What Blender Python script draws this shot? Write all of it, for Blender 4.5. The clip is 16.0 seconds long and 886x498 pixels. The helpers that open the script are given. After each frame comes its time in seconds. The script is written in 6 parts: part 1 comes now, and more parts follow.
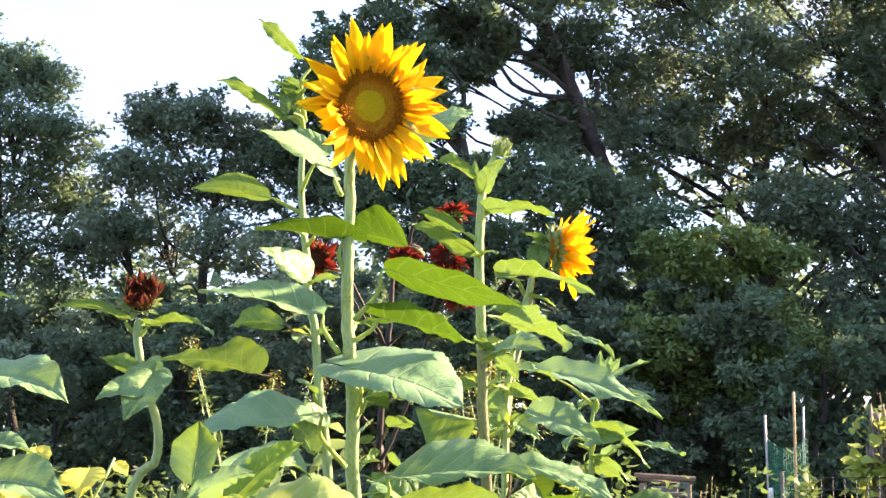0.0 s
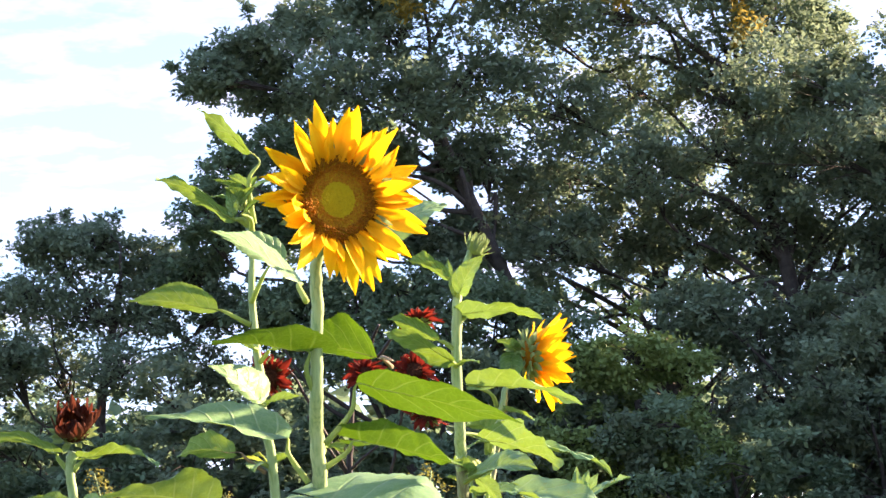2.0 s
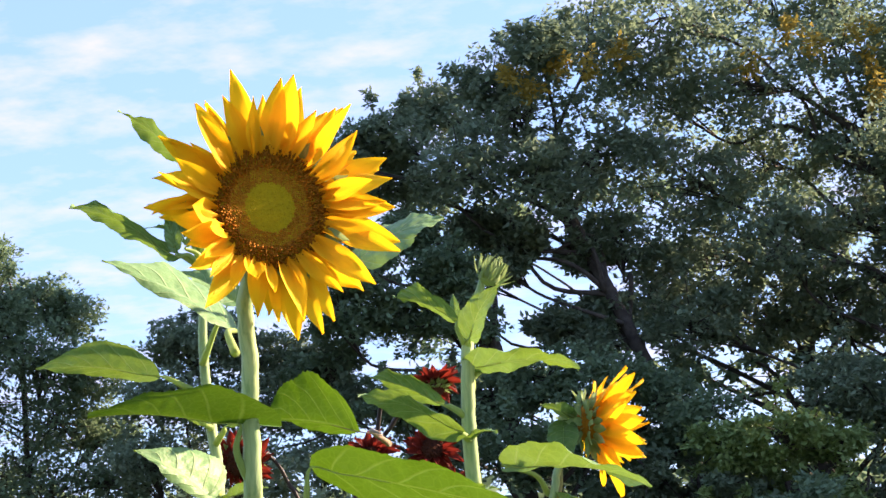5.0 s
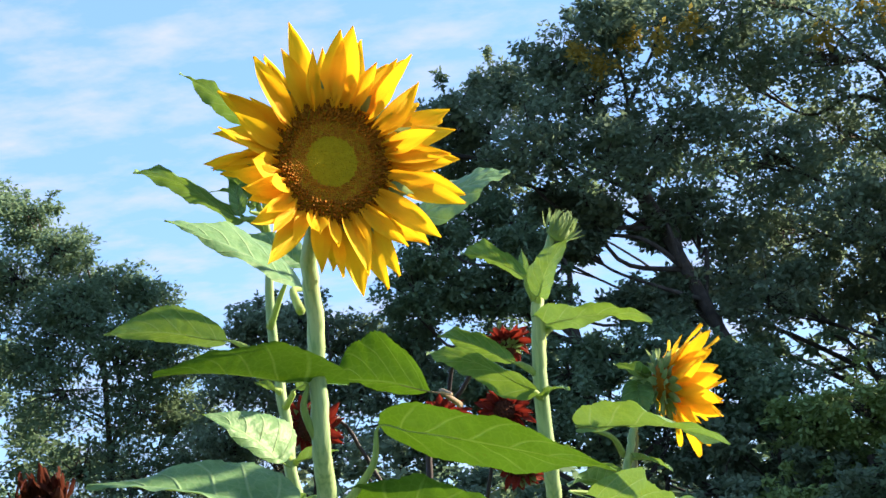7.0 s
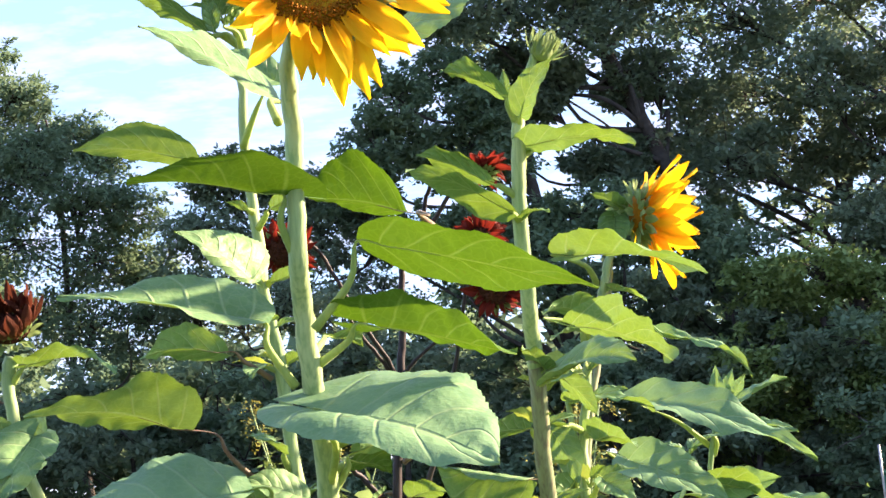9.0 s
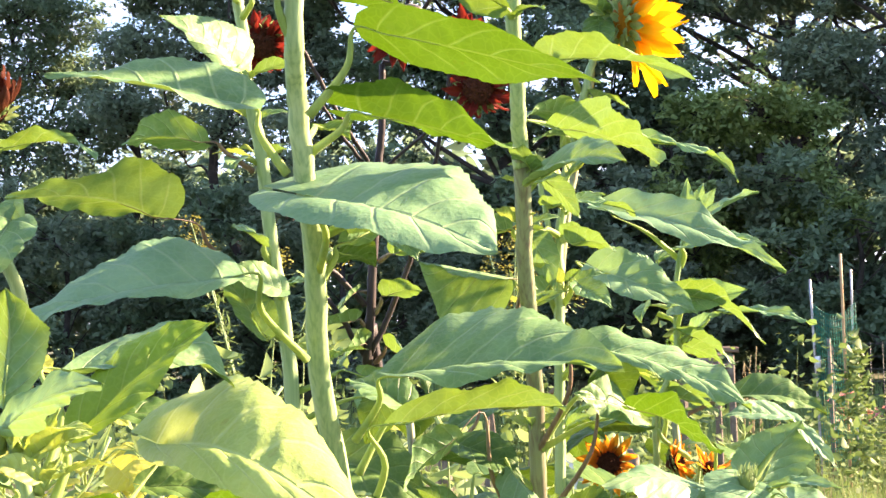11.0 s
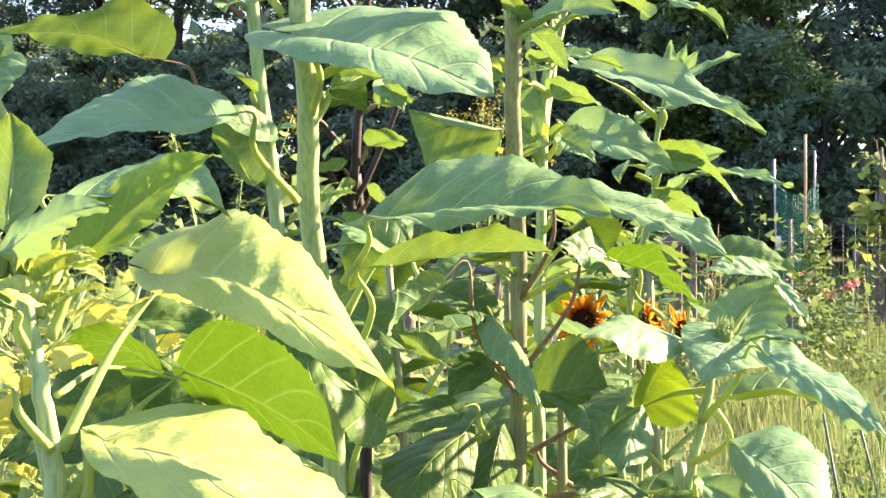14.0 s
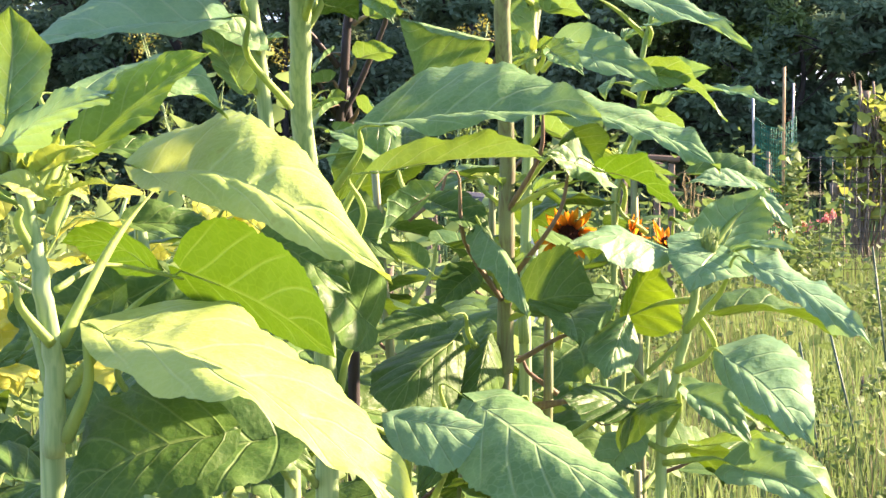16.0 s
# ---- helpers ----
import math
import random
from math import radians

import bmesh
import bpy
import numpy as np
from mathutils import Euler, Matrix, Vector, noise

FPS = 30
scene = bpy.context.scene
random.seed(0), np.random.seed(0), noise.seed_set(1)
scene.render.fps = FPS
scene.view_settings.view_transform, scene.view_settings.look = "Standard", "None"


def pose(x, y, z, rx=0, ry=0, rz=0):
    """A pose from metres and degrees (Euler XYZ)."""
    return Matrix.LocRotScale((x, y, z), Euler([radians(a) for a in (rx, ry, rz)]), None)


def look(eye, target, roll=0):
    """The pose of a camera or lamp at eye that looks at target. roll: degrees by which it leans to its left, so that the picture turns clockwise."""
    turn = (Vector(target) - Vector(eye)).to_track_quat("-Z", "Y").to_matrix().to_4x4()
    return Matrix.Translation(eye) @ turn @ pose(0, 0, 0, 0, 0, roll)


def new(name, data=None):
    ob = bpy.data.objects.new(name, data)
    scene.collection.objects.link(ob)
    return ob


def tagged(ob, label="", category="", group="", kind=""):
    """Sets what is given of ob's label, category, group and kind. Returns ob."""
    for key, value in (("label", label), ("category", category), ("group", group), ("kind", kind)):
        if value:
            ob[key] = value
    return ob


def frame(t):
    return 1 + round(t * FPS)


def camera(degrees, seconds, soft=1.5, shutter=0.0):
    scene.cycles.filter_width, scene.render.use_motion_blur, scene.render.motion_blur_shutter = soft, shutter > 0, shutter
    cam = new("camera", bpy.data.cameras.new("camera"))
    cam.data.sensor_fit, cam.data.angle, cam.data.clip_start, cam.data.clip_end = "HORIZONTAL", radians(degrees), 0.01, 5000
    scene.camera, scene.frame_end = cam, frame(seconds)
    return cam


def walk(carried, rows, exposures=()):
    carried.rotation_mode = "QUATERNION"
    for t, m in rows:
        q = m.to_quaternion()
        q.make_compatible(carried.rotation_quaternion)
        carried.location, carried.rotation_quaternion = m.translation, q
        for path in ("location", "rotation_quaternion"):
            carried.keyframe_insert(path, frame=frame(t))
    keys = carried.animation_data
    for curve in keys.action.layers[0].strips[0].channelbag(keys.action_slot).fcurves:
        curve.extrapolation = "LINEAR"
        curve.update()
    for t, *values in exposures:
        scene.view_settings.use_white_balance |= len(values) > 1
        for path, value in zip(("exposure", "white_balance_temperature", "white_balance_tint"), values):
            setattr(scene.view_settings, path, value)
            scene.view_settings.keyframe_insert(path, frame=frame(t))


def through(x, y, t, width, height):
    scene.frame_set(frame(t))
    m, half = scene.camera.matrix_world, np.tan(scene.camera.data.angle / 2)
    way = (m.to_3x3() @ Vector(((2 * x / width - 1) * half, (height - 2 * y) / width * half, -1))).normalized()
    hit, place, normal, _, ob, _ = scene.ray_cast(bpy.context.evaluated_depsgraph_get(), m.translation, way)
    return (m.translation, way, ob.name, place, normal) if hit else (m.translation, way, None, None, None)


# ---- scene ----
cam = camera(31.0, 16.0)
PATH = [
    (0, (0.187, -2.312, 1.686), (0.13, -0.327, 1.919), -0.3),
    (0.5, (0.176, -2.249, 1.711), (0.148, -0.267, 1.977), -1.2),
    (1, (0.132, -2.185, 1.718), (0.141, -0.209, 2.029), -2.0),
    (1.5, (0.078, -2.128, 1.71), (0.124, -0.16, 2.063), -2.6),
    (2, (0.073, -2.049, 1.709), (0.149, -0.086, 2.084), -2.8),
    (2.5, (0.131, -1.938, 1.725), (0.222, 0.022, 2.109), -2.8),
    (3, (0.158, -1.842, 1.715), (0.249, 0.118, 2.103), -2.9),
    (3.5, (0.143, -1.705, 1.721), (0.217, 0.253, 2.121), -3.2),
    (4, (0.151, -1.576, 1.724), (0.186, 0.378, 2.149), -3.7),
    (4.5, (0.208, -1.456, 1.749), (0.183, 0.49, 2.208), -4.0),
    (5, (0.238, -1.443, 1.754), (0.145, 0.493, 2.248), -4.2),
    (5.2, (0.235, -1.435, 1.757), (0.117, 0.497, 2.261), -4.1),
    (7.3, (0.241, -1.394, 1.732), (0.052, 0.543, 2.194), -4.8),
    (7.5, (0.236, -1.384, 1.730), (0.053, 0.557, 2.177), -4.8),
    (8, (0.228, -1.380, 1.724), (0.059, 0.571, 2.130), -4.4),
    (8.5, (0.225, -1.374, 1.715), (0.067, 0.588, 2.074), -4.1),
    (9, (0.215, -1.371, 1.705), (0.062, 0.600, 2.007), -3.9),
    (9.5, (0.205, -1.366, 1.697), (0.056, 0.614, 1.938), -3.7),
    (10, (0.190, -1.365, 1.686), (0.054, 0.622, 1.867), -3.3),
    (10.2, (0.183, -1.360, 1.684), (0.056, 0.630, 1.842), -3.2),
    (12.3, (0.141, -1.364, 1.669), (0.112, 0.636, 1.673), -0.6),
    (12.5, (0.139, -1.364, 1.667), (0.111, 0.636, 1.662), -0.6),
    (13, (0.137, -1.368, 1.662), (0.107, 0.631, 1.634), -0.6),
    (13.5, (0.139, -1.371, 1.657), (0.104, 0.628, 1.606), -0.7),
    (14, (0.135, -1.379, 1.652), (0.093, 0.62, 1.576), -0.7),
    (14.5, (0.132, -1.388, 1.647), (0.089, 0.609, 1.547), -0.6),
    (15, (0.132, -1.393, 1.641), (0.095, 0.603, 1.518), -0.6),
    (15.5, (0.127, -1.395, 1.635), (0.102, 0.6, 1.493), -0.5),
    (16, (0.122, -1.396, 1.627), (0.108, 0.598, 1.468), -0.4),
]
E0 = 2.44
walk(cam, [(t, look(eye, target, roll)) for t, eye, target, roll in PATH],
     [(0, E0 + 0.34, 6800, 29), (1.5, E0 + 0.24, 6750, 29), (3.5, E0 + 0.08, 6700, 33), (4.2, E0 - 0.02, 6500, 32), (5.0, E0 - 0.30, 6400, 27), (6.2, E0 - 0.50, 6100, 17), (7.3, E0 - 0.54, 5900, 13), (8.0, E0 - 0.38, 6050, 17),
      (8.8, E0 - 0.06, 6400, 24), (9.5, E0 + 0.22, 6550, 27), (10.2, E0 + 0.36, 6800, 28), (12.3, E0 + 0.44, 6800, 28), (14.0, E0 + 0.38, 6600, 27), (16.0, E0 + 0.25, 6600, 26)])

# ---- sky, sun ----
SUN_AZ, SUN_EL = 70.0, 26.0          # degrees from +y towards +x, and above the horizon
world = bpy.data.worlds.new("evening_sky")
scene.world = world
world.use_nodes = True
wt = world.node_tree
wt.nodes.clear()
w_out = wt.nodes.new("ShaderNodeOutputWorld")
w_bg = wt.nodes.new("ShaderNodeBackground")
w_sky = wt.nodes.new("ShaderNodeTexSky")
w_sky.sky_type = "NISHITA"
w_sky.sun_disc = False
w_sky.sun_elevation = radians(SUN_EL)
w_sky.sun_rotation = radians(SUN_AZ)
w_sky.air_density, w_sky.dust_density, w_sky.ozone_density = 1.0, 0.4, 2.2
w_co = wt.nodes.new("ShaderNodeTexCoord")
w_sep = wt.nodes.new("ShaderNodeSeparateXYZ")
w_h = wt.nodes.new("ShaderNodeMath")
w_h.operation = "ADD"
w_h.inputs[1].default_value = 0.12
w_div = wt.nodes.new("ShaderNodeVectorMath")
w_div.operation = "DIVIDE"
w_comb = wt.nodes.new("ShaderNodeCombineXYZ")
w_n = wt.nodes.new("ShaderNodeTexNoise")
w_n.inputs["Scale"].default_value = 6.0
w_n.inputs["Detail"].default_value = 7.0
w_n.inputs["Roughness"].default_value = 0.58
w_map = wt.nodes.new("ShaderNodeMapping")
w_map.inputs["Scale"].default_value = (1.1, 1.5, 1.0)
w_map.inputs["Location"].default_value = (0.35, 0.1, 0.0)
w_ramp = wt.nodes.new("ShaderNodeMapRange")
w_ramp.inputs["From Min"].default_value = 0.45
w_ramp.inputs["From Max"].default_value = 0.74
w_ramp.inputs["To Min"].default_value = 0.0
w_ramp.inputs["To Max"].default_value = 0.8
w_mix = wt.nodes.new("ShaderNodeMix")
w_mix.data_type = "RGBA"
w_mix.inputs[7].default_value = (3.3, 3.3, 4.0, 1)
w_haze = wt.nodes.new("ShaderNodeMix")
w_haze.data_type = "RGBA"
w_haze.inputs[0].default_value = 0.5
w_haze.inputs[7].default_value = (1.7, 3.0, 5.0, 1)
w_bg.inputs["Strength"].default_value = 0.072
for a, b in ((w_co.outputs["Generated"], w_sep.inputs[0]), (w_sep.outputs["Z"], w_h.inputs[0]),
             (w_h.outputs[0], w_comb.inputs[0]), (w_h.outputs[0], w_comb.inputs[1]), (w_h.outputs[0], w_comb.inputs[2]),
             (w_co.outputs["Generated"], w_div.inputs[0]), (w_comb.outputs[0], w_div.inputs[1]),
             (w_div.outputs[0], w_map.inputs[0]), (w_map.outputs[0], w_n.inputs["Vector"]),
             (w_n.outputs["Fac"], w_ramp.inputs["Value"]), (w_ramp.outputs[0], w_mix.inputs[0]),
             (w_sky.outputs[0], w_haze.inputs[6]), (w_haze.outputs[2], w_mix.inputs[6]), (w_mix.outputs[2], w_bg.inputs["Color"]), (w_bg.outputs[0], w_out.inputs[0])):
    wt.links.new(a, b)

sun_data = bpy.data.lights.new("sun", "SUN")
sun_data.energy, sun_data.angle, sun_data.color = 5.2, radians(1.6), (1.0, 0.80, 0.52)
sun = new("sun", sun_data)
sun_dir = Vector((math.sin(radians(SUN_AZ)) * math.cos(radians(SUN_EL)), math.cos(radians(SUN_AZ)) * math.cos(radians(SUN_EL)), math.sin(radians(SUN_EL))))
sun.matrix_world = look(sun_dir * 60, (0, 0, 0))

# ---- materials ----
class Nodes:
    """A node material under construction."""

    def __init__(self, name):
        self.mat = bpy.data.materials.new(name)
        self.mat.use_nodes = True
        self.nt = self.mat.node_tree
        self.nt.nodes.clear()
        self.out = self.nt.nodes.new("ShaderNodeOutputMaterial")

    def n(self, kind, **inputs):
        node = self.nt.nodes.new("ShaderNode" + kind)
        for key, value in inputs.items():
            self.put(node.inputs[key.replace("_", " ")], value)
        return node

    def put(self, socket, value):
        if isinstance(value, bpy.types.NodeSocket):
            self.nt.links.new(value, socket)
        else:
            socket.default_value = value

    def math(self, op, a, b=0.0, c=0.0, clamp=False):
        node = self.nt.nodes.new("ShaderNodeMath")
        node.operation, node.use_clamp = op, clamp
        for socket, value in zip(node.inputs, (a, b, c)):
            self.put(socket, value)
        return node.outputs[0]

    def mix(self, fac, a, b, blend="MIX"):
        node = self.nt.nodes.new("ShaderNodeMix")
        node.data_type, node.blend_type = "RGBA", blend
        self.put(node.inputs[0], fac)
        self.put(node.inputs[6], a if isinstance(a, bpy.types.NodeSocket) else (*a, 1))
        self.put(node.inputs[7], b if isinstance(b, bpy.types.NodeSocket) else (*b, 1))
        return node.outputs[2]

    def noise(self, scale, detail=4.0, rough=0.55, vector=None):
        node = self.n("TexNoise", Scale=scale, Detail=detail, Roughness=rough)
        if vector is not None:
            self.put(node.inputs["Vector"], vector)
        return node.outputs["Fac"]

    def range(self, value, lo, hi, to_lo=0.0, to_hi=1.0):
        node = self.n("MapRange")
        for key, v in (("Value", value), ("From Min", lo), ("From Max", hi), ("To Min", to_lo), ("To Max", to_hi)):
            self.put(node.inputs[key], v)
        return node.outputs[0]

    def bump(self, height, strength=0.4, distance=0.002):
        return self.n("Bump", Strength=strength, Distance=distance, Height=height).outputs[0]

    def random(self):
        return self.nt.nodes.new("ShaderNodeObjectInfo").outputs["Random"]

    def island(self):
        return self.nt.nodes.new("ShaderNodeNewGeometry").outputs["Random Per Island"]

    def done(self, color, rough=0.6, normal=None, translucent=0.0, trans_color=None, metal=0.0, spec=0.5, sheen=0.0):
        p = self.n("BsdfPrincipled", Roughness=rough, Metallic=metal)
        self.put(p.inputs["Base Color"], color if isinstance(color, bpy.types.NodeSocket) else (*color, 1))
        p.inputs["Specular IOR Level"].default_value = spec
        p.inputs["Sheen Weight"].default_value = sheen
        if normal is not None:
            self.put(p.inputs["Normal"], normal)
        shader = p.outputs[0]
        if translucent:
            t = self.nt.nodes.new("ShaderNodeBsdfTranslucent")
            tc = trans_color if trans_color is not None else color
            self.put(t.inputs["Color"], tc if isinstance(tc, bpy.types.NodeSocket) else (*tc, 1))
            m = self.n("MixShader", Fac=translucent)
            self.nt.links.new(shader, m.inputs[1])
            self.nt.links.new(t.outputs[0], m.inputs[2])
            shader = m.outputs[0]
        self.nt.links.new(shader, self.out.inputs[0])
        return self.mat


def leaf_material(name, dark, light, vein, through_color, translucent=0.42):
    """Sunflower blade: uv x runs from the base to the tip, uv y from edge to edge."""
    k = Nodes(name)
    uv = k.n("UVMap").outputs[0]
    sep = k.n("SeparateXYZ", Vector=uv)
    u, v = sep.outputs[0], sep.outputs[1]
    av = k.math("ABSOLUTE", k.math("MULTIPLY_ADD", v, 2.0, -1.0))
    wob = k.noise(3.0, 1.0, 0.5, uv)
    mid = k.range(av, 0.012, 0.04, 1.0, 0.0)
    slant = k.math("SUBTRACT", u, k.math("MULTIPLY", av, 0.30))
    saw = k.math("FRACT", k.math("ADD", k.math("MULTIPLY", slant, 5.0), k.math("MULTIPLY", wob, 0.24)))
    side = k.range(k.math("ABSOLUTE", k.math("SUBTRACT", saw, 0.5)), 0.012, 0.07, 1.0, 0.0)
    side = k.math("MULTIPLY", side, k.range(av, 0.65, 1.0, 1.0, 0.15))
    cross = k.math("ABSOLUTE", k.math("SUBTRACT", k.math("FRACT", k.math("ADD", k.math("MULTIPLY", k.math("ADD", u, k.math("MULTIPLY", av, 0.55)), 17.0), k.math("MULTIPLY", k.noise(9.0, 2.0, 0.5, uv), 1.6))), 0.5))
    small = k.range(cross, 0.0, 0.06, 0.04, 0.0)
    veins = k.math("MAXIMUM", k.math("MAXIMUM", mid, k.math("MULTIPLY", side, 0.85)), small)
    puff = k.range(k.math("ABSOLUTE", k.math("SUBTRACT", saw, 0.5)), 0.0, 0.4)
    co = k.n("TexCoord").outputs["Object"]
    blotch_dapple = k.noise(14.0, 5.0, 0.6, co)
    fine = k.noise(220.0, 3.0, 0.6, co)
    base = k.mix(k.range(blotch_dapple, 0.40, 0.62), dark, light)
    base = k.mix(k.math("MULTIPLY", k.random(), 0.35), base, light)
    base = k.mix(k.math("MULTIPLY", k.range(fine, 0.45, 0.75), 0.25), base, dark)
    spots = k.range(k.noise(55.0, 2.0, 0.5, co), 0.70, 0.76)
    base = k.mix(k.math("MULTIPLY", spots, 0.35), base, (0.16, 0.12, 0.03))
    net = k.n("TexVoronoi", Vector=co, Scale=105.0)
    net.feature = "DISTANCE_TO_EDGE"
    mesh = k.range(net.outputs["Distance"], 0.02, 0.10, 1.0, 0.0)
    base = k.mix(k.math("MULTIPLY", mesh, 0.16), base, vein)
    base = k.mix(k.math("MULTIPLY", veins, 0.55), base, vein)
    tr = k.mix(k.math("MULTIPLY", veins, 0.26), k.mix(k.range(blotch_dapple, 0.35, 0.65), through_color, tuple(0.7 * p + 0.3 * q for p, q in zip(through_color, light))), vein)
    cells = k.n("TexVoronoi", Vector=co, Scale=160.0).outputs["Distance"]
    height = k.math("ADD", k.math("MULTIPLY", puff, 0.22), k.math("MULTIPLY", cells, 0.10))
    height = k.math("ADD", height, k.math("MULTIPLY", k.noise(46.0, 4.0, 0.6, co), 0.75))
    height = k.math("SUBTRACT", height, k.math("MULTIPLY", veins, 0.4))
    return k.done(base, 0.46, k.bump(height, 0.6, 0.005), translucent, tr, spec=0.16)


def stem_material(name, a, b, streak, rough=0.55, through=0.12):
    """Fleshy stalk with fine lengthwise streaks, a hairy sheen and a few darker flecks."""
    k = Nodes(name)
    co = k.n("TexCoord").outputs["Object"]
    m = k.n("Mapping", Vector=co, Scale=(1.0, 1.0, 0.03)).outputs[0]
    lines = k.noise(260.0, 2.0, 0.5, m)
    big = k.noise(7.0, 3.0, 0.5, co)
    c = k.mix(k.range(big, 0.35, 0.65), a, b)
    c = k.mix(k.range(lines, 0.42, 0.66, 0.0, 0.7), c, streak)
    c = k.mix(k.range(k.noise(120.0, 2.0, 0.5, co), 0.70, 0.78, 0.0, 0.45), c, streak)
    hairs = k.noise(900.0, 2.0, 0.7, co)
    return k.done(c, rough, k.bump(k.math("ADD", lines, k.math("MULTIPLY", hairs, 0.5)), 0.4, 0.001), through, b, spec=0.3, sheen=0.12)


def petal_material(name, base, tip, deep):
    k = Nodes(name)
    uv = k.n("UVMap").outputs[0]
    sep = k.n("SeparateXYZ", Vector=uv)
    ridge = k.n("TexNoise", Vector=k.n("Mapping", Vector=uv, Scale=(0.6, 14.0, 1.0)).outputs[0], Scale=2.0, Detail=3.0).outputs["Fac"]
    c = k.mix(k.range(sep.outputs[0], 0.05, 0.55), base, tip)
    c = k.mix(k.range(ridge, 0.5, 0.72, 0.0, 0.5), c, deep)
    c = k.mix(k.math("MULTIPLY", k.random(), 0.3), c, deep)
    return k.done(c, 0.55, k.bump(ridge, 0.5, 0.003), 0.42, c, spec=0.15, sheen=0.0)


def mottled(name, a, b, scale=20.0, rough=0.7, bump=0.4, distance=0.003, translucent=0.0, metal=0.0, use_island=False, fine=None, spec=0.4):
    k = Nodes(name)
    co = k.n("TexCoord").outputs["Object"]
    n1 = k.noise(scale, 5.0, 0.6, co)
    n2 = k.noise((fine or scale * 9), 3.0, 0.6, co)
    c = k.mix(k.range(n1, 0.32, 0.68), a, b)
    if use_island:
        c = k.mix(k.math("MULTIPLY", k.island(), 0.75), c, b)
        c = k.mix(k.range(k.island(), 0.0, 0.25, 0.5, 0.0), c, a)
    else:
        c = k.mix(k.range(n2, 0.5, 0.75, 0.0, 0.35), c, a)
    return k.done(c, rough, k.bump(n2, bump, distance), translucent, b, metal=metal, spec=spec)


MAT_LEAF = leaf_material("sunflower_leaf", (0.078, 0.168, 0.072), (0.165, 0.290, 0.122), (0.35, 0.46, 0.23), (0.215, 0.350, 0.025), 0.22)
MAT_LEAF_PALE_SKYLIT = leaf_material("pale_skylit_leaf", (0.104, 0.212, 0.112), (0.168, 0.292, 0.150), (0.304, 0.408, 0.218), (0.25, 0.42, 0.08), 0.24)
MAT_LEAF_DEEP_SHADE = leaf_material("deep_shade_leaf", (0.035, 0.090, 0.023), (0.079, 0.150, 0.033), (0.200, 0.284, 0.095), (0.114, 0.202, 0.006), 0.24)
MAT_LEAF_YOUNG_SUNLIT = leaf_material("young_sunlit_leaf", (0.20, 0.30, 0.085), (0.36, 0.44, 0.12), (0.45, 0.54, 0.22), (0.44, 0.54, 0.06), 0.26)
MAT_STEM = stem_material("green_stem", (0.27, 0.40, 0.18), (0.40, 0.50, 0.22), (0.15, 0.27, 0.10))
MAT_STEM_RED = stem_material("purple_stem", (0.022, 0.017, 0.02), (0.05, 0.034, 0.036), (0.012, 0.009, 0.01))
MAT_STEM_BROWN = stem_material("brownish_stem", (0.17, 0.21, 0.10), (0.29, 0.34, 0.16), (0.12, 0.09, 0.07))
MAT_PETIOLE = stem_material("petiole", (0.27, 0.40, 0.10), (0.40, 0.50, 0.14), (0.20, 0.32, 0.08), through=0.35)
MAT_PETIOLE_RED = stem_material("reddish_petiole", (0.20, 0.13, 0.09), (0.24, 0.2, 0.1), (0.13, 0.07, 0.055))
MAT_PETAL = petal_material("yellow_petal", (0.81, 0.41, 0.003), (0.88, 0.57, 0.005), (0.81, 0.46, 0.003))
MAT_PETAL_RED = petal_material("crimson_petal", (0.108, 0.010, 0.006), (0.194, 0.022, 0.012), (0.058, 0.006, 0.006))
MAT_PETAL_ORANGE = petal_material("orange_petal", (0.45, 0.07, 0.008), (0.85, 0.36, 0.02), (0.62, 0.15, 0.01))
MAT_BRACT = mottled("bract_green", (0.13, 0.22, 0.06), (0.25, 0.34, 0.13), 60.0, 0.6, 0.4, 0.001, 0.3)
MAT_FLORET_BROWN = mottled("brown_floret", (0.15, 0.052, 0.005), (0.32, 0.13, 0.008), 300.0, 0.8, 0.3, 0.001, 0.0, use_island=True, spec=0.08)
MAT_FLORET_ORANGE = mottled("orange_floret", (0.19, 0.075, 0.005), (0.32, 0.145, 0.008), 300.0, 0.8, 0.3, 0.001, 0.0, use_island=True, spec=0.08)
MAT_FLORET_GREEN = mottled("green_floret", (0.23, 0.18, 0.003), (0.31, 0.25, 0.004), 200.0, 0.75, 0.3, 0.001, 0.0, use_island=True, spec=0.08)
MAT_FLORET_DARK = mottled("dark_floret", (0.02, 0.008, 0.006), (0.07, 0.025, 0.015), 200.0, 0.85, 0.3, 0.001, 0.0, use_island=True, spec=0.08)
MAT_BARK = mottled("bark", (0.03, 0.026, 0.022), (0.08, 0.07, 0.06), 6.0, 0.9, 0.8, 0.03)
MAT_TREE_LEAF = mottled("oak_foliage", (0.082, 0.137, 0.084), (0.19, 0.262, 0.165), 0.6, 0.7, 0.2, 0.01, 0.42, use_island=True, spec=0.2)
MAT_TREE_LEAF_LIGHT = mottled("light_foliage", (0.086, 0.154, 0.042), (0.211, 0.307, 0.096), 0.6, 0.6, 0.2, 0.01, 0.32, use_island=True)
MAT_TREE_LEAF_BLUE = mottled("dark_foliage", (0.074, 0.138, 0.086), (0.168, 0.252, 0.144), 0.6, 0.7, 0.2, 0.01, 0.40, use_island=True, spec=0.15)
MAT_TREE_SUN_GOLD = mottled("sunlit_gold_foliage", (0.18, 0.15, 0.035), (0.42, 0.33, 0.07), 0.8, 0.7, 0.2, 0.01, 0.35, use_island=True, spec=0.15)
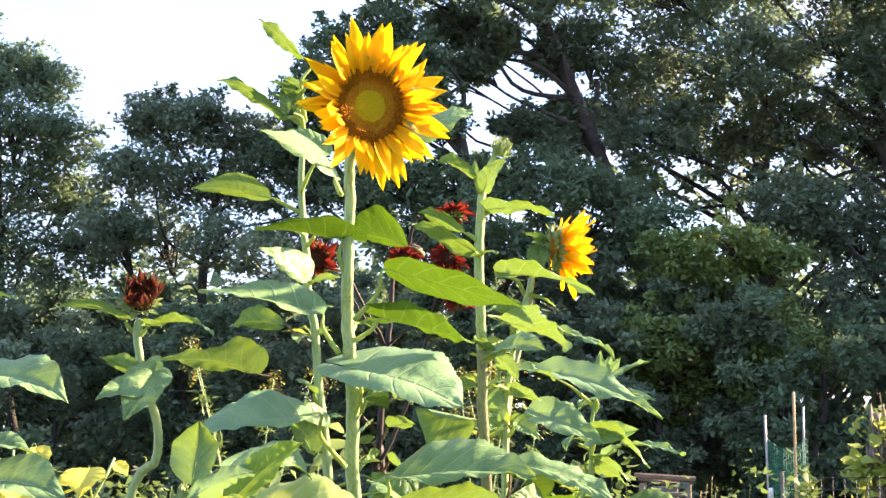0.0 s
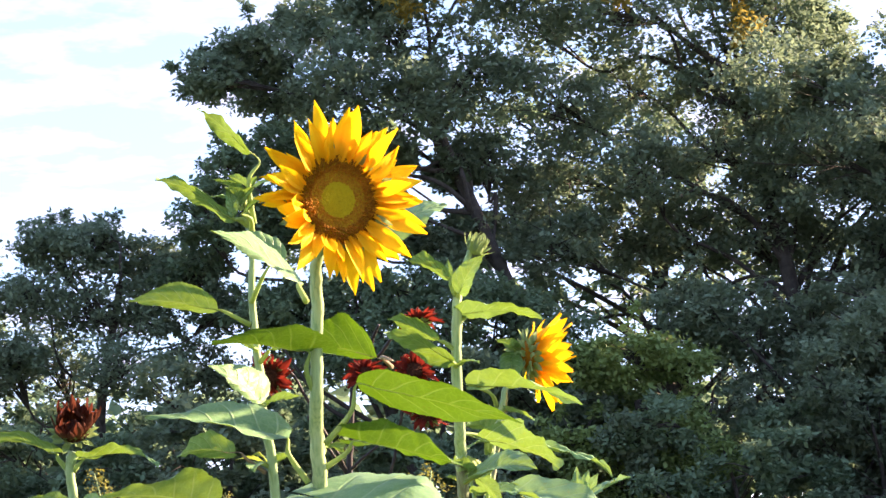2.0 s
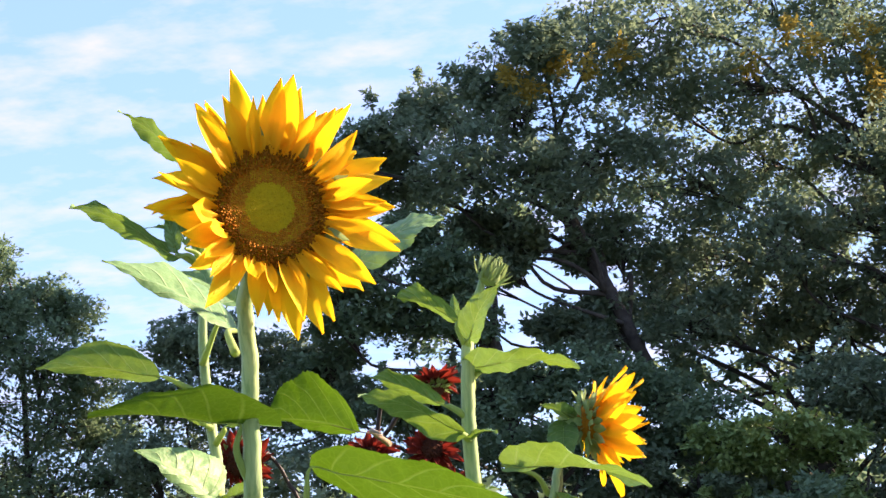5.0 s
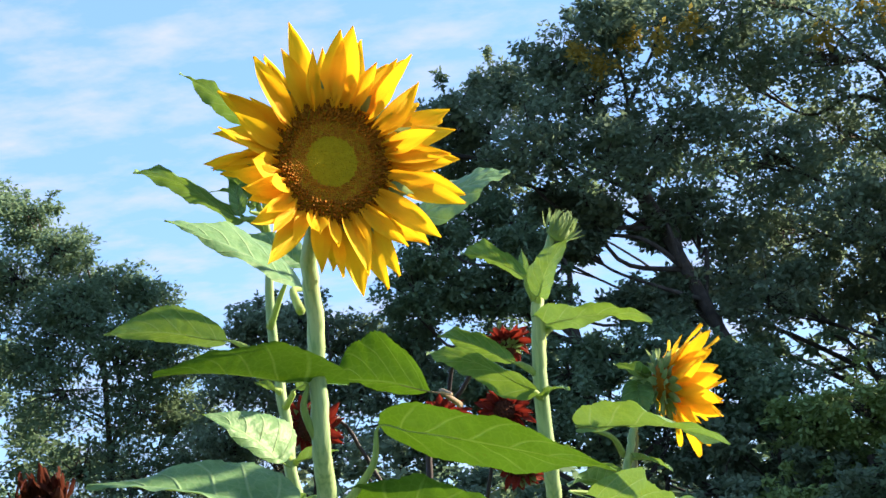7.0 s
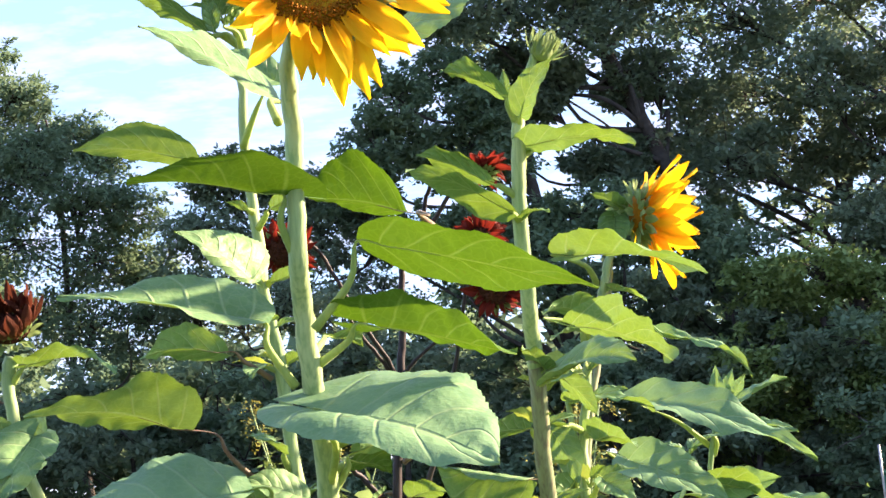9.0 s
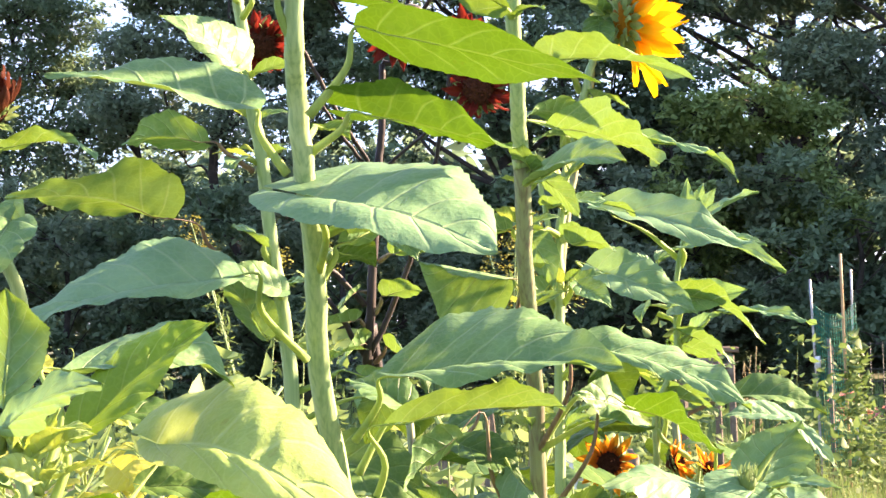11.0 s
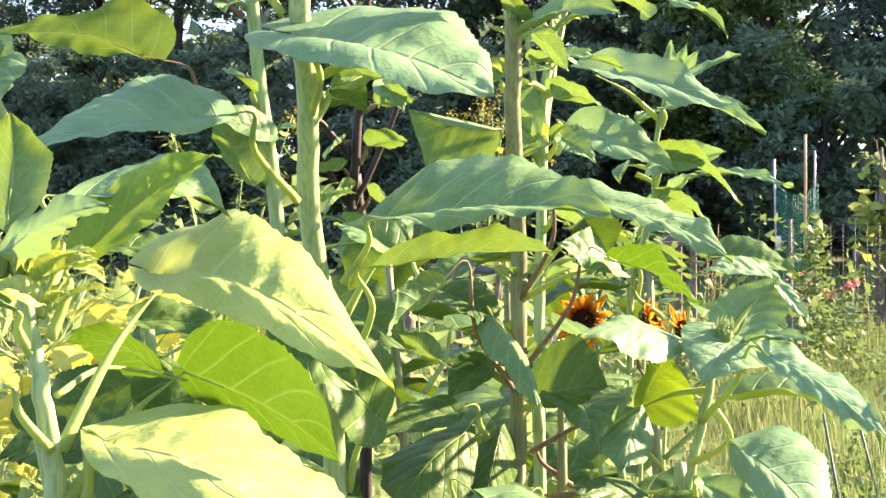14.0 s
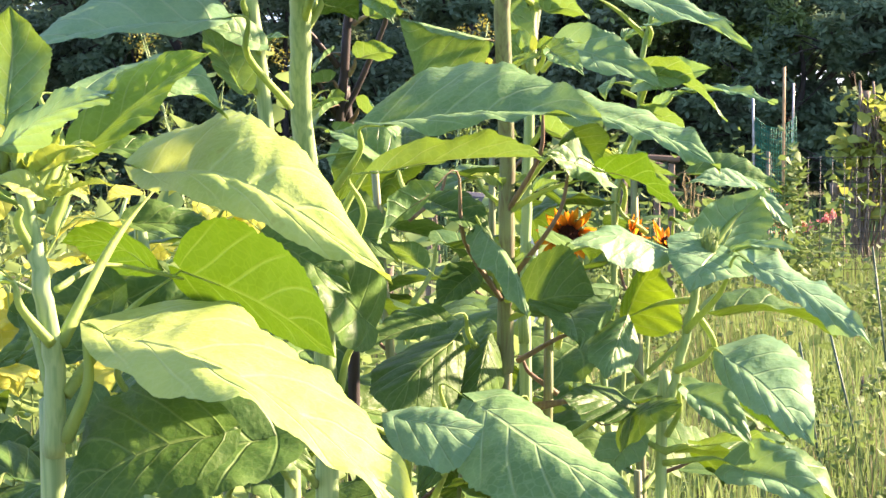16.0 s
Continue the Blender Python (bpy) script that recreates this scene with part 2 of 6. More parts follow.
MAT_GRASS = mottled("grass_blades", (0.06, 0.135, 0.03), (0.20, 0.28, 0.09), 1.2, 0.7, 0.1, 0.002, 0.35, use_island=True)
MAT_WEED = mottled("weed_leaves", (0.056, 0.104, 0.024), (0.136, 0.208, 0.056), 2.0, 0.6, 0.2, 0.002, 0.35, use_island=True)
MAT_WEED_LIGHT = mottled("lime_weed_leaves", (0.098, 0.180, 0.045), (0.225, 0.315, 0.105), 2.0, 0.6, 0.2, 0.002, 0.4, use_island=True)
MAT_VINE = mottled("vine_leaves", (0.16, 0.24, 0.04), (0.36, 0.42, 0.09), 4.0, 0.55, 0.2, 0.002, 0.42, use_island=True)
MAT_STRAW = mottled("dry_straw", (0.16, 0.13, 0.06), (0.36, 0.30, 0.16), 6.0, 0.85, 0.2, 0.002, 0.15, use_island=True)
MAT_GOLD = mottled("goldenrod_bloom", (0.15, 0.18, 0.03), (0.30, 0.28, 0.05), 9.0, 0.7, 0.2, 0.002, 0.3, use_island=True)
MAT_SOIL = mottled("soil", (0.032, 0.040, 0.016), (0.085, 0.092, 0.034), 0.8, 0.95, 0.8, 0.03, fine=12.0)
MAT_METAL = mottled("grey_galvanised", (0.22, 0.22, 0.23), (0.38, 0.39, 0.41), 30.0, 0.45, 0.2, 0.001, 0.0, 0.7)
MAT_WIRE = mottled("dark_wire", (0.03, 0.03, 0.03), (0.09, 0.09, 0.09), 30.0, 0.6, 0.2, 0.001, 0.0, 0.3)
MAT_NET = mottled("green_net", (0.008, 0.13, 0.085), (0.015, 0.25, 0.16), 30.0, 0.55, 0.2, 0.001)
MAT_BAMBOO = mottled("bamboo", (0.30, 0.20, 0.10), (0.45, 0.32, 0.17), 14.0, 0.6, 0.3, 0.002)
MAT_OLD_WOOD = mottled("weathered_wood", (0.10, 0.08, 0.06), (0.24, 0.20, 0.16), 12.0, 0.9, 0.7, 0.006)
MAT_GREEN_POST = mottled("green_coated_post", (0.015, 0.045, 0.025), (0.03, 0.08, 0.045), 20.0, 0.5, 0.2, 0.001)
MAT_WHITE = mottled("white_plastic", (0.45, 0.47, 0.50), (0.70, 0.71, 0.73), 9.0, 0.5, 0.2, 0.002)
MAT_PINK = mottled("pink_bloom", (0.55, 0.12, 0.16), (0.75, 0.28, 0.26), 20.0, 0.6, 0.2, 0.002, 0.3, use_island=True)
MAT_STONE = mottled("dark_stone", (0.04, 0.038, 0.035), (0.12, 0.11, 0.10), 5.0, 0.9, 0.8, 0.01)

MAT_LEAF_SHADE = leaf_material("shaded_leaf", (0.048, 0.107, 0.031), (0.088, 0.164, 0.043), (0.204, 0.293, 0.107), (0.136, 0.236, 0.010), 0.2)
MAT_LEAF_VINE = leaf_material("vine_leaf", (0.34, 0.38, 0.06), (0.50, 0.50, 0.09), (0.6, 0.6, 0.2), (0.70, 0.66, 0.05), 0.42)
MAT_RED_WOOD = mottled("reddish_wood", (0.16, 0.06, 0.035), (0.28, 0.12, 0.07), 30.0, 0.85, 0.5, 0.004)
MAT_RAIL = mottled("brown_timber", (0.11, 0.07, 0.05), (0.20, 0.14, 0.10), 9.0, 0.85, 0.5, 0.004)
MAT_GREY_WOOD = mottled("grey_timber", (0.07, 0.07, 0.08), (0.15, 0.15, 0.17), 9.0, 0.85, 0.5, 0.004)
MAT_PETAL_DUSK = petal_material("dusky_petal", (0.22, 0.075, 0.02), (0.10, 0.028, 0.014), (0.06, 0.015, 0.012))
MAT_LEAF_BACKLIT = leaf_material("backlit_leaf", (0.050, 0.120, 0.014), (0.095, 0.185, 0.020), (0.24, 0.36, 0.08), (0.085, 0.18, 0.003), 0.27)
MAT_LEAF_BACKLIT_BRIGHT = leaf_material("bright_backlit_leaf", (0.11, 0.20, 0.02), (0.18, 0.28, 0.03), (0.34, 0.45, 0.09), (0.23, 0.36, 0.004), 0.34)

# ---- builders ----
def mesh_data(name, verts, faces, material, uv=None, smooth=True):
    me = bpy.data.meshes.new(name)
    me.from_pydata([tuple(v) for v in verts], [], [tuple(f) for f in faces])
    if uv is not None:
        layer = me.uv_layers.new(name="UVMap")
        idx = np.empty(len(me.loops), dtype=np.int32)
        me.loops.foreach_get("vertex_index", idx)
        layer.data.foreach_set("uv", np.asarray(uv, dtype=np.float32)[idx].ravel())
    if smooth:
        me.polygons.foreach_set("use_smooth", [True] * len(me.polygons))
    me.materials.append(material)
    me.update()
    return me


def part(name, me, parent, label=""):
    """One mesh object under a thing or a part."""
    ob = new(name, me)
    ob.parent = parent
    if label:
        tagged(ob, label)
    return ob


def thing(name, base, label, category, group="", kind=""):
    ob = new(name)
    ob.empty_display_size = 0.1
    ob.location = base
    return tagged(ob, label, category, group, kind)


def smooth_line(points, steps=6):
    """A Catmull-Rom line through the points."""
    p = np.asarray(points, float)
    if len(p) < 3:
        return np.array([p[0] + (p[-1] - p[0]) * s for s in np.linspace(0, 1, steps + 1)])
    q = np.vstack([2 * p[0] - p[1], p, 2 * p[-1] - p[-2]])
    out = []
    for i in range(1, len(q) - 2):
        for s in np.arange(steps) / steps:
            a, b, c, d = q[i - 1], q[i], q[i + 1], q[i + 2]
            out.append(0.5 * (2 * b + (c - a) * s + (2 * a - 5 * b + 4 * c - d) * s**2 + (3 * b - a - 3 * c + d) * s**3))
    return np.array(out + [p[-1]])


def tube_arrays(line, radii, sides=8, ribs=0.0):
    line = np.asarray(line, float)
    r = np.interp(np.linspace(0, 1, len(line)), np.linspace(0, 1, len(radii)), radii)
    tangent = np.gradient(line, axis=0)
    tangent /= np.linalg.norm(tangent, axis=1)[:, None] + 1e-9
    ref = np.array([1.0, 0.13, 0.07]) if abs(tangent[0][0]) < 0.8 else np.array([0.1, 1.0, 0.05])
    verts, faces = [], []
    for i, (p, t) in enumerate(zip(line, tangent)):
        a = ref - t * (ref @ t)
        a /= np.linalg.norm(a)
        b = np.cross(t, a)
        ref = a
        for k in range(sides):
            w = 2 * math.pi * k / sides
            rr = r[i] * (1 + ribs * (1 if k % 2 else -1))
            verts.append(p + rr * (math.cos(w) * a + math.sin(w) * b))
    n = len(line)
    for i in range(n - 1):
        for k in range(sides):
            k2 = (k + 1) % sides
            faces.append((i * sides + k, i * sides + k2, (i + 1) * sides + k2, (i + 1) * sides + k))
    faces.append(tuple(range(sides))[::-1])
    faces.append(tuple((n - 1) * sides + k for k in range(sides)))
    return verts, faces


def tube(name, line, radii, material, sides=8, ribs=0.0):
    return mesh_data(name, *tube_arrays(line, radii, sides, ribs), material)


def joined(pieces):
    """Many (verts, faces) as one."""
    verts, faces, at = [], [], 0
    for v, f in pieces:
        verts += [tuple(x) for x in v]
        faces += [tuple(i + at for i in face) for face in f]
        at += len(v)
    return verts, faces


NU, NV = 60, 10
LEAF_RNG = np.random.default_rng(7)


def blade_outline(u, full):
    """Half width of a heart-shaped blade along its rib, one at the widest place, with a drawn-out tip."""
    if u < 0.3:
        return math.sqrt(max(0.0, 1 - ((0.3 - u) / 0.3) ** 2)) ** 0.85
    t = (u - 0.3) / 0.7
    return (1 - full) * (0.5 + 0.5 * math.cos(math.pi * t)) + full * (1 - t**2)


def blade(base, tip, face, width, arch, fold, lobes, wave, one=None, other=None, full=0.65):
    """A heart-shaped, toothed blade with a sunk midrib. one, other: where its two edges lie at the widest place;
    without them face gives the degrees by which its upper side leans towards -y, and fold how far the halves are raised."""
    base, tip = np.asarray(base, float), np.asarray(tip, float)
    length = np.linalg.norm(tip - base)
    a = (tip - base) / length
    if one is None:
        want = np.array([0.0, -math.sin(radians(face)), math.cos(radians(face))])
        n = want - a * (want @ a)
        if np.linalg.norm(n) < 0.05:
            n = np.array([0, -1.0, 0.3]) - a * (np.array([0, -1.0, 0.3]) @ a)
        n /= np.linalg.norm(n)
        s = np.cross(n, a)
        half = 0.5 * width * length
        e1, e2 = s * half + n * fold * half, -s * half + n * fold * half
    else:
        n = np.cross(np.asarray(one) - np.asarray(other), a)
        n /= np.linalg.norm(n) * (1 if n[2] >= 0 else -1)
        mid = base + a * 0.3 * length + n * arch * length * 0.84
        e1, e2 = np.asarray(one) - mid, np.asarray(other) - mid
        half = 0.5 * (np.linalg.norm(e1) + np.linalg.norm(e2))
    ph = LEAF_RNG.uniform(0, 6.28, 8)
    twist, curl, wave = LEAF_RNG.normal(0, 0.22 if one is None else 0.08), LEAF_RNG.uniform(0.05, 0.28), wave * LEAF_RNG.uniform(0.7, 1.4)
    bend = LEAF_RNG.normal(0, 0.035)
    verts, uv, faces, rib = [], [], [], []
    turn = [Matrix.Rotation(twist * (i / NU - 0.3), 3, Vector(a)) for i in range(NU + 1)]
    for i in range(NU + 1):
        u = i / NU
        f = max(blade_outline(u, full), 0.006)
        f *= 1 + 0.035 * math.sin(17 * u + ph[5])
        tooth = (0.017 + 0.009 * math.sin(7 * i + ph[3])) * (1 - 2 * ((i % 3) / 2.0)) if 0.04 < u < 0.93 else 0.0
        d1, d2, nd = (np.array(turn[i] @ Vector(e)) for e in (e1, e2, n))
        spine = arch * length * 4 * u * (1 - u) - 0.04 * length * u**3 + 0.3 * wave * length * math.sin(5 * u + ph[4])
        side = bend * length * math.sin(math.pi * u)
        across = np.cross(n, a)
        if i % 5 == 0 and u < 0.92:
            rib.append(base + a * (u * length) + across * side + n * (spine - 0.0004))
        for j in range(NV + 1):
            v = 2 * j / NV - 1
            av = abs(v)
            e, k = (d1, 0) if v > 0 else (d2, 1)
            reach = f * (av + (tooth if av > 0.99 else 0))
            x = u * length - lobes * length * av**1.4 * (1 - u) ** 4
            z = wave * length * av**2 * (math.sin(8 * u + ph[k]) + 0.55 * math.sin(17 * u + ph[2 + k]) + 0.3 * math.sin(37 * u + ph[6 + k]))
            z -= curl * half * f * (av**3 - av)
            # the rib lies in a shallow channel, with the blade puffed up between the side veins
            z += 0.012 * length * (1 - math.exp(-(av / 0.10) ** 2)) - 0.006 * length * math.cos(6.2832 * (5.0 * (u - 0.30 * av) - 0.38)) * math.sqrt(av) * (1 - av)
            z += 0.0045 * length * math.sin(61 * u + 5 * v + ph[4]) * (0.5 + 0.5 * math.sin(9 * u + ph[5])) * math.exp(-((av - 0.3) / 0.22) ** 2)
            verts.append(base + a * x + across * side + e * reach + nd * (z + spine))
            uv.append((u, 0.5 + 0.5 * v))
    for i in range(NU):
        for j in range(NV):
            k = i * (NV + 1) + j
            faces.append((k, k + NV + 1, k + NV + 2, k + 1))
    return verts, faces, uv, rib


def leaf(plant, joint, base, tip, width=0.55, face=0.0, arch=0.06, fold=0.25, lobes=0.16, wave=0.026, material=None, petiole=None, r=0.0036, label="", one=None, other=None, full=0.65):
    """A leaf with its stalk: joint on the stem, base and tip of the blade, and its edges if given, in world metres."""
    off = np.array(plant.location)
    joint, base, tip = (np.asarray(p, float) - off for p in (joint, base, tip))
    if one is not None:
        one, other = np.asarray(one, float) - off, np.asarray(other, float) - off
    verts, faces, uv, rib = blade(base, tip, face, width, arch, fold, lobes, wave, one, other, full)
    ob = part("leaf", mesh_data("leaf", verts, faces, material or MAT_LEAF, uv), plant, label)
    if petiole is MAT_PETIOLE_RED:
        r = 0.0029
    gap = np.linalg.norm(base - joint)
    along = (tip - base) / np.linalg.norm(tip - base)
    path = [joint, joint + 0.5 * (base - joint) + np.array([0, 0, 0.07 * gap])]
    if along @ (base - joint) > 0 and gap > 0.03:
        path.append(base - along * 0.3 * gap)
    line = np.vstack([smooth_line([*path, base], 5), rib[1:4]])
    part("petiole", tube("petiole", line, [r * 1.25, r, r * 0.75, r * 0.26, r * 0.2, r * 0.1], petiole or MAT_PETIOLE, 6), ob)
    return ob


def shoot(plant, joint, size, seed, material=None, count=4):
    """A tuft of young leaves at a joint of the stem."""
    rng = np.random.default_rng(500 + seed)
    joint = np.asarray(joint, float)
    for i in range(count):
        w = i * 2.4 + rng.uniform(0, 1.5)
        d = np.array([math.cos(w), 0.7 * math.sin(w) - 0.2, rng.uniform(0.5, 1.5)])
        d /= np.linalg.norm(d)
        base = joint + d * size * 0.25
        out = np.array([d[0], d[1], 0.35 * d[2]])
        leaf(plant, joint, base, base + out * size * rng.uniform(0.7, 1.2), rng.uniform(0.35, 0.6), rng.uniform(-30, 55), 0.1, 0.4, material=material or (MAT_LEAF, MAT_LEAF_YOUNG_SUNLIT)[i % 2], r=0.0014)


def stem(plant, points, radii, material=None, sides=10, ribs=0.05, name="stem", label=""):
    off = np.array(plant.location)
    line = smooth_line(np.asarray(points, float) - off, 6)
    wob = np.random.default_rng(len(line) + int(abs(points[0][0]) * 1000)).normal(0, 0.0006, line.shape)
    return part(name, tube(name, line + wob, radii, material or MAT_STEM, sides, ribs), plant, label)


def facing(place, normal, spin=0.0):
    """Local z along the normal."""
    q = Vector(normal).normalized().to_track_quat("Z", "Y")
    return Matrix.Translation(place) @ q.to_matrix().to_4x4() @ Matrix.Rotation(radians(spin), 4, "Z")


def petal_mesh(name, length, width, cup, curl, material, seed, tipped=0.9):
    """A ray petal along local x from the origin, its upper side towards local z, grooved, and drawn out to a point."""
    rng = np.random.default_rng(seed)
    verts, uv, faces = [], [], []
    nu, nv = 14, 8
    ph = rng.uniform(0, 6.28, 3)
    bend, twist = rng.normal(0, 0.07), rng.normal(0, 0.5)
    for i in range(nu + 1):
        u = i / nu
        t = max(0.0, (u - 0.42) / 0.58)
        half = 0.5 * width * (0.5 + 0.5 * math.sin(min(1.0, u / 0.42) * math.pi / 2)) * (1 - tipped * t**1.7 - (1 - tipped) * t**4)
        half = max(half, 0.0004)
        for j in range(nv + 1):
            v = 2 * j / nv - 1
            z = cup * width * v * v * (1 - 0.4 * u) + curl * length * u * u + 0.025 * length * math.sin(4 * u + ph[0]) + 0.05 * width * math.cos(2.5 * math.pi * v + ph[1] * 0.2) * (1 - u) + 0.03 * width * math.sin(9 * u + 3 * v + ph[2])
            w = twist * u * u
            verts.append((u * length, half * v * math.cos(w) + bend * length * u * u, z + half * v * math.sin(w)))
            uv.append((u, 0.5 + 0.5 * v))
    for i in range(nu):
        for j in range(nv):
            k = i * (nv + 1) + j
            faces.append((k, k + nv + 1, k + nv + 2, k + 1))
    return mesh_data(name, verts, faces, material, uv)


def cone_piece(at, direction, length, radius, sides=4):
    d = np.asarray(direction, float)
    d /= np.linalg.norm(d)
    a = np.cross(d, (0.3, 0.5, 0.81))
    a /= np.linalg.norm(a)
    b = np.cross(d, a)
    at = np.asarray(at, float)
    ring = [at + radius * (math.cos(w) * a + math.sin(w) * b) for w in np.linspace(0, 2 * math.pi, sides, endpoint=False)]
    mid = [at + 0.55 * length * d + 1.1 * radius * (math.cos(w) * a + math.sin(w) * b) for w in np.linspace(0, 2 * math.pi, sides, endpoint=False)]
    verts = ring + mid + [at + length * d]
    faces = [(k, (k + 1) % sides, sides + (k + 1) % sides, sides + k) for k in range(sides)]
    faces += [(sides + k, sides + (k + 1) % sides, 2 * sides) for k in range(sides)]
    return verts, faces


def florets(radius, lo, hi, count, dome, height, size, seed):
    """Disc florets on a spiral between two shares of the radius."""
    rng = np.random.default_rng(seed)
    out = []
    for i in range(count):
        q = math.sqrt(lo**2 + (hi**2 - lo**2) * (i + 0.5) / count)
        w = i * 2.39996
        x, y = radius * q * math.cos(w), radius * q * math.sin(w)
        z = dome(q)
        d = np.array([x / radius * 0.5, y / radius * 0.5, 1.0]) + rng.normal(0, 0.22, 3)
        out.append(cone_piece((x, y, z - 0.001), d, height * rng.uniform(0.6, 1.25), size * rng.uniform(0.8, 1.2)))
    return joined(out)


def dome_mesh(name, radius, dome, material, back=0.012):
    verts, faces, rings, sides = [(0, 0, dome(0))], [], 10, 28
    for i in range(1, rings + 1):
        q = i / rings
        for k in range(sides):
            w = 2 * math.pi * k / sides
            verts.append((radius * q * math.cos(w), radius * q * math.sin(w), dome(q)))
    for q, z in ((0.95, -0.006), (0.6, -back), (0.15, -back * 1.4)):
        for k in range(sides):
            w = 2 * math.pi * k / sides
            verts.append((radius * q * math.cos(w), radius * q * math.sin(w), z))
    for k in range(sides):
        faces.append((0, 1 + k, 1 + (k + 1) % sides))
    for i in range(rings + 2):
        for k in range(sides):
            a, b = 1 + i * sides + k, 1 + i * sides + (k + 1) % sides
            faces.append((a, a + sides, b + sides, b))
    return mesh_data(name, verts, faces, material)


def set_petals(head, meshes, rings, radius, seed, curl_to=None):
    """rings: rows of (count, lift in degrees, scale, height, turn). Petals towards curl_to stand up and curl in."""
    rng = np.random.default_rng(seed)
    rest = head.matrix_basis.to_3x3()
    for count, lift, scale, z, turn in rings:
        for i in range(count):
            w = 2 * math.pi * (i + turn) / count + rng.normal(0, 0.06)
            ob = part("petal", meshes[rng.integers(len(meshes))], head)
            k = scale * rng.uniform(0.72, 1.16)
            near = max(0.0, (rest @ Vector((math.cos(w), math.sin(w), 0))) @ Vector(curl_to)) if curl_to else 0.0
            k *= 1 - 0.22 * near
            ob.matrix_basis = (Matrix.Rotation(w, 4, "Z") @ Matrix.Translation((radius * 0.93, 0, z + rng.uniform(-0.001, 0.002)))
                               @ Matrix.Rotation(-radians(lift + 38 * near + rng.normal(0, 13 + 14 * near)), 4, "Y") @ Matrix.Rotation(rng.normal(0, 0.4), 4, "X") @ Matrix.Diagonal((k, k * rng.uniform(0.85, 1.1), k, 1)))


def bract_ring(head, radius, rows, seed, length=0.03, width=0.013):
    """Green bracts round the back of a head."""
    rng = np.random.default_rng(seed)
    me = [petal_mesh("bract", length, width, 0.15, -0.1, MAT_BRACT, seed + i, 1.0) for i in range(3)]
    for count, lift, scale, z, q in rows:
        for i in range(count):
            ob = part("bract", me[i % 3], head)
            w = 2 * math.pi * (i + rng.uniform(-0.2, 0.2)) / count
            k = scale * rng.uniform(0.85, 1.15)
            ob.matrix_basis = Matrix.Rotation(w, 4, "Z") @ Matrix.Translation((radius * q, 0, z)) @ Matrix.Rotation(-radians(lift + rng.normal(0, 10)), 4, "Y") @ Matrix.Diagonal((k, k, k, 1))

# ---- ground ----
def ground_height(x, y):
    return 0.03 * math.sin(0.9 * x + 0.4) * math.sin(0.7 * y) if math.hypot(x, y) < 40 else 0.0


def build_ground():
    xs = np.concatenate([np.linspace(-400, -30, 8), np.linspace(-25, 25, 60), np.linspace(30, 400, 8)])
    ys = np.concatenate([np.linspace(-400, -12, 8), np.linspace(-10, 30, 60), np.linspace(35, 600, 8)])
    verts = [(x, y, ground_height(x, y)) for y in ys for x in xs]
    n = len(xs)
    faces = [(j * n + i, j * n + i + 1, (j + 1) * n + i + 1, (j + 1) * n + i) for j in range(len(ys) - 1) for i in range(n - 1)]
    ob = new("ground", mesh_data("ground", verts, faces, MAT_SOIL))
    tagged(ob, "garden soil with patches of grass and straw", "ground", kind="structure")


build_ground()


OVATE = np.array([(x, y, 0.25 * abs(y) - 0.25 * x * x) for x, h in ((0, 0.05), (0.18, 0.42), (0.42, 0.5), (0.7, 0.32), (1.0, 0.03)) for y in (-h, 0, h)])
OVATE_FACES = np.array([(3 * i + j, 3 * i + j + 1, 3 * i + j + 4, 3 * i + j + 3) for i in range(4) for j in range(2)])


def leaf_cloud(centres, spreads, counts, size, seed, aspect=0.55, flat=0.6, shaped=False):
    """Many small folded leaves round the given centres, as arrays of vertices and faces."""
    rng = np.random.default_rng(seed)
    pos = np.concatenate([c + np.clip(rng.normal(0, 1, (int(n), 3)), -1.75, 1.75) * s for c, s, n in zip(centres, spreads, counts)])
    n = len(pos)
    a = rng.normal(0, 1, (n, 3))
    a[:, 2] = a[:, 2] * flat - 0.25
    a /= np.linalg.norm(a, axis=1)[:, None]
    b = np.cross(a, rng.normal(0, 1, (n, 3)) * (0.6, 0.6, 0.2) + (0, 0, 1.0))
    b /= np.linalg.norm(b, axis=1)[:, None] + 1e-6
    c = np.cross(a, b)
    ln = size * rng.uniform(0.6, 1.35, (n, 1))
    w = ln * aspect * rng.uniform(0.7, 1.2, (n, 1))
    if shaped:
        v = pos[:, None] + a[:, None] * (ln * OVATE[None, :, 0])[..., None] + b[:, None] * (w * 1.15 * OVATE[None, :, 1])[..., None] + c[:, None] * (ln * OVATE[None, :, 2])[..., None]
        return v.reshape(-1, 3), (np.arange(n)[:, None, None] * len(OVATE) + OVATE_FACES[None]).reshape(-1, 4)
    v = np.stack([pos, pos + a * ln * 0.45 + b * w * 0.5 + c * w * 0.18, pos + a * ln, pos + a * ln * 0.45 - b * w * 0.5 + c * w * 0.18], 1)
    return v.reshape(-1, 3), np.arange(n * 4, dtype=np.int32).reshape(-1, 4)


def cloud_mesh(name, v, f, material):
    me = bpy.data.meshes.new(name)
    n = len(f)
    me.vertices.add(len(v))
    me.vertices.foreach_set("co", np.asarray(v, np.float32).ravel())
    me.loops.add(n * 4)
    me.loops.foreach_set("vertex_index", np.asarray(f, np.int32).ravel())
    me.polygons.add(n)
    me.polygons.foreach_set("loop_start", np.arange(0, n * 4, 4, dtype=np.int32))
    me.update(calc_edges=True)
    me.materials.append(material)
    return me


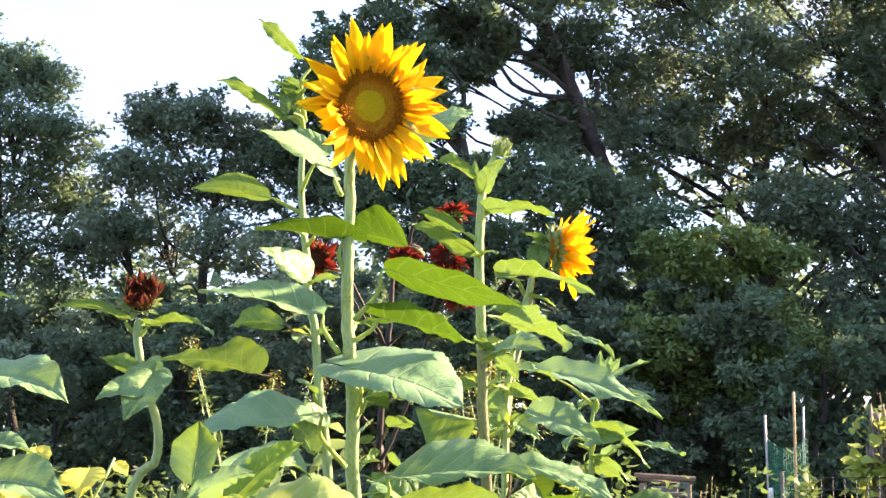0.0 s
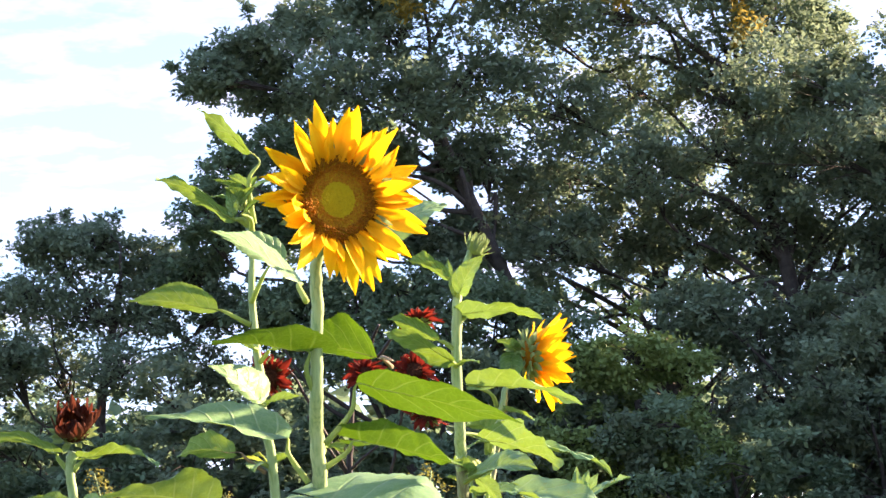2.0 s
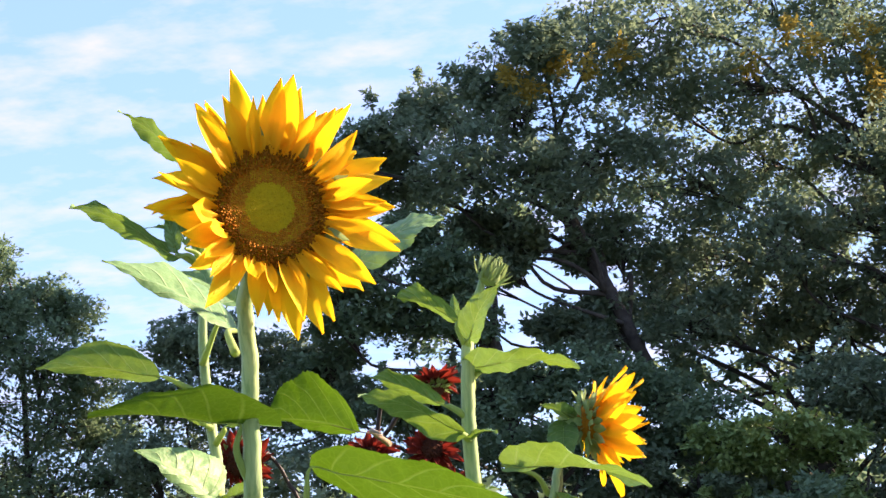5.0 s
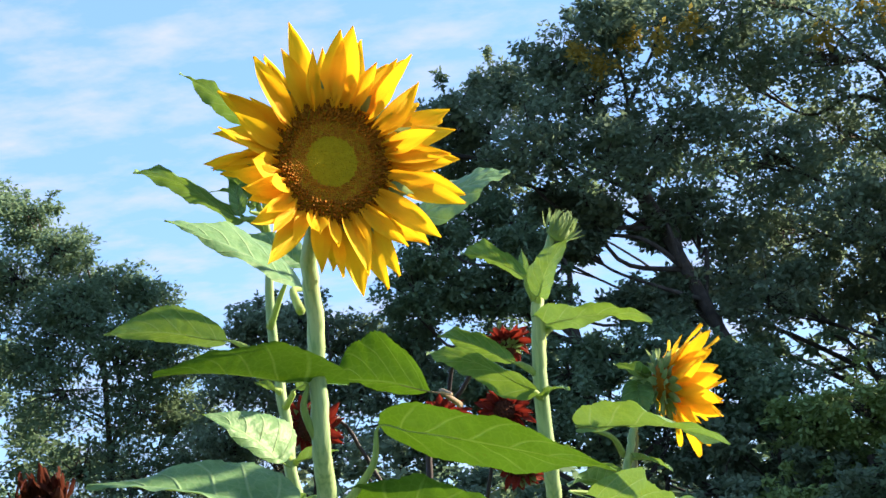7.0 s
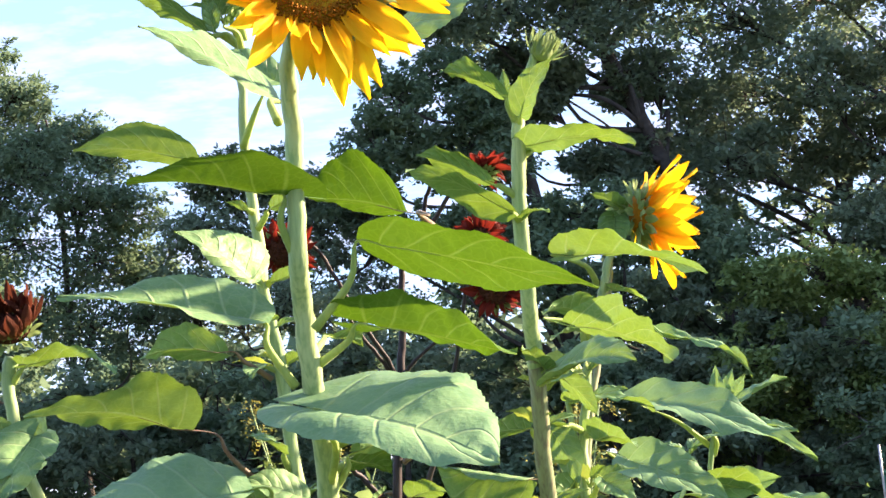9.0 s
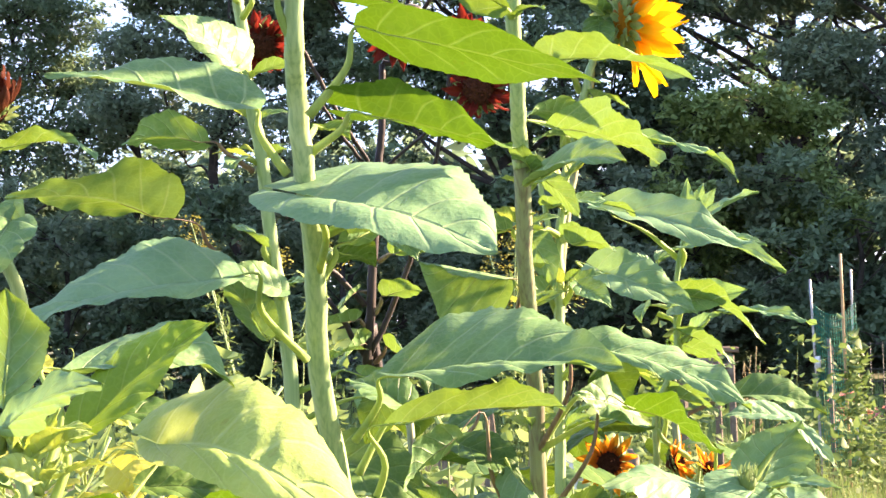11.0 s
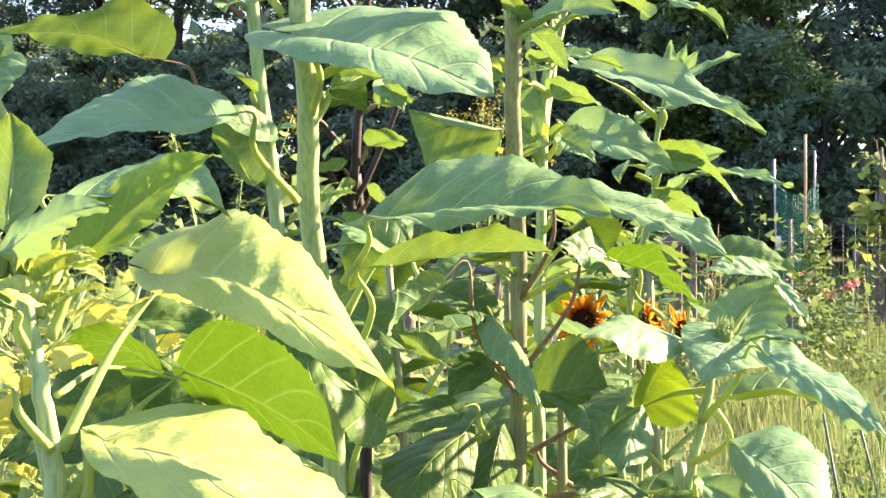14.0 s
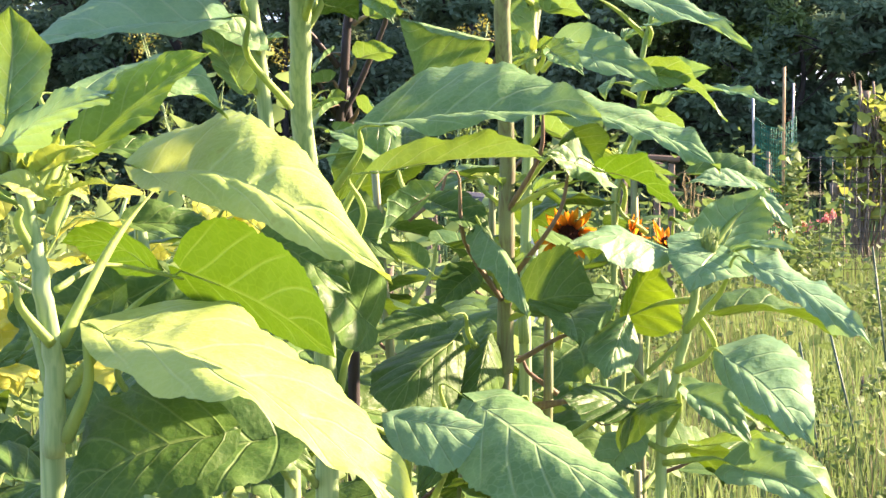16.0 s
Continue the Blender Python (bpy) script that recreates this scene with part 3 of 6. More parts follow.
def tree(name, x, y, height, spread, low, clumps, per, size, material, label, seed, trunk=0.25, lean=0.0, squash=1.0, puff=0.045):
    """A tapered trunk with forking limbs and a crown of leaf clumps at the ends of its boughs."""
    rng = np.random.default_rng(seed)
    ob = thing(name, (x, y, ground_height(x, y) - 0.05), label, "tree", "trees behind the garden")
    top = np.array([lean, 0, height * 0.86])
    spine = smooth_line([(0, 0, 0), (0.1 * spread * rng.normal(), 0, height * 0.3), (lean * 0.5 + 0.08 * spread * rng.normal(), 0.2, height * 0.6), top], 5)
    part("trunk", tube("trunk", spine, [trunk * 1.25, trunk, trunk * 0.7, trunk * 0.25], MAT_BARK, 10), ob)
    limbs, centres = [], []
    boughs = max(10, clumps // 9)
    for i in range(boughs):
        h = low + (0.95 - low) * (i + rng.uniform(0, 1)) / boughs
        root = spine[min(len(spine) - 1, int(h * 0.92 * (len(spine) - 1)))]
        w = i * 2.4 + rng.uniform(-0.4, 0.4)
        t = (h - low) / (1 - low)
        reach = spread * (0.55 + 0.45 * math.sin(math.pi * (0.18 + 0.72 * t))) * rng.uniform(0.7, 1.08)
        end = np.array([root[0] + reach * math.cos(w), reach * squash * math.sin(w), height * h + reach * rng.uniform(0.02, 0.28)])
        mid = 0.5 * (root + end) + np.array([0, 0, 0.12 * reach]) + rng.normal(0, 0.06 * reach, 3)
        limbs.append(tube_arrays(smooth_line([root, mid, end], 4), [trunk * 0.22, trunk * 0.10, 0.010], 5))
        line = smooth_line([root, mid, end], 10)
        for k in range(max(3, clumps // boughs)):
            s = rng.uniform(0.35, 1.0) ** 0.7
            c = line[int(s * (len(line) - 1))] + rng.normal(0, 0.16 * spread, 3) * (1, squash, 0.8)
            centres.append(c)
            limbs.append(tube_arrays([line[int(s * 0.8 * (len(line) - 1))], 0.5 * (line[int(s * (len(line) - 1))] + c), c], [0.016, 0.009, 0.004], 4))
    part("limb", mesh_data("limbs", *joined(limbs), MAT_BARK), ob)
    centres = np.array(centres)
    spreads = rng.uniform(0.55, 1.15, (len(centres), 1)) * np.array([[1, 1, 0.62]]) * puff * (spread + height * 0.25)
    v, f = leaf_cloud(centres, spreads, rng.uniform(0.6, 1.4, len(centres)) * per, size, seed + 1)
    v[:, 2] = np.maximum(v[:, 2], 0.05)
    tagged(part("crown", cloud_mesh("crown", v, f, material), ob), kind="stuff")
    return ob


OAK = "tall dark green oak with a broad ragged crown"
SHRUB = "dense dark green shrub at the foot of the wood"
def lobed_tree(name, lobes, base, trunk, clumps, per, size, material, label, seed, group="trees behind the garden", gold=()):
    """A trunk whose limbs reach into the lobes (x, y, z, radius) of its crown, each lobe set with small dense sprays of leaves."""
    rng = np.random.default_rng(seed)
    off = np.array((*base, ground_height(*base) - 0.05))
    ob = thing(name, off, label, "tree", group)
    lobes = np.array(lobes) - np.array((*off, 0.0))
    top = lobes[np.argmax(lobes[:, 2])][:3]
    heart = lobes[:, :3].mean(0)
    spine = smooth_line([(0, 0, 0), (0.4 * rng.normal(), 0.2 * rng.normal(), heart[2] * 0.3), (0.3 * rng.normal() + 0.4 * heart[0], 0, heart[2] * 0.62), heart * (0.8, 0.6, 1.0) + (0, 0, 0.3), heart * (0.85, 0.7, 1.0) + (0, 0, 0.12 * (top[2] - heart[2]))], 7)
    part("trunk", tube("trunk", spine, [trunk * 1.3, trunk, trunk * 0.75, trunk * 0.3], MAT_BARK, 10), ob)
    limbs, centres, spreads = [], [], []
    for x, y, z, r in lobes:
        c = np.array((x, y, z))
        near = spine[np.argmin(np.abs(spine[:, 2] - max(0.25 * z, z - rng.uniform(0.3, 0.9) * math.hypot(x - heart[0], y - heart[1]) - 0.8)))]
        near = near + rng.normal(0, 0.05, 3)
        knee = near + 0.35 * (c - near) + rng.normal(0, 0.28, 3) + (0, 0, 0.25)
        line = smooth_line([near, knee, near + 0.7 * (c - near) + rng.normal(0, 0.22, 3), c], 5)
        limbs.append(tube_arrays(line, [trunk * 0.38, trunk * 0.2, 0.02], 6))
        for k in range(clumps):
            d = rng.normal(0, 1, 3)
            d /= np.linalg.norm(d)
            p = c + d * r * (1.0, 1.0, 0.8) * rng.uniform(0.25, 1.05) ** 0.6
            centres.append(p)
            spreads.append(r * rng.uniform(0.13, 0.26) * np.array((1, 1, 0.55)))
            if k % 2 == 0:
                limbs.append(tube_arrays([line[-1 - k % 5], 0.5 * (c + p) + rng.normal(0, 0.08, 3), p], [0.022, 0.012, 0.005], 4))
        for k in range(3):
            d = rng.normal(0, 1, 3) + (0, 0, 0.7)
            d /= np.linalg.norm(d)
            for q in (1.0, 1.12, 1.22):
                centres.append(c + d * r * q)
                spreads.append(r * 0.06 * np.ones(3))
            limbs.append(tube_arrays([c, c + d * r * 0.8, c + d * r * 1.24], [0.015, 0.008, 0.003], 4))
    part("limb", mesh_data("limbs", *joined(limbs), MAT_BARK), ob)
    counts = [per * rng.uniform(0.6, 1.4) * (0.3 if s[2] == s[0] else 1.0) for s in spreads]
    v, f = leaf_cloud(centres, spreads, counts, size, seed + 1)
    v[:, 2] = np.maximum(v[:, 2], 0.05)
    tagged(part("crown", cloud_mesh("crown", v, f, material), ob), kind="stuff")
    if gold:
        g = np.array(gold) - np.array((*off, 0.0))
        cs = np.concatenate([q[:3] + rng.normal(0, 0.45, (9, 3)) * q[3] for q in g])
        v, f = leaf_cloud(cs, np.full((len(cs), 3), 0.07), np.full(len(cs), 16), size, seed + 2)
        tagged(part("sunlit_gold_leaves", cloud_mesh("sunlit_gold_leaves", v, f, MAT_TREE_SUN_GOLD), ob, "oak leaves coloured gold as if sunlit"), kind="stuff")
    return ob


lobed_tree("oak_tree", [(-3.1, 27.2, 10.8, 0.61), (-2.2, 27.7, 11.5, 0.72), (-1.2, 29.5, 12.5, 0.82), (-1.9, 28.8, 10.9, 0.86), (-0.7, 27.2, 10.7, 0.96), (0.6, 28.3, 11.9, 1.11), (-0.0, 28.4, 12.7, 0.79), (1.1, 27.4, 12.9, 0.72), (2.1, 29.3, 13.8, 1.09), (0.7, 27.3, 10.2, 0.97), (1.9, 28.2, 10.9, 1.10), (-0.5, 28.6, 9.8, 0.58), (0.0, 28.3, 8.9, 0.47), (1.5, 28.8, 9.2, 0.48), (2.3, 29.3, 9.6, 0.87), (2.8, 30.0, 8.4, 0.89), (-1.0, 27.8, 8.7, 0.47), (1.8, 29.0, 8.0, 0.54), (0.8, 28.4, 7.7, 0.44), (0.4, 28.3, 9.4, 0.42), (1.6, 28.3, 7.3, 0.40)],
           (3.6, 28.6), 0.16, 36, 84, 0.135, MAT_TREE_LEAF, OAK, 11, gold=[(0.3, 27.1, 12.3, 0.26), (0.7, 27.1, 12.0, 0.24), (1.3, 27.2, 12.5, 0.26), (1.8, 26.9, 12.4, 0.28), (2.5, 27.2, 12.7, 0.24)])
lobed_tree("oak_tree", [(3.5, 30.1, 12.6, 1.29), (5.0, 28.8, 12.3, 1.23), (3.4, 27.9, 13.5, 1.30), (5.7, 31.0, 14.9, 1.44), (6.9, 28.9, 12.7, 1.23), (3.7, 28.9, 10.5, 1.13), (5.5, 30.8, 11.2, 1.20), (7.0, 29.8, 11.3, 1.16), (8.4, 29.4, 12.2, 1.15), (7.6, 30.4, 14.8, 1.41), (8.3, 28.0, 13.3, 1.04), (9.5, 30.2, 12.4, 0.67), (8.3, 29.1, 10.5, 1.03), (9.3, 28.2, 10.6, 0.79), (10.6, 30.0, 10.3, 0.95), (4.1, 30.9, 9.4, 1.20), (5.3, 28.6, 9.0, 1.12), (7.0, 29.9, 9.6, 1.17), (8.2, 28.9, 8.8, 1.02), (10.0, 30.3, 9.1, 1.07), (11.1, 30.2, 9.4, 1.07), (3.4, 28.6, 7.5, 1.01), (4.9, 30.6, 7.9, 1.08), (6.2, 30.0, 8.0, 1.00), (7.6, 30.1, 7.8, 1.06), (9.2, 30.5, 7.5, 1.19), (10.3, 29.3, 7.4, 1.14), (11.9, 30.3, 8.4, 1.24), (12.1, 30.7, 10.4, 1.14)],
           (8.6, 29.6), 0.18, 36, 84, 0.135, MAT_TREE_LEAF, OAK, 12, gold=[(6.2, 27.9, 12.6, 0.42), (5.8, 27.7, 12.9, 0.31), (7.2, 27.8, 12.9, 0.37), (7.3, 28.0, 12.2, 0.35), (7.4, 27.9, 11.6, 0.31), (5.0, 27.8, 12.3, 0.21)])
lobed_tree("small_tree", [(6.7, 27.1, 5.5, 0.86), (7.9, 27.1, 5.4, 0.96), (8.9, 26.0, 5.3, 0.92), (7.0, 26.5, 4.1, 1.04), (8.5, 26.2, 3.9, 1.08), (9.8, 26.0, 4.8, 1.07), (5.7, 26.6, 5.9, 0.80), (9.8, 26.1, 3.4, 1.08)],
           (8.3, 26.6), 0.13, 40, 84, 0.125, MAT_TREE_LEAF, "dark green tree under the oaks", 29)
lobed_tree("oak_tree", [(-1.9, 37.1, 12.6, 0.85), (-0.1, 35.0, 12.0, 0.80), (1.8, 37.4, 12.6, 0.85), (3.6, 36.4, 12.2, 0.83), (5.4, 36.3, 12.1, 0.83), (7.4, 37.4, 12.4, 0.85), (9.2, 36.9, 12.1, 0.84), (11.1, 36.9, 12.1, 0.84), (12.2, 34.7, 11.4, 0.79), (14.3, 35.6, 11.6, 0.81), (-1.1, 34.8, 10.5, 0.80), (4.1, 35.1, 10.4, 0.80), (5.9, 35.1, 10.3, 0.80), (8.1, 37.1, 10.7, 0.85), (9.4, 34.9, 10.1, 0.80), (11.3, 35.4, 10.2, 0.81), (13.3, 36.0, 10.2, 0.82), (15.5, 37.0, 10.4, 0.85), (-2.0, 37.4, 9.7, 0.85), (3.4, 36.6, 9.3, 0.84), (5.0, 35.1, 8.9, 0.80), (7.0, 36.1, 9.0, 0.83), (8.9, 36.6, 9.0, 0.84), (10.2, 34.7, 8.6, 0.79), (12.5, 36.5, 8.9, 0.83), (14.0, 35.6, 8.6, 0.81), (-1.2, 36.3, 7.9, 0.83), (0.5, 36.5, 7.9, 0.83), (2.3, 36.5, 7.8, 0.83), (4.1, 36.1, 7.7, 0.82), (5.9, 36.2, 7.6, 0.83), (7.4, 35.1, 7.4, 0.80), (9.4, 36.0, 7.4, 0.82), (10.9, 34.9, 7.2, 0.80), (13.0, 35.9, 7.3, 0.82), (14.8, 36.1, 7.2, 0.82), (-2.1, 36.8, 6.6, 0.84), (-0.3, 35.7, 6.4, 0.82), (1.4, 34.6, 6.2, 0.79), (3.2, 36.1, 6.3, 0.82), (4.8, 35.1, 6.1, 0.80), (6.8, 36.7, 6.2, 0.84), (8.4, 35.7, 6.0, 0.82), (10.2, 35.6, 5.9, 0.81), (12.4, 37.2, 6.0, 0.85), (13.7, 35.7, 5.8, 0.82)],
           (7.5, 36.0), 0.2, 12, 50, 0.2, MAT_TREE_LEAF_BLUE, "dark trees standing behind the oaks", 14)
lobed_tree("small_tree", [(-14.0 + 1.35 * (i % 9) + 0.5 * math.sin(3.1 * i), 34.5 + 1.2 * math.sin(5.3 * i), 3.4 + 1.25 * (i // 9) + 0.35 * math.sin(2.3 * i), 0.9 + 0.12 * math.sin(7.1 * i)) for i in range(18)],
           (-8.5, 35.0), 0.14, 14, 60, 0.17, MAT_TREE_LEAF_BLUE, "low dark trees behind the edge of the wood", 15)
LESSER = "bushy dark green tree lower than the oaks"
lobed_tree("small_tree", [(-2.6, 26.2, 8.6, 0.64), (-1.8, 27.4, 9.4, 0.66), (-1.1, 26.6, 8.5, 0.60), (-2.3, 26.8, 7.9, 0.75), (-3.0, 26.2, 7.8, 0.64), (-1.5, 27.1, 7.8, 0.76), (-0.7, 26.5, 7.6, 0.59), (-3.5, 27.4, 7.1, 0.72), (-2.1, 26.1, 6.1, 0.63), (-1.3, 26.6, 6.3, 0.65), (-0.4, 26.3, 6.1, 0.74), (0.6, 26.7, 6.4, 0.75), (1.5, 25.9, 6.1, 0.73), (-0.1, 25.9, 5.1, 0.92), (-1.3, 27.0, 5.4, 0.96), (1.1, 27.0, 4.9, 0.96), (2.3, 26.6, 5.8, 0.85), (2.4, 27.3, 4.5, 0.97), (3.1, 25.9, 5.3, 0.78)],
           (0.9, 26.6), 0.15, 34, 84, 0.12, MAT_TREE_LEAF_BLUE, LESSER, 25)
lobed_tree("small_tree", [(-9.0, 27.8, 8.9, 0.67), (-8.3, 27.7, 8.5, 0.62), (-8.5, 26.6, 7.5, 0.79), (-7.9, 27.4, 7.3, 0.66), (-8.4, 27.2, 6.4, 0.86), (-7.8, 28.0, 6.3, 0.63), (-9.5, 26.5, 8.1, 0.89), (-9.8, 26.7, 6.8, 1.00), (-7.5, 27.5, 5.3, 0.82), (-8.6, 27.3, 5.1, 0.92), (-9.9, 27.9, 5.5, 0.94), (-10.5, 27.1, 10.2, 0.66), (-9.7, 26.8, 9.4, 0.65), (-11.9, 28.5, 10.9, 0.90), (-10.6, 26.9, 9.0, 0.80), (-9.5, 26.7, 8.4, 0.80), (-10.2, 27.0, 7.6, 0.91), (-11.5, 27.1, 9.1, 0.91)],
           (-8.2, 27.6), 0.07, 52, 56, 0.10, MAT_TREE_LEAF_BLUE, "airy small-leaved tree at the edge of the wood", 22)
lobed_tree("small_tree", [(-5.9, 26.3, 7.5, 0.61), (-5.3, 27.1, 7.7, 0.61), (-4.6, 28.0, 7.5, 0.63), (-6.2, 26.1, 6.5, 0.73), (-5.3, 26.8, 6.5, 0.85), (-4.3, 27.4, 6.4, 0.77), (-3.7, 27.9, 7.2, 0.52), (-6.1, 28.2, 5.5, 0.95), (-4.4, 26.1, 5.2, 0.88), (-3.0, 27.1, 6.3, 0.61), (-3.3, 27.9, 5.3, 0.83), (-6.5, 25.9, 5.5, 0.68)],
           (-4.4, 27.1), 0.10, 44, 64, 0.11, MAT_TREE_LEAF, LESSER, 21)
lobed_tree("small_tree", [(3.3, 24.7, 4.7, 0.56), (4.2, 24.1, 4.8, 0.68), (5.1, 25.0, 4.7, 0.56), (3.8, 25.2, 3.9, 0.76), (4.7, 24.7, 3.7, 0.79), (3.1, 23.9, 3.3, 0.63), (5.1, 24.0, 3.0, 0.63), (4.1, 24.5, 2.7, 0.83), (3.0, 25.1, 2.4, 0.75)],
           (5.4, 24.8), 0.10, 34, 84, 0.11, MAT_TREE_LEAF_LIGHT, "lighter green young tree before the oaks", 26)
tree("oak_tree", 12.5, 28.5, 12.5, 4.8, 0.2, 270, 300, 0.13, MAT_TREE_LEAF, OAK, 13, 0.22, puff=0.036)
tree("small_tree", -13.2, 28.0, 10.6, 3.2, 0.1, 140, 220, 0.16, MAT_TREE_LEAF_BLUE, LESSER, 23, 0.16)
tree("small_tree", 2.9, 25.6, 5.2, 2.0, 0.06, 120, 240, 0.13, MAT_TREE_LEAF, LESSER, 27, 0.1)
tree("small_tree", 9.3, 25.4, 6.4, 2.2, 0.06, 140, 240, 0.13, MAT_TREE_LEAF, LESSER, 28, 0.1)
for i in range(12):
    sx = -15 + 2.55 * i + random.uniform(-0.5, 0.5)
    tree("shrub", sx, random.uniform(23.4, 24.6), random.uniform(3.2, 4.6), 2.1, 0.03, 120, 200, 0.13, (MAT_TREE_LEAF_BLUE, MAT_TREE_LEAF)[i % 2], SHRUB, 40 + i, 0.06)
for i in range(9):
    sx = -17 + 4.3 * i + random.uniform(-0.5, 0.5)
    tree("shrub", sx, random.uniform(31.5, 33.0), random.uniform(4.2, 5.2), 2.8, 0.03, 60, 200, 0.2, MAT_TREE_LEAF_BLUE, SHRUB, 60 + i, 0.08)
wx = np.random.default_rng(5)
wc = np.stack([wx.uniform(-40, 55, 900), wx.uniform(37, 43, 900), wx.uniform(0.2, 5.8, 900)], 1)
tagged(new("far_wood", cloud_mesh("far_wood", *leaf_cloud(wc, np.full((900, 3), 0.6), np.full(900, 34), 0.75, 6), MAT_TREE_LEAF_BLUE)), "dark wood far behind the garden", "wood", kind="stuff")
# unseen oaks added on the sunny side to keep sun off the wood
for i, (tx, ty) in enumerate(((17.5, 30.0), (22.0, 28.5), (27.0, 27.5), (32.5, 26.5))):
    tree("oak_tree", tx, ty, 13.0 + i, 4.6, 0.06, 170, 100, 0.5, MAT_TREE_LEAF, OAK, 80 + i, 0.4)

# ---- sunflower plants ----

main_plant = thing("sunflower_plant", (-0.008, 0.220, 0.000), "tall green sunflower plant with one large yellow bloom", "sunflower", "sunflowers")
stem(main_plant, [(0.013, -0.050, 2.158), (0.001, -0.050, 2.116), (-0.012, -0.042, 2.076), (-0.012, -0.027, 2.031), (-0.016, -0.012, 1.972), (-0.018, -0.002, 1.913), (-0.021, 0.023, 1.880), (-0.020, 0.043, 1.821), (-0.017, 0.082, 1.742), (-0.021, 0.127, 1.629), (-0.006, 0.180, 1.461), (-0.008, 0.200, 1.265), (-0.008, 0.220, -0.010)], [0.0062, 0.0072, 0.0078, 0.0082, 0.0088, 0.0095, 0.0100, 0.0105, 0.0110, 0.0137], MAT_STEM)
leaf(main_plant, (-0.027, -0.017, 2.036), (-0.049, 0.030, 2.078), (-0.144, -0.030, 2.134), one=(-0.086, 0.062, 2.132), other=(-0.076, -0.008, 2.084), arch=0.04, wave=0.02)
leaf(main_plant, (0.037, -0.002, 2.133), (0.081, 0.100, 2.146), (0.165, 0.120, 2.189), one=(0.108, 0.136, 2.188), other=(0.122, 0.086, 2.142))
leaf(main_plant, (-0.019, -0.002, 1.913), (-0.041, -0.030, 1.971), (-0.139, -0.110, 1.977), one=(-0.051, -0.100, 1.993), other=(-0.096, 0.020, 1.997), arch=0.02, lobes=0.5, wave=0.012, material=MAT_LEAF_BACKLIT, full=0.5)
leaf(main_plant, (-0.010, 0.013, 1.855), (0.060, 0.000, 1.921), (0.242, -0.040, 1.870), one=(0.114, -0.042, 1.933), other=(0.116, 0.018, 1.887), arch=0.03, wave=0.016, r=0.0036, full=0.3, material=MAT_LEAF_BACKLIT)
leaf(main_plant, (-0.013, 0.042, 1.826), (0.046, 0.020, 1.853), (0.166, 0.030, 1.826), one=(0.072, -0.007, 1.880), other=(0.082, 0.053, 1.843), arch=0.03, lobes=0.34, material=MAT_LEAF_BACKLIT)
leaf(main_plant, (-0.035, 0.045, 1.808), (-0.084, 0.050, 1.873), (-0.236, 0.000, 1.904), one=(-0.109, 0.090, 1.918), other=(-0.122, -0.010, 1.876), arch=0.03, wave=0.02, full=0.3)
leaf(main_plant, (-0.016, 0.091, 1.718), (0.012, -0.010, 1.776), (0.150, -0.110, 1.732), one=(0.103, 0.070, 1.805), other=(0.016, -0.100, 1.747), arch=0.02, lobes=0.5, wave=0.022, full=0.95, material=MAT_LEAF_PALE_SKYLIT)
leaf(main_plant, (-0.031, 0.105, 1.642), (-0.095, 0.000, 1.713), (-0.244, -0.100, 1.683), one=(-0.158, 0.030, 1.748), other=(-0.144, -0.070, 1.698), arch=0.05, wave=0.024, material=MAT_LEAF_PALE_SKYLIT)
leaf(main_plant, (0.007, 0.149, 1.563), (0.059, 0.100, 1.623), (0.249, 0.000, 1.636), one=(0.146, 0.150, 1.678), other=(0.128, 0.020, 1.621), arch=0.02, lobes=0.14, full=0.8)
leaf(main_plant, (0.011, 0.170, 1.479), (0.060, 0.100, 1.580), (0.204, 0.050, 1.599), one=(0.120, 0.065, 1.617), other=(0.108, 0.115, 1.591), arch=0.05)
leaf(main_plant, (0.008, 0.155, 1.530), (0.051, 0.160, 1.595), (-0.006, 0.200, 1.619), width=0.7, face=30, lobes=0.2)
leaf(main_plant, (-0.017, 0.093, 1.709), (0.013, 0.120, 1.750), (0.084, 0.160, 1.773), width=0.5, face=-40)
leaf(main_plant, (0.005, 0.200, 1.352), (0.031, 0.160, 1.437), (-0.029, 0.100, 1.520), width=0.9, face=45, material=MAT_LEAF_DEEP_SHADE, lobes=0.2)
leaf(main_plant, (-0.022, 0.041, 1.831), (-0.009, 0.140, 1.858), (0.006, 0.200, 1.857), width=0.6, face=-30, lobes=0.2)

tall_plant = thing("sunflower_plant", (-0.063, 0.420, 0.000), "tall sunflower plant behind with clustered top leaves", "sunflower", "sunflowers")
stem(tall_plant, [(-0.125, 0.300, 2.229), (-0.122, 0.300, 2.152), (-0.123, 0.310, 2.078), (-0.116, 0.320, 1.986), (-0.112, 0.320, 1.930), (-0.102, 0.340, 1.846), (-0.095, 0.350, 1.749), (-0.090, 0.360, 1.700), (-0.084, 0.370, 1.619), (-0.076, 0.380, 1.462), (-0.063, 0.400, 1.214), (-0.063, 0.420, -0.010)], [0.0035, 0.0050, 0.0060, 0.0068, 0.0072, 0.0075, 0.0080, 0.0085, 0.0090, 0.0112], MAT_STEM)
leaf(tall_plant, (-0.123, 0.300, 2.203), (-0.158, 0.280, 2.219), (-0.254, 0.240, 2.269), one=(-0.195, 0.248, 2.252), other=(-0.198, 0.288, 2.232), fold=0.3)
leaf(tall_plant, (-0.122, 0.300, 2.209), (-0.138, 0.290, 2.256), (-0.172, 0.260, 2.270), width=0.5, face=-5)
leaf(tall_plant, (-0.120, 0.300, 2.199), (-0.147, 0.280, 2.223), (-0.155, 0.270, 2.260), width=0.5, face=50)
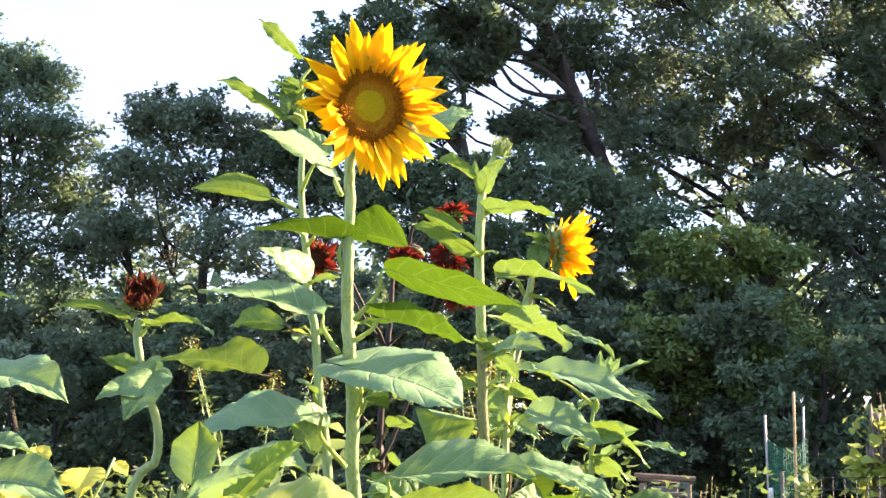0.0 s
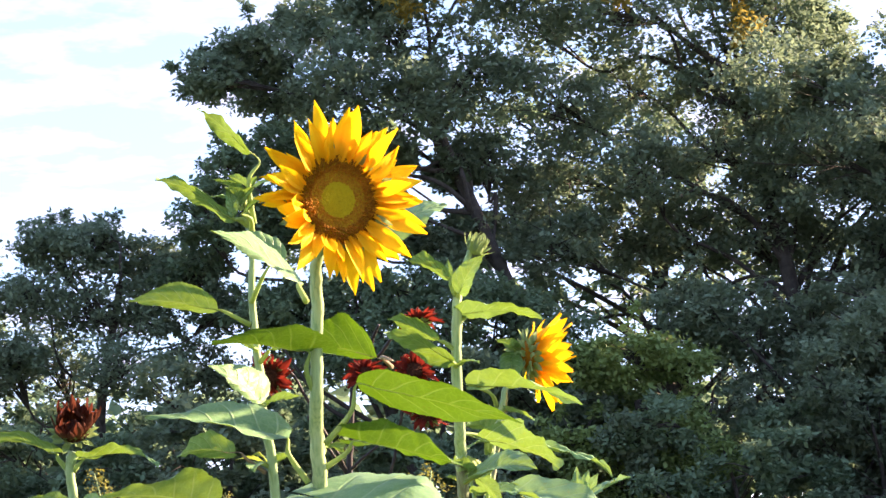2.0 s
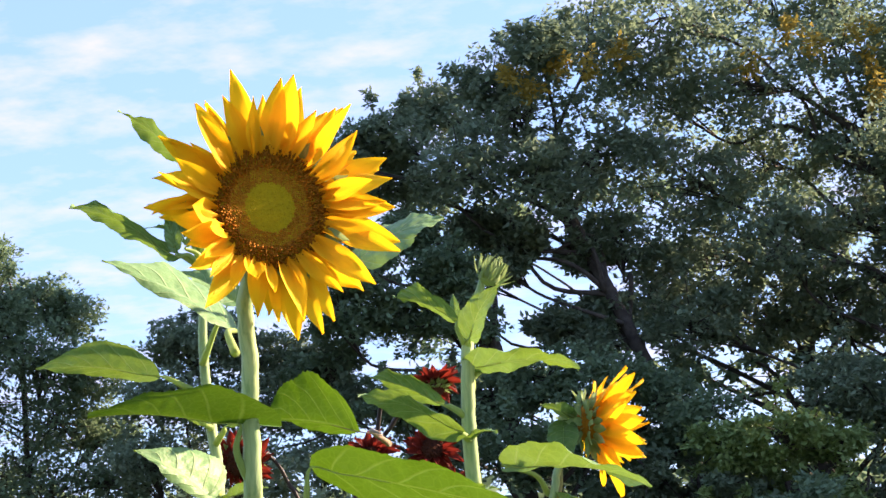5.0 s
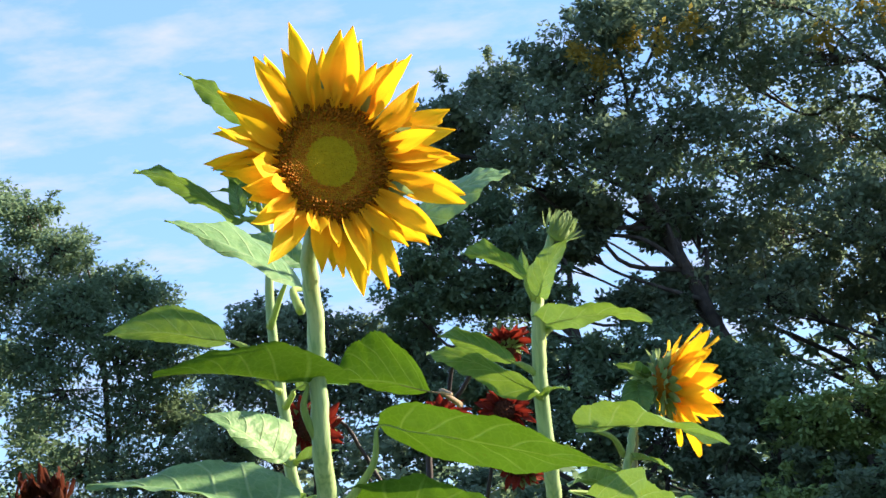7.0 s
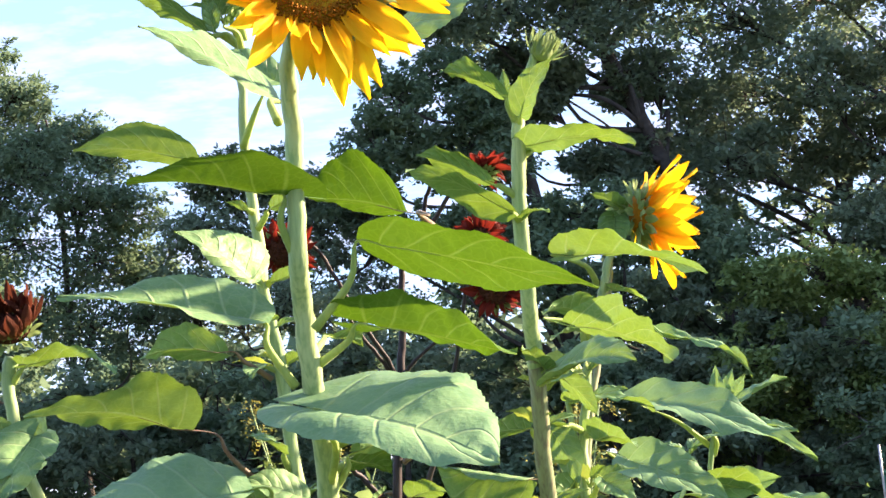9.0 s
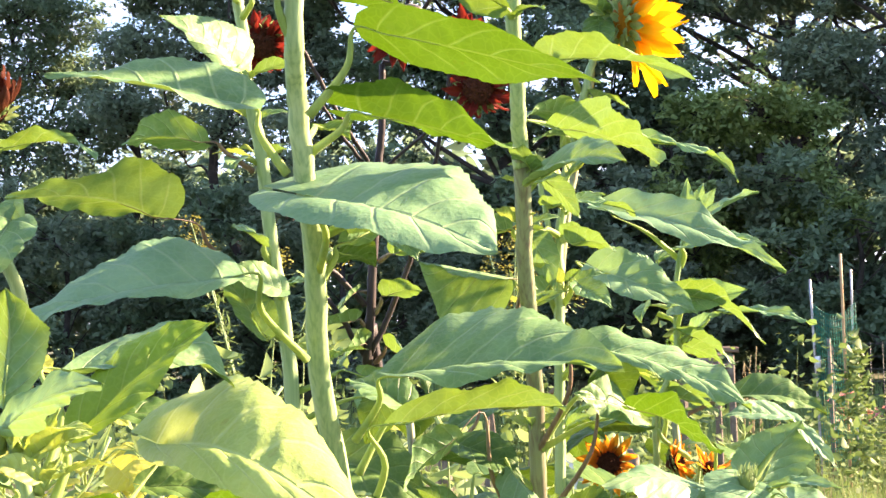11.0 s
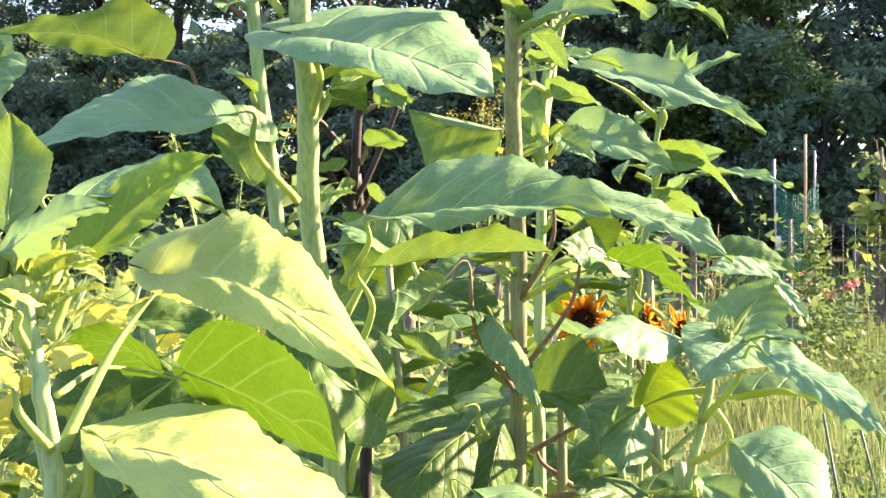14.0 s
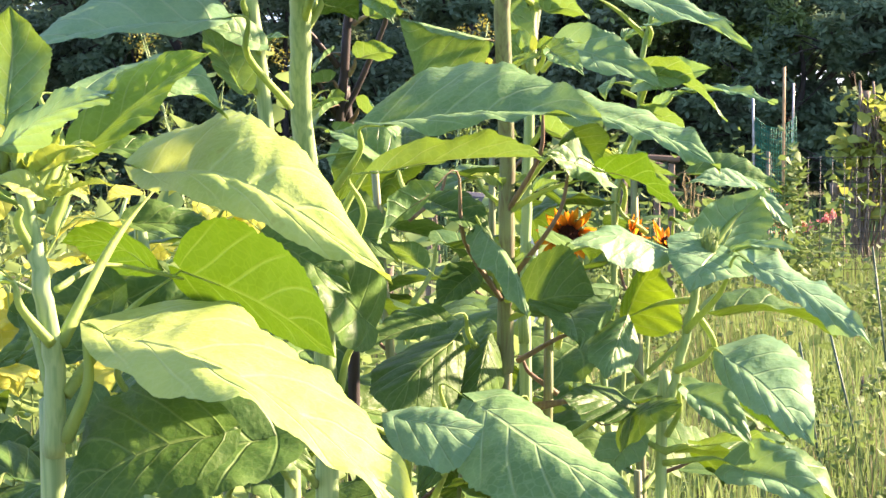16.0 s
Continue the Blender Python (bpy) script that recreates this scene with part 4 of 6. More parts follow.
leaf(tall_plant, (-0.117, 0.300, 2.208), (-0.126, 0.260, 2.316), (-0.186, 0.200, 2.364), one=(-0.140, 0.222, 2.340), other=(-0.154, 0.262, 2.327))
leaf(tall_plant, (-0.120, 0.300, 2.196), (-0.121, 0.260, 2.221), (-0.090, 0.240, 2.234), width=0.7, face=40, material=MAT_LEAF_DEEP_SHADE, lobes=0.2)
leaf(tall_plant, (-0.127, 0.310, 2.057), (-0.191, 0.300, 2.083), (-0.297, 0.250, 2.093), one=(-0.218, 0.255, 2.111), other=(-0.237, 0.315, 2.082), arch=0.02, wave=0.014, label="leaf with a sharp shadow across it")
leaf(tall_plant, (-0.124, 0.300, 2.089), (-0.082, 0.260, 2.151), (-0.139, 0.260, 2.189), width=0.6, face=45, lobes=0.2)
leaf(tall_plant, (-0.113, 0.320, 1.945), (-0.116, 0.260, 1.940), (-0.177, 0.200, 1.987), one=(-0.112, 0.282, 1.984), other=(-0.138, 0.222, 1.946), lobes=0.1)
leaf(tall_plant, (-0.114, 0.320, 1.941), (-0.117, 0.300, 1.950), (-0.151, 0.260, 1.971), width=0.5, face=-40)
leaf(tall_plant, (-0.110, 0.320, 1.940), (-0.094, 0.300, 1.941), (-0.050, 0.270, 1.944), width=0.42, face=-25)
leaf(tall_plant, (-0.119, 0.310, 2.019), (-0.126, 0.300, 2.021), (-0.141, 0.280, 2.028), width=0.5, face=-30)
leaf(tall_plant, (-0.114, 0.310, 2.001), (-0.089, 0.280, 2.018), (-0.055, 0.260, 2.029), width=0.5, face=-45)
leaf(tall_plant, (-0.113, 0.340, 1.840), (-0.163, 0.300, 1.869), (-0.232, 0.240, 1.866), one=(-0.183, 0.262, 1.895), other=(-0.204, 0.302, 1.861), petiole=MAT_PETIOLE_RED)
leaf(tall_plant, (-0.105, 0.360, 1.702), (-0.203, 0.250, 1.789), (-0.323, 0.150, 1.810), one=(-0.196, 0.180, 1.830), other=(-0.261, 0.250, 1.788), petiole=MAT_PETIOLE_RED, arch=0.03)
leaf(tall_plant, (-0.100, 0.350, 1.741), (-0.107, 0.320, 1.763), (-0.128, 0.280, 1.778), width=0.8, face=40, lobes=0.2)
leaf(tall_plant, (-0.089, 0.360, 1.699), (-0.089, 0.330, 1.712), (-0.144, 0.300, 1.733), width=0.75, face=45, lobes=0.2)
leaf(tall_plant, (-0.103, 0.340, 1.846), (-0.125, 0.330, 1.853), (-0.126, 0.300, 1.839), width=0.8, face=40, lobes=0.2)
leaf(tall_plant, (-0.089, 0.370, 1.656), (-0.110, 0.340, 1.669), (-0.145, 0.300, 1.731), width=0.6, face=-30, lobes=0.2)
leaf(tall_plant, (-0.073, 0.400, 1.409), (-0.110, 0.350, 1.471), (-0.181, 0.300, 1.500), width=0.7, face=35, material=MAT_LEAF_DEEP_SHADE, lobes=0.2)
leaf(tall_plant, (-0.070, 0.400, 1.357), (-0.030, 0.350, 1.414), (0.023, 0.300, 1.475), width=0.8, face=40, material=MAT_LEAF_DEEP_SHADE, lobes=0.2)

budding_plant = thing("sunflower_plant", (0.176, 0.440, 0.000), "sunflower plant with a closed spiky green bud", "sunflower", "sunflowers")
stem(budding_plant, [(0.175, 0.272, 1.841), (0.175, 0.310, 1.727), (0.181, 0.370, 1.610), (0.181, 0.390, 1.484), (0.180, 0.410, 1.354), (0.176, 0.420, 1.208), (0.176, 0.440, -0.010)], [0.0086, 0.0088, 0.0090, 0.0095, 0.0100, 0.0125], MAT_STEM_BROWN)
stem(budding_plant, [(0.200, 0.190, 2.135), (0.180, 0.200, 2.084), (0.176, 0.205, 2.039), (0.172, 0.215, 1.973), (0.173, 0.240, 1.890), (0.174, 0.270, 1.852), (0.175, 0.276, 1.827)], [0.0040, 0.0060, 0.0072, 0.0078, 0.0080, 0.0084, 0.0088], MAT_STEM)
leaf(budding_plant, (0.178, 0.200, 2.067), (0.181, 0.190, 2.073), (0.216, 0.160, 2.121), width=0.55, face=62, lobes=0.05)
leaf(budding_plant, (0.175, 0.200, 2.070), (0.162, 0.190, 2.097), (0.107, 0.150, 2.117), one=(0.141, 0.158, 2.123), other=(0.137, 0.198, 2.109), arch=0.08)
leaf(budding_plant, (0.176, 0.200, 2.073), (0.167, 0.200, 2.097), (0.166, 0.200, 2.125), width=0.4, face=60)
leaf(budding_plant, (0.174, 0.210, 2.009), (0.185, 0.200, 2.043), (0.290, 0.130, 2.023), one=(0.212, 0.159, 2.053), other=(0.217, 0.199, 2.036))
leaf(budding_plant, (0.179, 0.210, 2.034), (0.196, 0.220, 2.043), (0.206, 0.220, 2.062), width=0.6, face=50, lobes=0.2)
leaf(budding_plant, (0.173, 0.215, 1.968), (0.156, 0.180, 1.979), (0.071, 0.100, 2.013), one=(0.130, 0.126, 2.001), other=(0.115, 0.176, 1.982))
leaf(budding_plant, (0.173, 0.210, 1.992), (0.139, 0.200, 2.011), (0.076, 0.160, 2.036), one=(0.116, 0.168, 2.036), other=(0.109, 0.208, 2.017))
leaf(budding_plant, (0.172, 0.215, 1.973), (0.176, 0.200, 1.970), (0.202, 0.170, 1.972), width=0.5, face=10)
leaf(budding_plant, (0.080, 0.300, 1.984), (0.051, 0.200, 1.988), (-0.037, 0.190, 2.008), one=(0.015, 0.167, 2.042), other=(0.005, 0.227, 1.994), petiole=MAT_PETIOLE_RED, arch=0.02, wave=0.016, lobes=0.1, full=0.95, material=MAT_LEAF_BACKLIT)
leaf(budding_plant, (0.174, 0.280, 1.807), (0.195, 0.260, 1.813), (0.272, 0.150, 1.819), width=0.52, face=45)
leaf(budding_plant, (0.171, 0.280, 1.813), (0.184, 0.270, 1.823), (0.165, 0.200, 1.841), width=0.4, face=30)
leaf(budding_plant, (0.172, 0.390, 1.436), (0.155, 0.320, 1.508), (0.198, 0.200, 1.433), one=(0.185, 0.304, 1.466), other=(0.145, 0.284, 1.475))
leaf(budding_plant, (0.181, 0.390, 1.427), (0.198, 0.340, 1.424), (0.268, 0.280, 1.445), one=(0.234, 0.352, 1.489), other=(0.234, 0.302, 1.419), material=MAT_LEAF_DEEP_SHADE, full=0.95)
leaf(budding_plant, (0.183, 0.380, 1.529), (0.249, 0.300, 1.634), (0.380, 0.150, 1.583), one=(0.315, 0.305, 1.641), other=(0.288, 0.215, 1.610), petiole=MAT_PETIOLE_RED, arch=0.05)
leaf(budding_plant, (0.175, 0.390, 1.427), (0.091, 0.300, 1.546), (0.039, 0.260, 1.504), width=0.8, face=-40, petiole=MAT_PETIOLE_RED, lobes=0.2)
leaf(budding_plant, (0.176, 0.390, 1.484), (0.102, 0.360, 1.537), (0.168, 0.340, 1.495), width=0.7, face=30, material=MAT_LEAF_DEEP_SHADE, lobes=0.2)
leaf(budding_plant, (0.191, 0.390, 1.456), (0.282, 0.300, 1.572), (0.359, 0.200, 1.537), one=(0.312, 0.240, 1.584), other=(0.306, 0.300, 1.558), petiole=MAT_PETIOLE_RED, arch=0.03, material=MAT_LEAF_BACKLIT)
leaf(budding_plant, (0.186, 0.380, 1.529), (0.281, 0.360, 1.565), (0.221, 0.300, 1.593), width=0.75, face=50, lobes=0.2)
leaf(budding_plant, (0.186, 0.380, 1.535), (0.256, 0.360, 1.611), (0.277, 0.360, 1.571), width=1.3, face=70, material=MAT_LEAF_DEEP_SHADE, lobes=0.2)
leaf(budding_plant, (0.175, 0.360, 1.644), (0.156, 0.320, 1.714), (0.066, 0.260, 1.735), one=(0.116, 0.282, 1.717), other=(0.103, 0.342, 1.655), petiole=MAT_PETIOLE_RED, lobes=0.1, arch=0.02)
leaf(budding_plant, (0.176, 0.410, 1.333), (0.119, 0.360, 1.384), (0.051, 0.280, 1.323), one=(0.115, 0.316, 1.308), other=(0.036, 0.366, 1.352), material=MAT_LEAF_DEEP_SHADE, full=0.9)
leaf(budding_plant, (0.174, 0.410, 1.346), (0.105, 0.340, 1.408), (0.025, 0.280, 1.387), width=0.55, face=32, material=MAT_LEAF_DEEP_SHADE)
leaf(budding_plant, (0.171, 0.410, 1.369), (0.158, 0.380, 1.379), (0.138, 0.320, 1.303), one=(0.174, 0.382, 1.326), other=(0.114, 0.362, 1.330), material=MAT_LEAF_DEEP_SHADE, full=0.9)
leaf(budding_plant, (0.210, 0.420, 1.296), (0.311, 0.330, 1.314), (0.236, 0.260, 1.339), one=(0.278, 0.329, 1.339), other=(0.268, 0.279, 1.308), petiole=MAT_PETIOLE_RED, material=MAT_LEAF_DEEP_SHADE, full=0.9)
leaf(budding_plant, (0.210, 0.420, 1.302), (0.311, 0.330, 1.304), (0.361, 0.280, 1.329), one=(0.346, 0.335, 1.324), other=(0.306, 0.285, 1.280), petiole=MAT_PETIOLE_RED, material=MAT_LEAF_DEEP_SHADE, full=0.9)
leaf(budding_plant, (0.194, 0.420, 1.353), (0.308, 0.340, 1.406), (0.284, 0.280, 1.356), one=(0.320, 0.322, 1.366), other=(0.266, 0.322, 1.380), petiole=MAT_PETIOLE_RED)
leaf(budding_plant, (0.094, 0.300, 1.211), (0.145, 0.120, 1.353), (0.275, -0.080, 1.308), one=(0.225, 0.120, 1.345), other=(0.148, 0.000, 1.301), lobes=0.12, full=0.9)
leaf(budding_plant, (0.069, 0.300, 1.224), (0.068, 0.100, 1.347), (0.167, 0.060, 1.338), one=(0.114, 0.118, 1.354), other=(0.098, 0.038, 1.315), material=MAT_LEAF_PALE_SKYLIT, full=0.8)
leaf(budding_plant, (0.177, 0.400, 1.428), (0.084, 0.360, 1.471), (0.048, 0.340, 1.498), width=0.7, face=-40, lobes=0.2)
leaf(budding_plant, (0.177, 0.400, 1.454), (0.140, 0.380, 1.456), (0.102, 0.360, 1.421), width=0.9, face=40, material=MAT_LEAF_DEEP_SHADE, lobes=0.2)
leaf(budding_plant, (0.181, 0.400, 1.403), (0.297, 0.360, 1.438), (0.256, 0.330, 1.395), one=(0.248, 0.351, 1.436), other=(0.288, 0.351, 1.401), full=0.9)
leaf(budding_plant, (0.181, 0.360, 1.809), (0.199, 0.360, 1.821), (0.237, 0.340, 1.776), width=0.5, face=-40)

side_plant = thing("sunflower_plant", (0.208, 0.550, 0.000), "slender sunflower plant with a yellow bloom turned sideways", "sunflower", "sunflowers")
stem(side_plant, [(0.297, 0.560, 2.024), (0.266, 0.555, 1.973), (0.258, 0.550, 1.940), (0.236, 0.540, 1.868), (0.219, 0.530, 1.766), (0.216, 0.520, 1.706), (0.210, 0.520, 1.552), (0.206, 0.520, 1.363), (0.208, 0.530, 1.294), (0.208, 0.550, -0.010)], [0.0042, 0.0050, 0.0055, 0.0060, 0.0065, 0.0070, 0.0088], MAT_STEM)
stem(side_plant, [(0.271, 0.580, 2.010), (0.262, 0.580, 1.928), (0.244, 0.580, 1.856), (0.230, 0.560, 1.793), (0.217, 0.540, 1.713)], [0.0035, 0.0040, 0.0045, 0.0050], MAT_STEM_BROWN)
stem(side_plant, [(0.192, 0.520, 1.866), (0.204, 0.530, 1.793), (0.212, 0.530, 1.707)], [0.0030, 0.0035, 0.0040], MAT_STEM)
leaf(side_plant, (0.250, 0.560, 1.941), (0.222, 0.460, 1.964), (0.366, 0.350, 1.922), one=(0.246, 0.397, 1.979), other=(0.260, 0.437, 1.956))
leaf(side_plant, (0.273, 0.560, 2.007), (0.284, 0.550, 2.032), (0.249, 0.500, 2.045), width=0.45, face=-10)
leaf(side_plant, (0.272, 0.560, 1.993), (0.276, 0.540, 2.018), (0.279, 0.500, 1.966), width=0.6, face=50, material=MAT_LEAF_DEEP_SHADE, lobes=0.2)
leaf(side_plant, (0.256, 0.560, 1.934), (0.265, 0.540, 1.932), (0.306, 0.500, 1.911), width=0.5, face=-20)
leaf(side_plant, (0.234, 0.540, 1.868), (0.217, 0.360, 1.873), (0.315, 0.240, 1.823), one=(0.268, 0.284, 1.887), other=(0.260, 0.354, 1.857), label="leaf with a small hole near its tip")
leaf(side_plant, (0.243, 0.540, 1.884), (0.311, 0.340, 1.854), (0.388, 0.220, 1.804), width=0.14, face=10)
leaf(side_plant, (0.228, 0.540, 1.865), (0.227, 0.500, 1.901), (0.182, 0.420, 1.900), width=0.62, face=-35, lobes=0.2)
leaf(side_plant, (0.229, 0.540, 1.872), (0.232, 0.460, 1.876), (0.189, 0.400, 1.867), width=0.42, face=-30)
leaf(side_plant, (0.226, 0.530, 1.805), (0.211, 0.500, 1.798), (0.297, 0.380, 1.785), width=0.2, face=8)
leaf(side_plant, (0.202, 0.530, 1.767), (0.178, 0.500, 1.773), (0.210, 0.480, 1.701), width=0.5, face=-50)
leaf(side_plant, (0.221, 0.530, 1.759), (0.225, 0.500, 1.765), (0.255, 0.460, 1.760), width=0.7, face=-50, lobes=0.2)
leaf(side_plant, (0.219, 0.530, 1.766), (0.190, 0.480, 1.773), (0.160, 0.440, 1.776), width=0.5, face=20)
leaf(side_plant, (0.213, 0.530, 1.674), (0.198, 0.500, 1.702), (0.159, 0.460, 1.666), width=0.7, face=-45, lobes=0.2)
leaf(side_plant, (0.216, 0.530, 1.681), (0.240, 0.480, 1.706), (0.272, 0.440, 1.679), width=0.6, face=45, lobes=0.2)

young_plant = thing("sunflower_plant", (0.480, 0.970, 0.000), "pale young sunflower plant with a leafy unopened top", "sunflower", "sunflowers")
stem(young_plant, [(0.414, 0.850, 1.823), (0.401, 0.850, 1.778), (0.386, 0.860, 1.702), (0.384, 0.880, 1.610), (0.357, 0.920, 1.523), (0.355, 0.930, 1.392), (0.341, 0.950, 1.256), (0.480, 0.970, -0.010)], [0.0030, 0.0036, 0.0042, 0.0044, 0.0048, 0.0054, 0.0070], MAT_STEM)
leaf(young_plant, (0.407, 0.850, 1.792), (0.413, 0.840, 1.783), (0.494, 0.790, 1.828), width=0.52, face=20, material=MAT_LEAF_PALE_SKYLIT)
leaf(young_plant, (0.405, 0.850, 1.788), (0.405, 0.840, 1.791), (0.404, 0.820, 1.852), width=0.45, face=64, lobes=0.05, material=MAT_LEAF_PALE_SKYLIT)
leaf(young_plant, (0.410, 0.850, 1.807), (0.415, 0.850, 1.807), (0.428, 0.840, 1.847), width=0.5, face=62, material=MAT_LEAF_PALE_SKYLIT)
leaf(young_plant, (0.410, 0.850, 1.800), (0.426, 0.860, 1.803), (0.446, 0.850, 1.840), width=0.51, face=50, material=MAT_LEAF_PALE_SKYLIT)
leaf(young_plant, (0.395, 0.860, 1.740), (0.299, 0.810, 1.804), (0.506, 0.670, 1.722), width=0.29, face=34, material=MAT_LEAF_PALE_SKYLIT)
leaf(young_plant, (0.394, 0.860, 1.732), (0.404, 0.840, 1.758), (0.498, 0.770, 1.761), width=0.35, face=20, material=MAT_LEAF_PALE_SKYLIT)
leaf(young_plant, (0.256, 1.000, 1.702), (0.284, 0.850, 1.730), (0.403, 0.750, 1.672), width=0.49, face=50, material=MAT_LEAF_PALE_SKYLIT)
leaf(young_plant, (0.387, 0.870, 1.657), (0.389, 0.850, 1.679), (0.472, 0.790, 1.698), width=0.62, face=52, lobes=0.2, material=MAT_LEAF_PALE_SKYLIT)
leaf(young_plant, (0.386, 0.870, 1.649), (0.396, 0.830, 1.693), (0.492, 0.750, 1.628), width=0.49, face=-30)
leaf(young_plant, (0.387, 0.880, 1.625), (0.457, 0.850, 1.665), (0.560, 0.770, 1.651), width=0.23, face=20, material=MAT_LEAF_PALE_SKYLIT)
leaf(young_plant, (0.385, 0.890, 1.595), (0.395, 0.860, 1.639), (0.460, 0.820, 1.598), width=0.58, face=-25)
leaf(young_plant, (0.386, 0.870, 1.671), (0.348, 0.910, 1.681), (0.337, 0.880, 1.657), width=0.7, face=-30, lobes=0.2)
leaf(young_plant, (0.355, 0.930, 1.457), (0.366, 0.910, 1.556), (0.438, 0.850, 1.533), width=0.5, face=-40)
leaf(young_plant, (0.363, 0.900, 1.669), (0.409, 0.890, 1.636), (0.442, 0.850, 1.667), width=0.6, face=45, lobes=0.2, material=MAT_LEAF_PALE_SKYLIT)

low_plant = thing("sunflower_plant", (0.355, 0.410, 0.000), "stout young sunflower plant with a green bud among its leaves", "sunflower", "sunflowers")
stem(low_plant, [(0.392, 0.340, 1.487), (0.384, 0.345, 1.431), (0.372, 0.360, 1.367), (0.362, 0.370, 1.310), (0.355, 0.390, 1.233), (0.355, 0.410, -0.010)], [0.0045, 0.0050, 0.0054, 0.0060, 0.0078], MAT_STEM)
leaf(low_plant, (0.404, 0.350, 1.476), (0.419, 0.360, 1.490), (0.463, 0.370, 1.552), one=(0.390, 0.343, 1.526), other=(0.474, 0.383, 1.505), material=MAT_LEAF_PALE_SKYLIT)
leaf(low_plant, (0.388, 0.340, 1.474), (0.345, 0.330, 1.487), (0.240, 0.250, 1.505), one=(0.304, 0.336, 1.504), other=(0.307, 0.266, 1.470), material=MAT_LEAF_PALE_SKYLIT)
leaf(low_plant, (0.401, 0.340, 1.474), (0.405, 0.330, 1.484), (0.368, 0.270, 1.448), width=1.2, face=52, lobes=0.2, fold=0.1, material=MAT_LEAF_PALE_SKYLIT)
leaf(low_plant, (0.392, 0.340, 1.474), (0.428, 0.330, 1.485), (0.480, 0.260, 1.493), width=0.28, face=30, material=MAT_LEAF_PALE_SKYLIT)
leaf(low_plant, (0.395, 0.350, 1.473), (0.463, 0.380, 1.544), (0.501, 0.360, 1.495), width=0.3, face=30, material=MAT_LEAF_PALE_SKYLIT)
leaf(low_plant, (0.395, 0.360, 1.478), (0.460, 0.400, 1.548), (0.380, 0.380, 1.558), width=0.44, face=30, material=MAT_LEAF_PALE_SKYLIT)
leaf(low_plant, (0.376, 0.350, 1.396), (0.437, 0.260, 1.471), (0.517, 0.100, 1.415), one=(0.483, 0.252, 1.470), other=(0.455, 0.182, 1.442), material=MAT_LEAF_PALE_SKYLIT, full=0.8)
leaf(low_plant, (0.368, 0.360, 1.350), (0.408, 0.260, 1.375), (0.462, 0.100, 1.322), one=(0.481, 0.262, 1.379), other=(0.411, 0.172, 1.339), material=MAT_LEAF_PALE_SKYLIT, lobes=0.2)
leaf(low_plant, (0.383, 0.350, 1.430), (0.314, 0.380, 1.407), (0.345, 0.360, 1.470), one=(0.379, 0.394, 1.395), other=(0.316, 0.354, 1.449), material=MAT_LEAF_BACKLIT_BRIGHT)
leaf(low_plant, (0.381, 0.350, 1.424), (0.435, 0.360, 1.328), (0.490, 0.340, 1.276), one=(0.476, 0.354, 1.322), other=(0.442, 0.354, 1.303), material=MAT_LEAF_BACKLIT)
leaf(low_plant, (0.360, 0.380, 1.274), (0.382, 0.340, 1.326), (0.439, 0.280, 1.280), width=0.5, face=40, material=MAT_LEAF_PALE_SKYLIT)
leaf(low_plant, (0.357, 0.380, 1.242), (0.428, 0.300, 1.253), (0.502, 0.200, 1.233), width=0.6, face=45, lobes=0.2, material=MAT_LEAF_PALE_SKYLIT)
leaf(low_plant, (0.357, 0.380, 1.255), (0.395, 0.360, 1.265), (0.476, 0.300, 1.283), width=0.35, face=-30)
leaf(low_plant, (0.360, 0.380, 1.255), (0.324, 0.400, 1.264), (0.275, 0.360, 1.221), width=0.7, face=30, lobes=0.2, material=MAT_LEAF_PALE_SKYLIT)

shade_plant = thing("sunflower_plant", (-0.166, 0.120, 0.000), "leafy sunflower plant in the shade behind the near leaves", "sunflower", "sunflowers")
stem(shade_plant, [(-0.172, 0.100, 1.536), (-0.170, 0.100, 1.494), (-0.169, 0.100, 1.441), (-0.166, 0.100, 1.367), (-0.166, 0.120, -0.010)], [0.0060, 0.0070, 0.0080, 0.0100], MAT_STEM)

near_plant = thing("sunflower_plant", (-0.173, -0.220, 0.000), "sunflower plant close by with large drooping sunlit leaves", "sunflower", "sunflowers")
stem(near_plant, [(-0.186, -0.270, 1.602), (-0.176, -0.270, 1.550), (-0.169, -0.270, 1.502), (-0.165, -0.260, 1.445), (-0.169, -0.250, 1.389), (-0.173, -0.240, 1.307), (-0.173, -0.220, -0.010)], [0.0052, 0.0060, 0.0072, 0.0080, 0.0090, 0.0112], MAT_STEM)
leaf(near_plant, (-0.160, -0.265, 1.470), (-0.104, -0.160, 1.583), (0.079, -0.340, 1.527), one=(-0.044, -0.124, 1.630), other=(-0.040, -0.274, 1.563), arch=0.13, lobes=0.2, wave=0.014, material=MAT_LEAF_YOUNG_SUNLIT, r=0.0044, full=0.95)
leaf(near_plant, (-0.158, -0.260, 1.433), (-0.096, -0.130, 1.510), (0.036, -0.210, 1.454), one=(-0.032, -0.204, 1.549), other=(-0.062, -0.104, 1.465), arch=0.03, lobes=0.08, wave=0.012, material=MAT_LEAF_BACKLIT, r=0.0044, full=0.8)
leaf(near_plant, (-0.160, -0.255, 1.399), (-0.120, -0.280, 1.476), (0.097, -0.430, 1.397), one=(-0.013, -0.225, 1.476), other=(-0.043, -0.395, 1.454), arch=0.09, lobes=0.12, wave=0.03, material=MAT_LEAF_YOUNG_SUNLIT, r=0.0044, full=0.95)
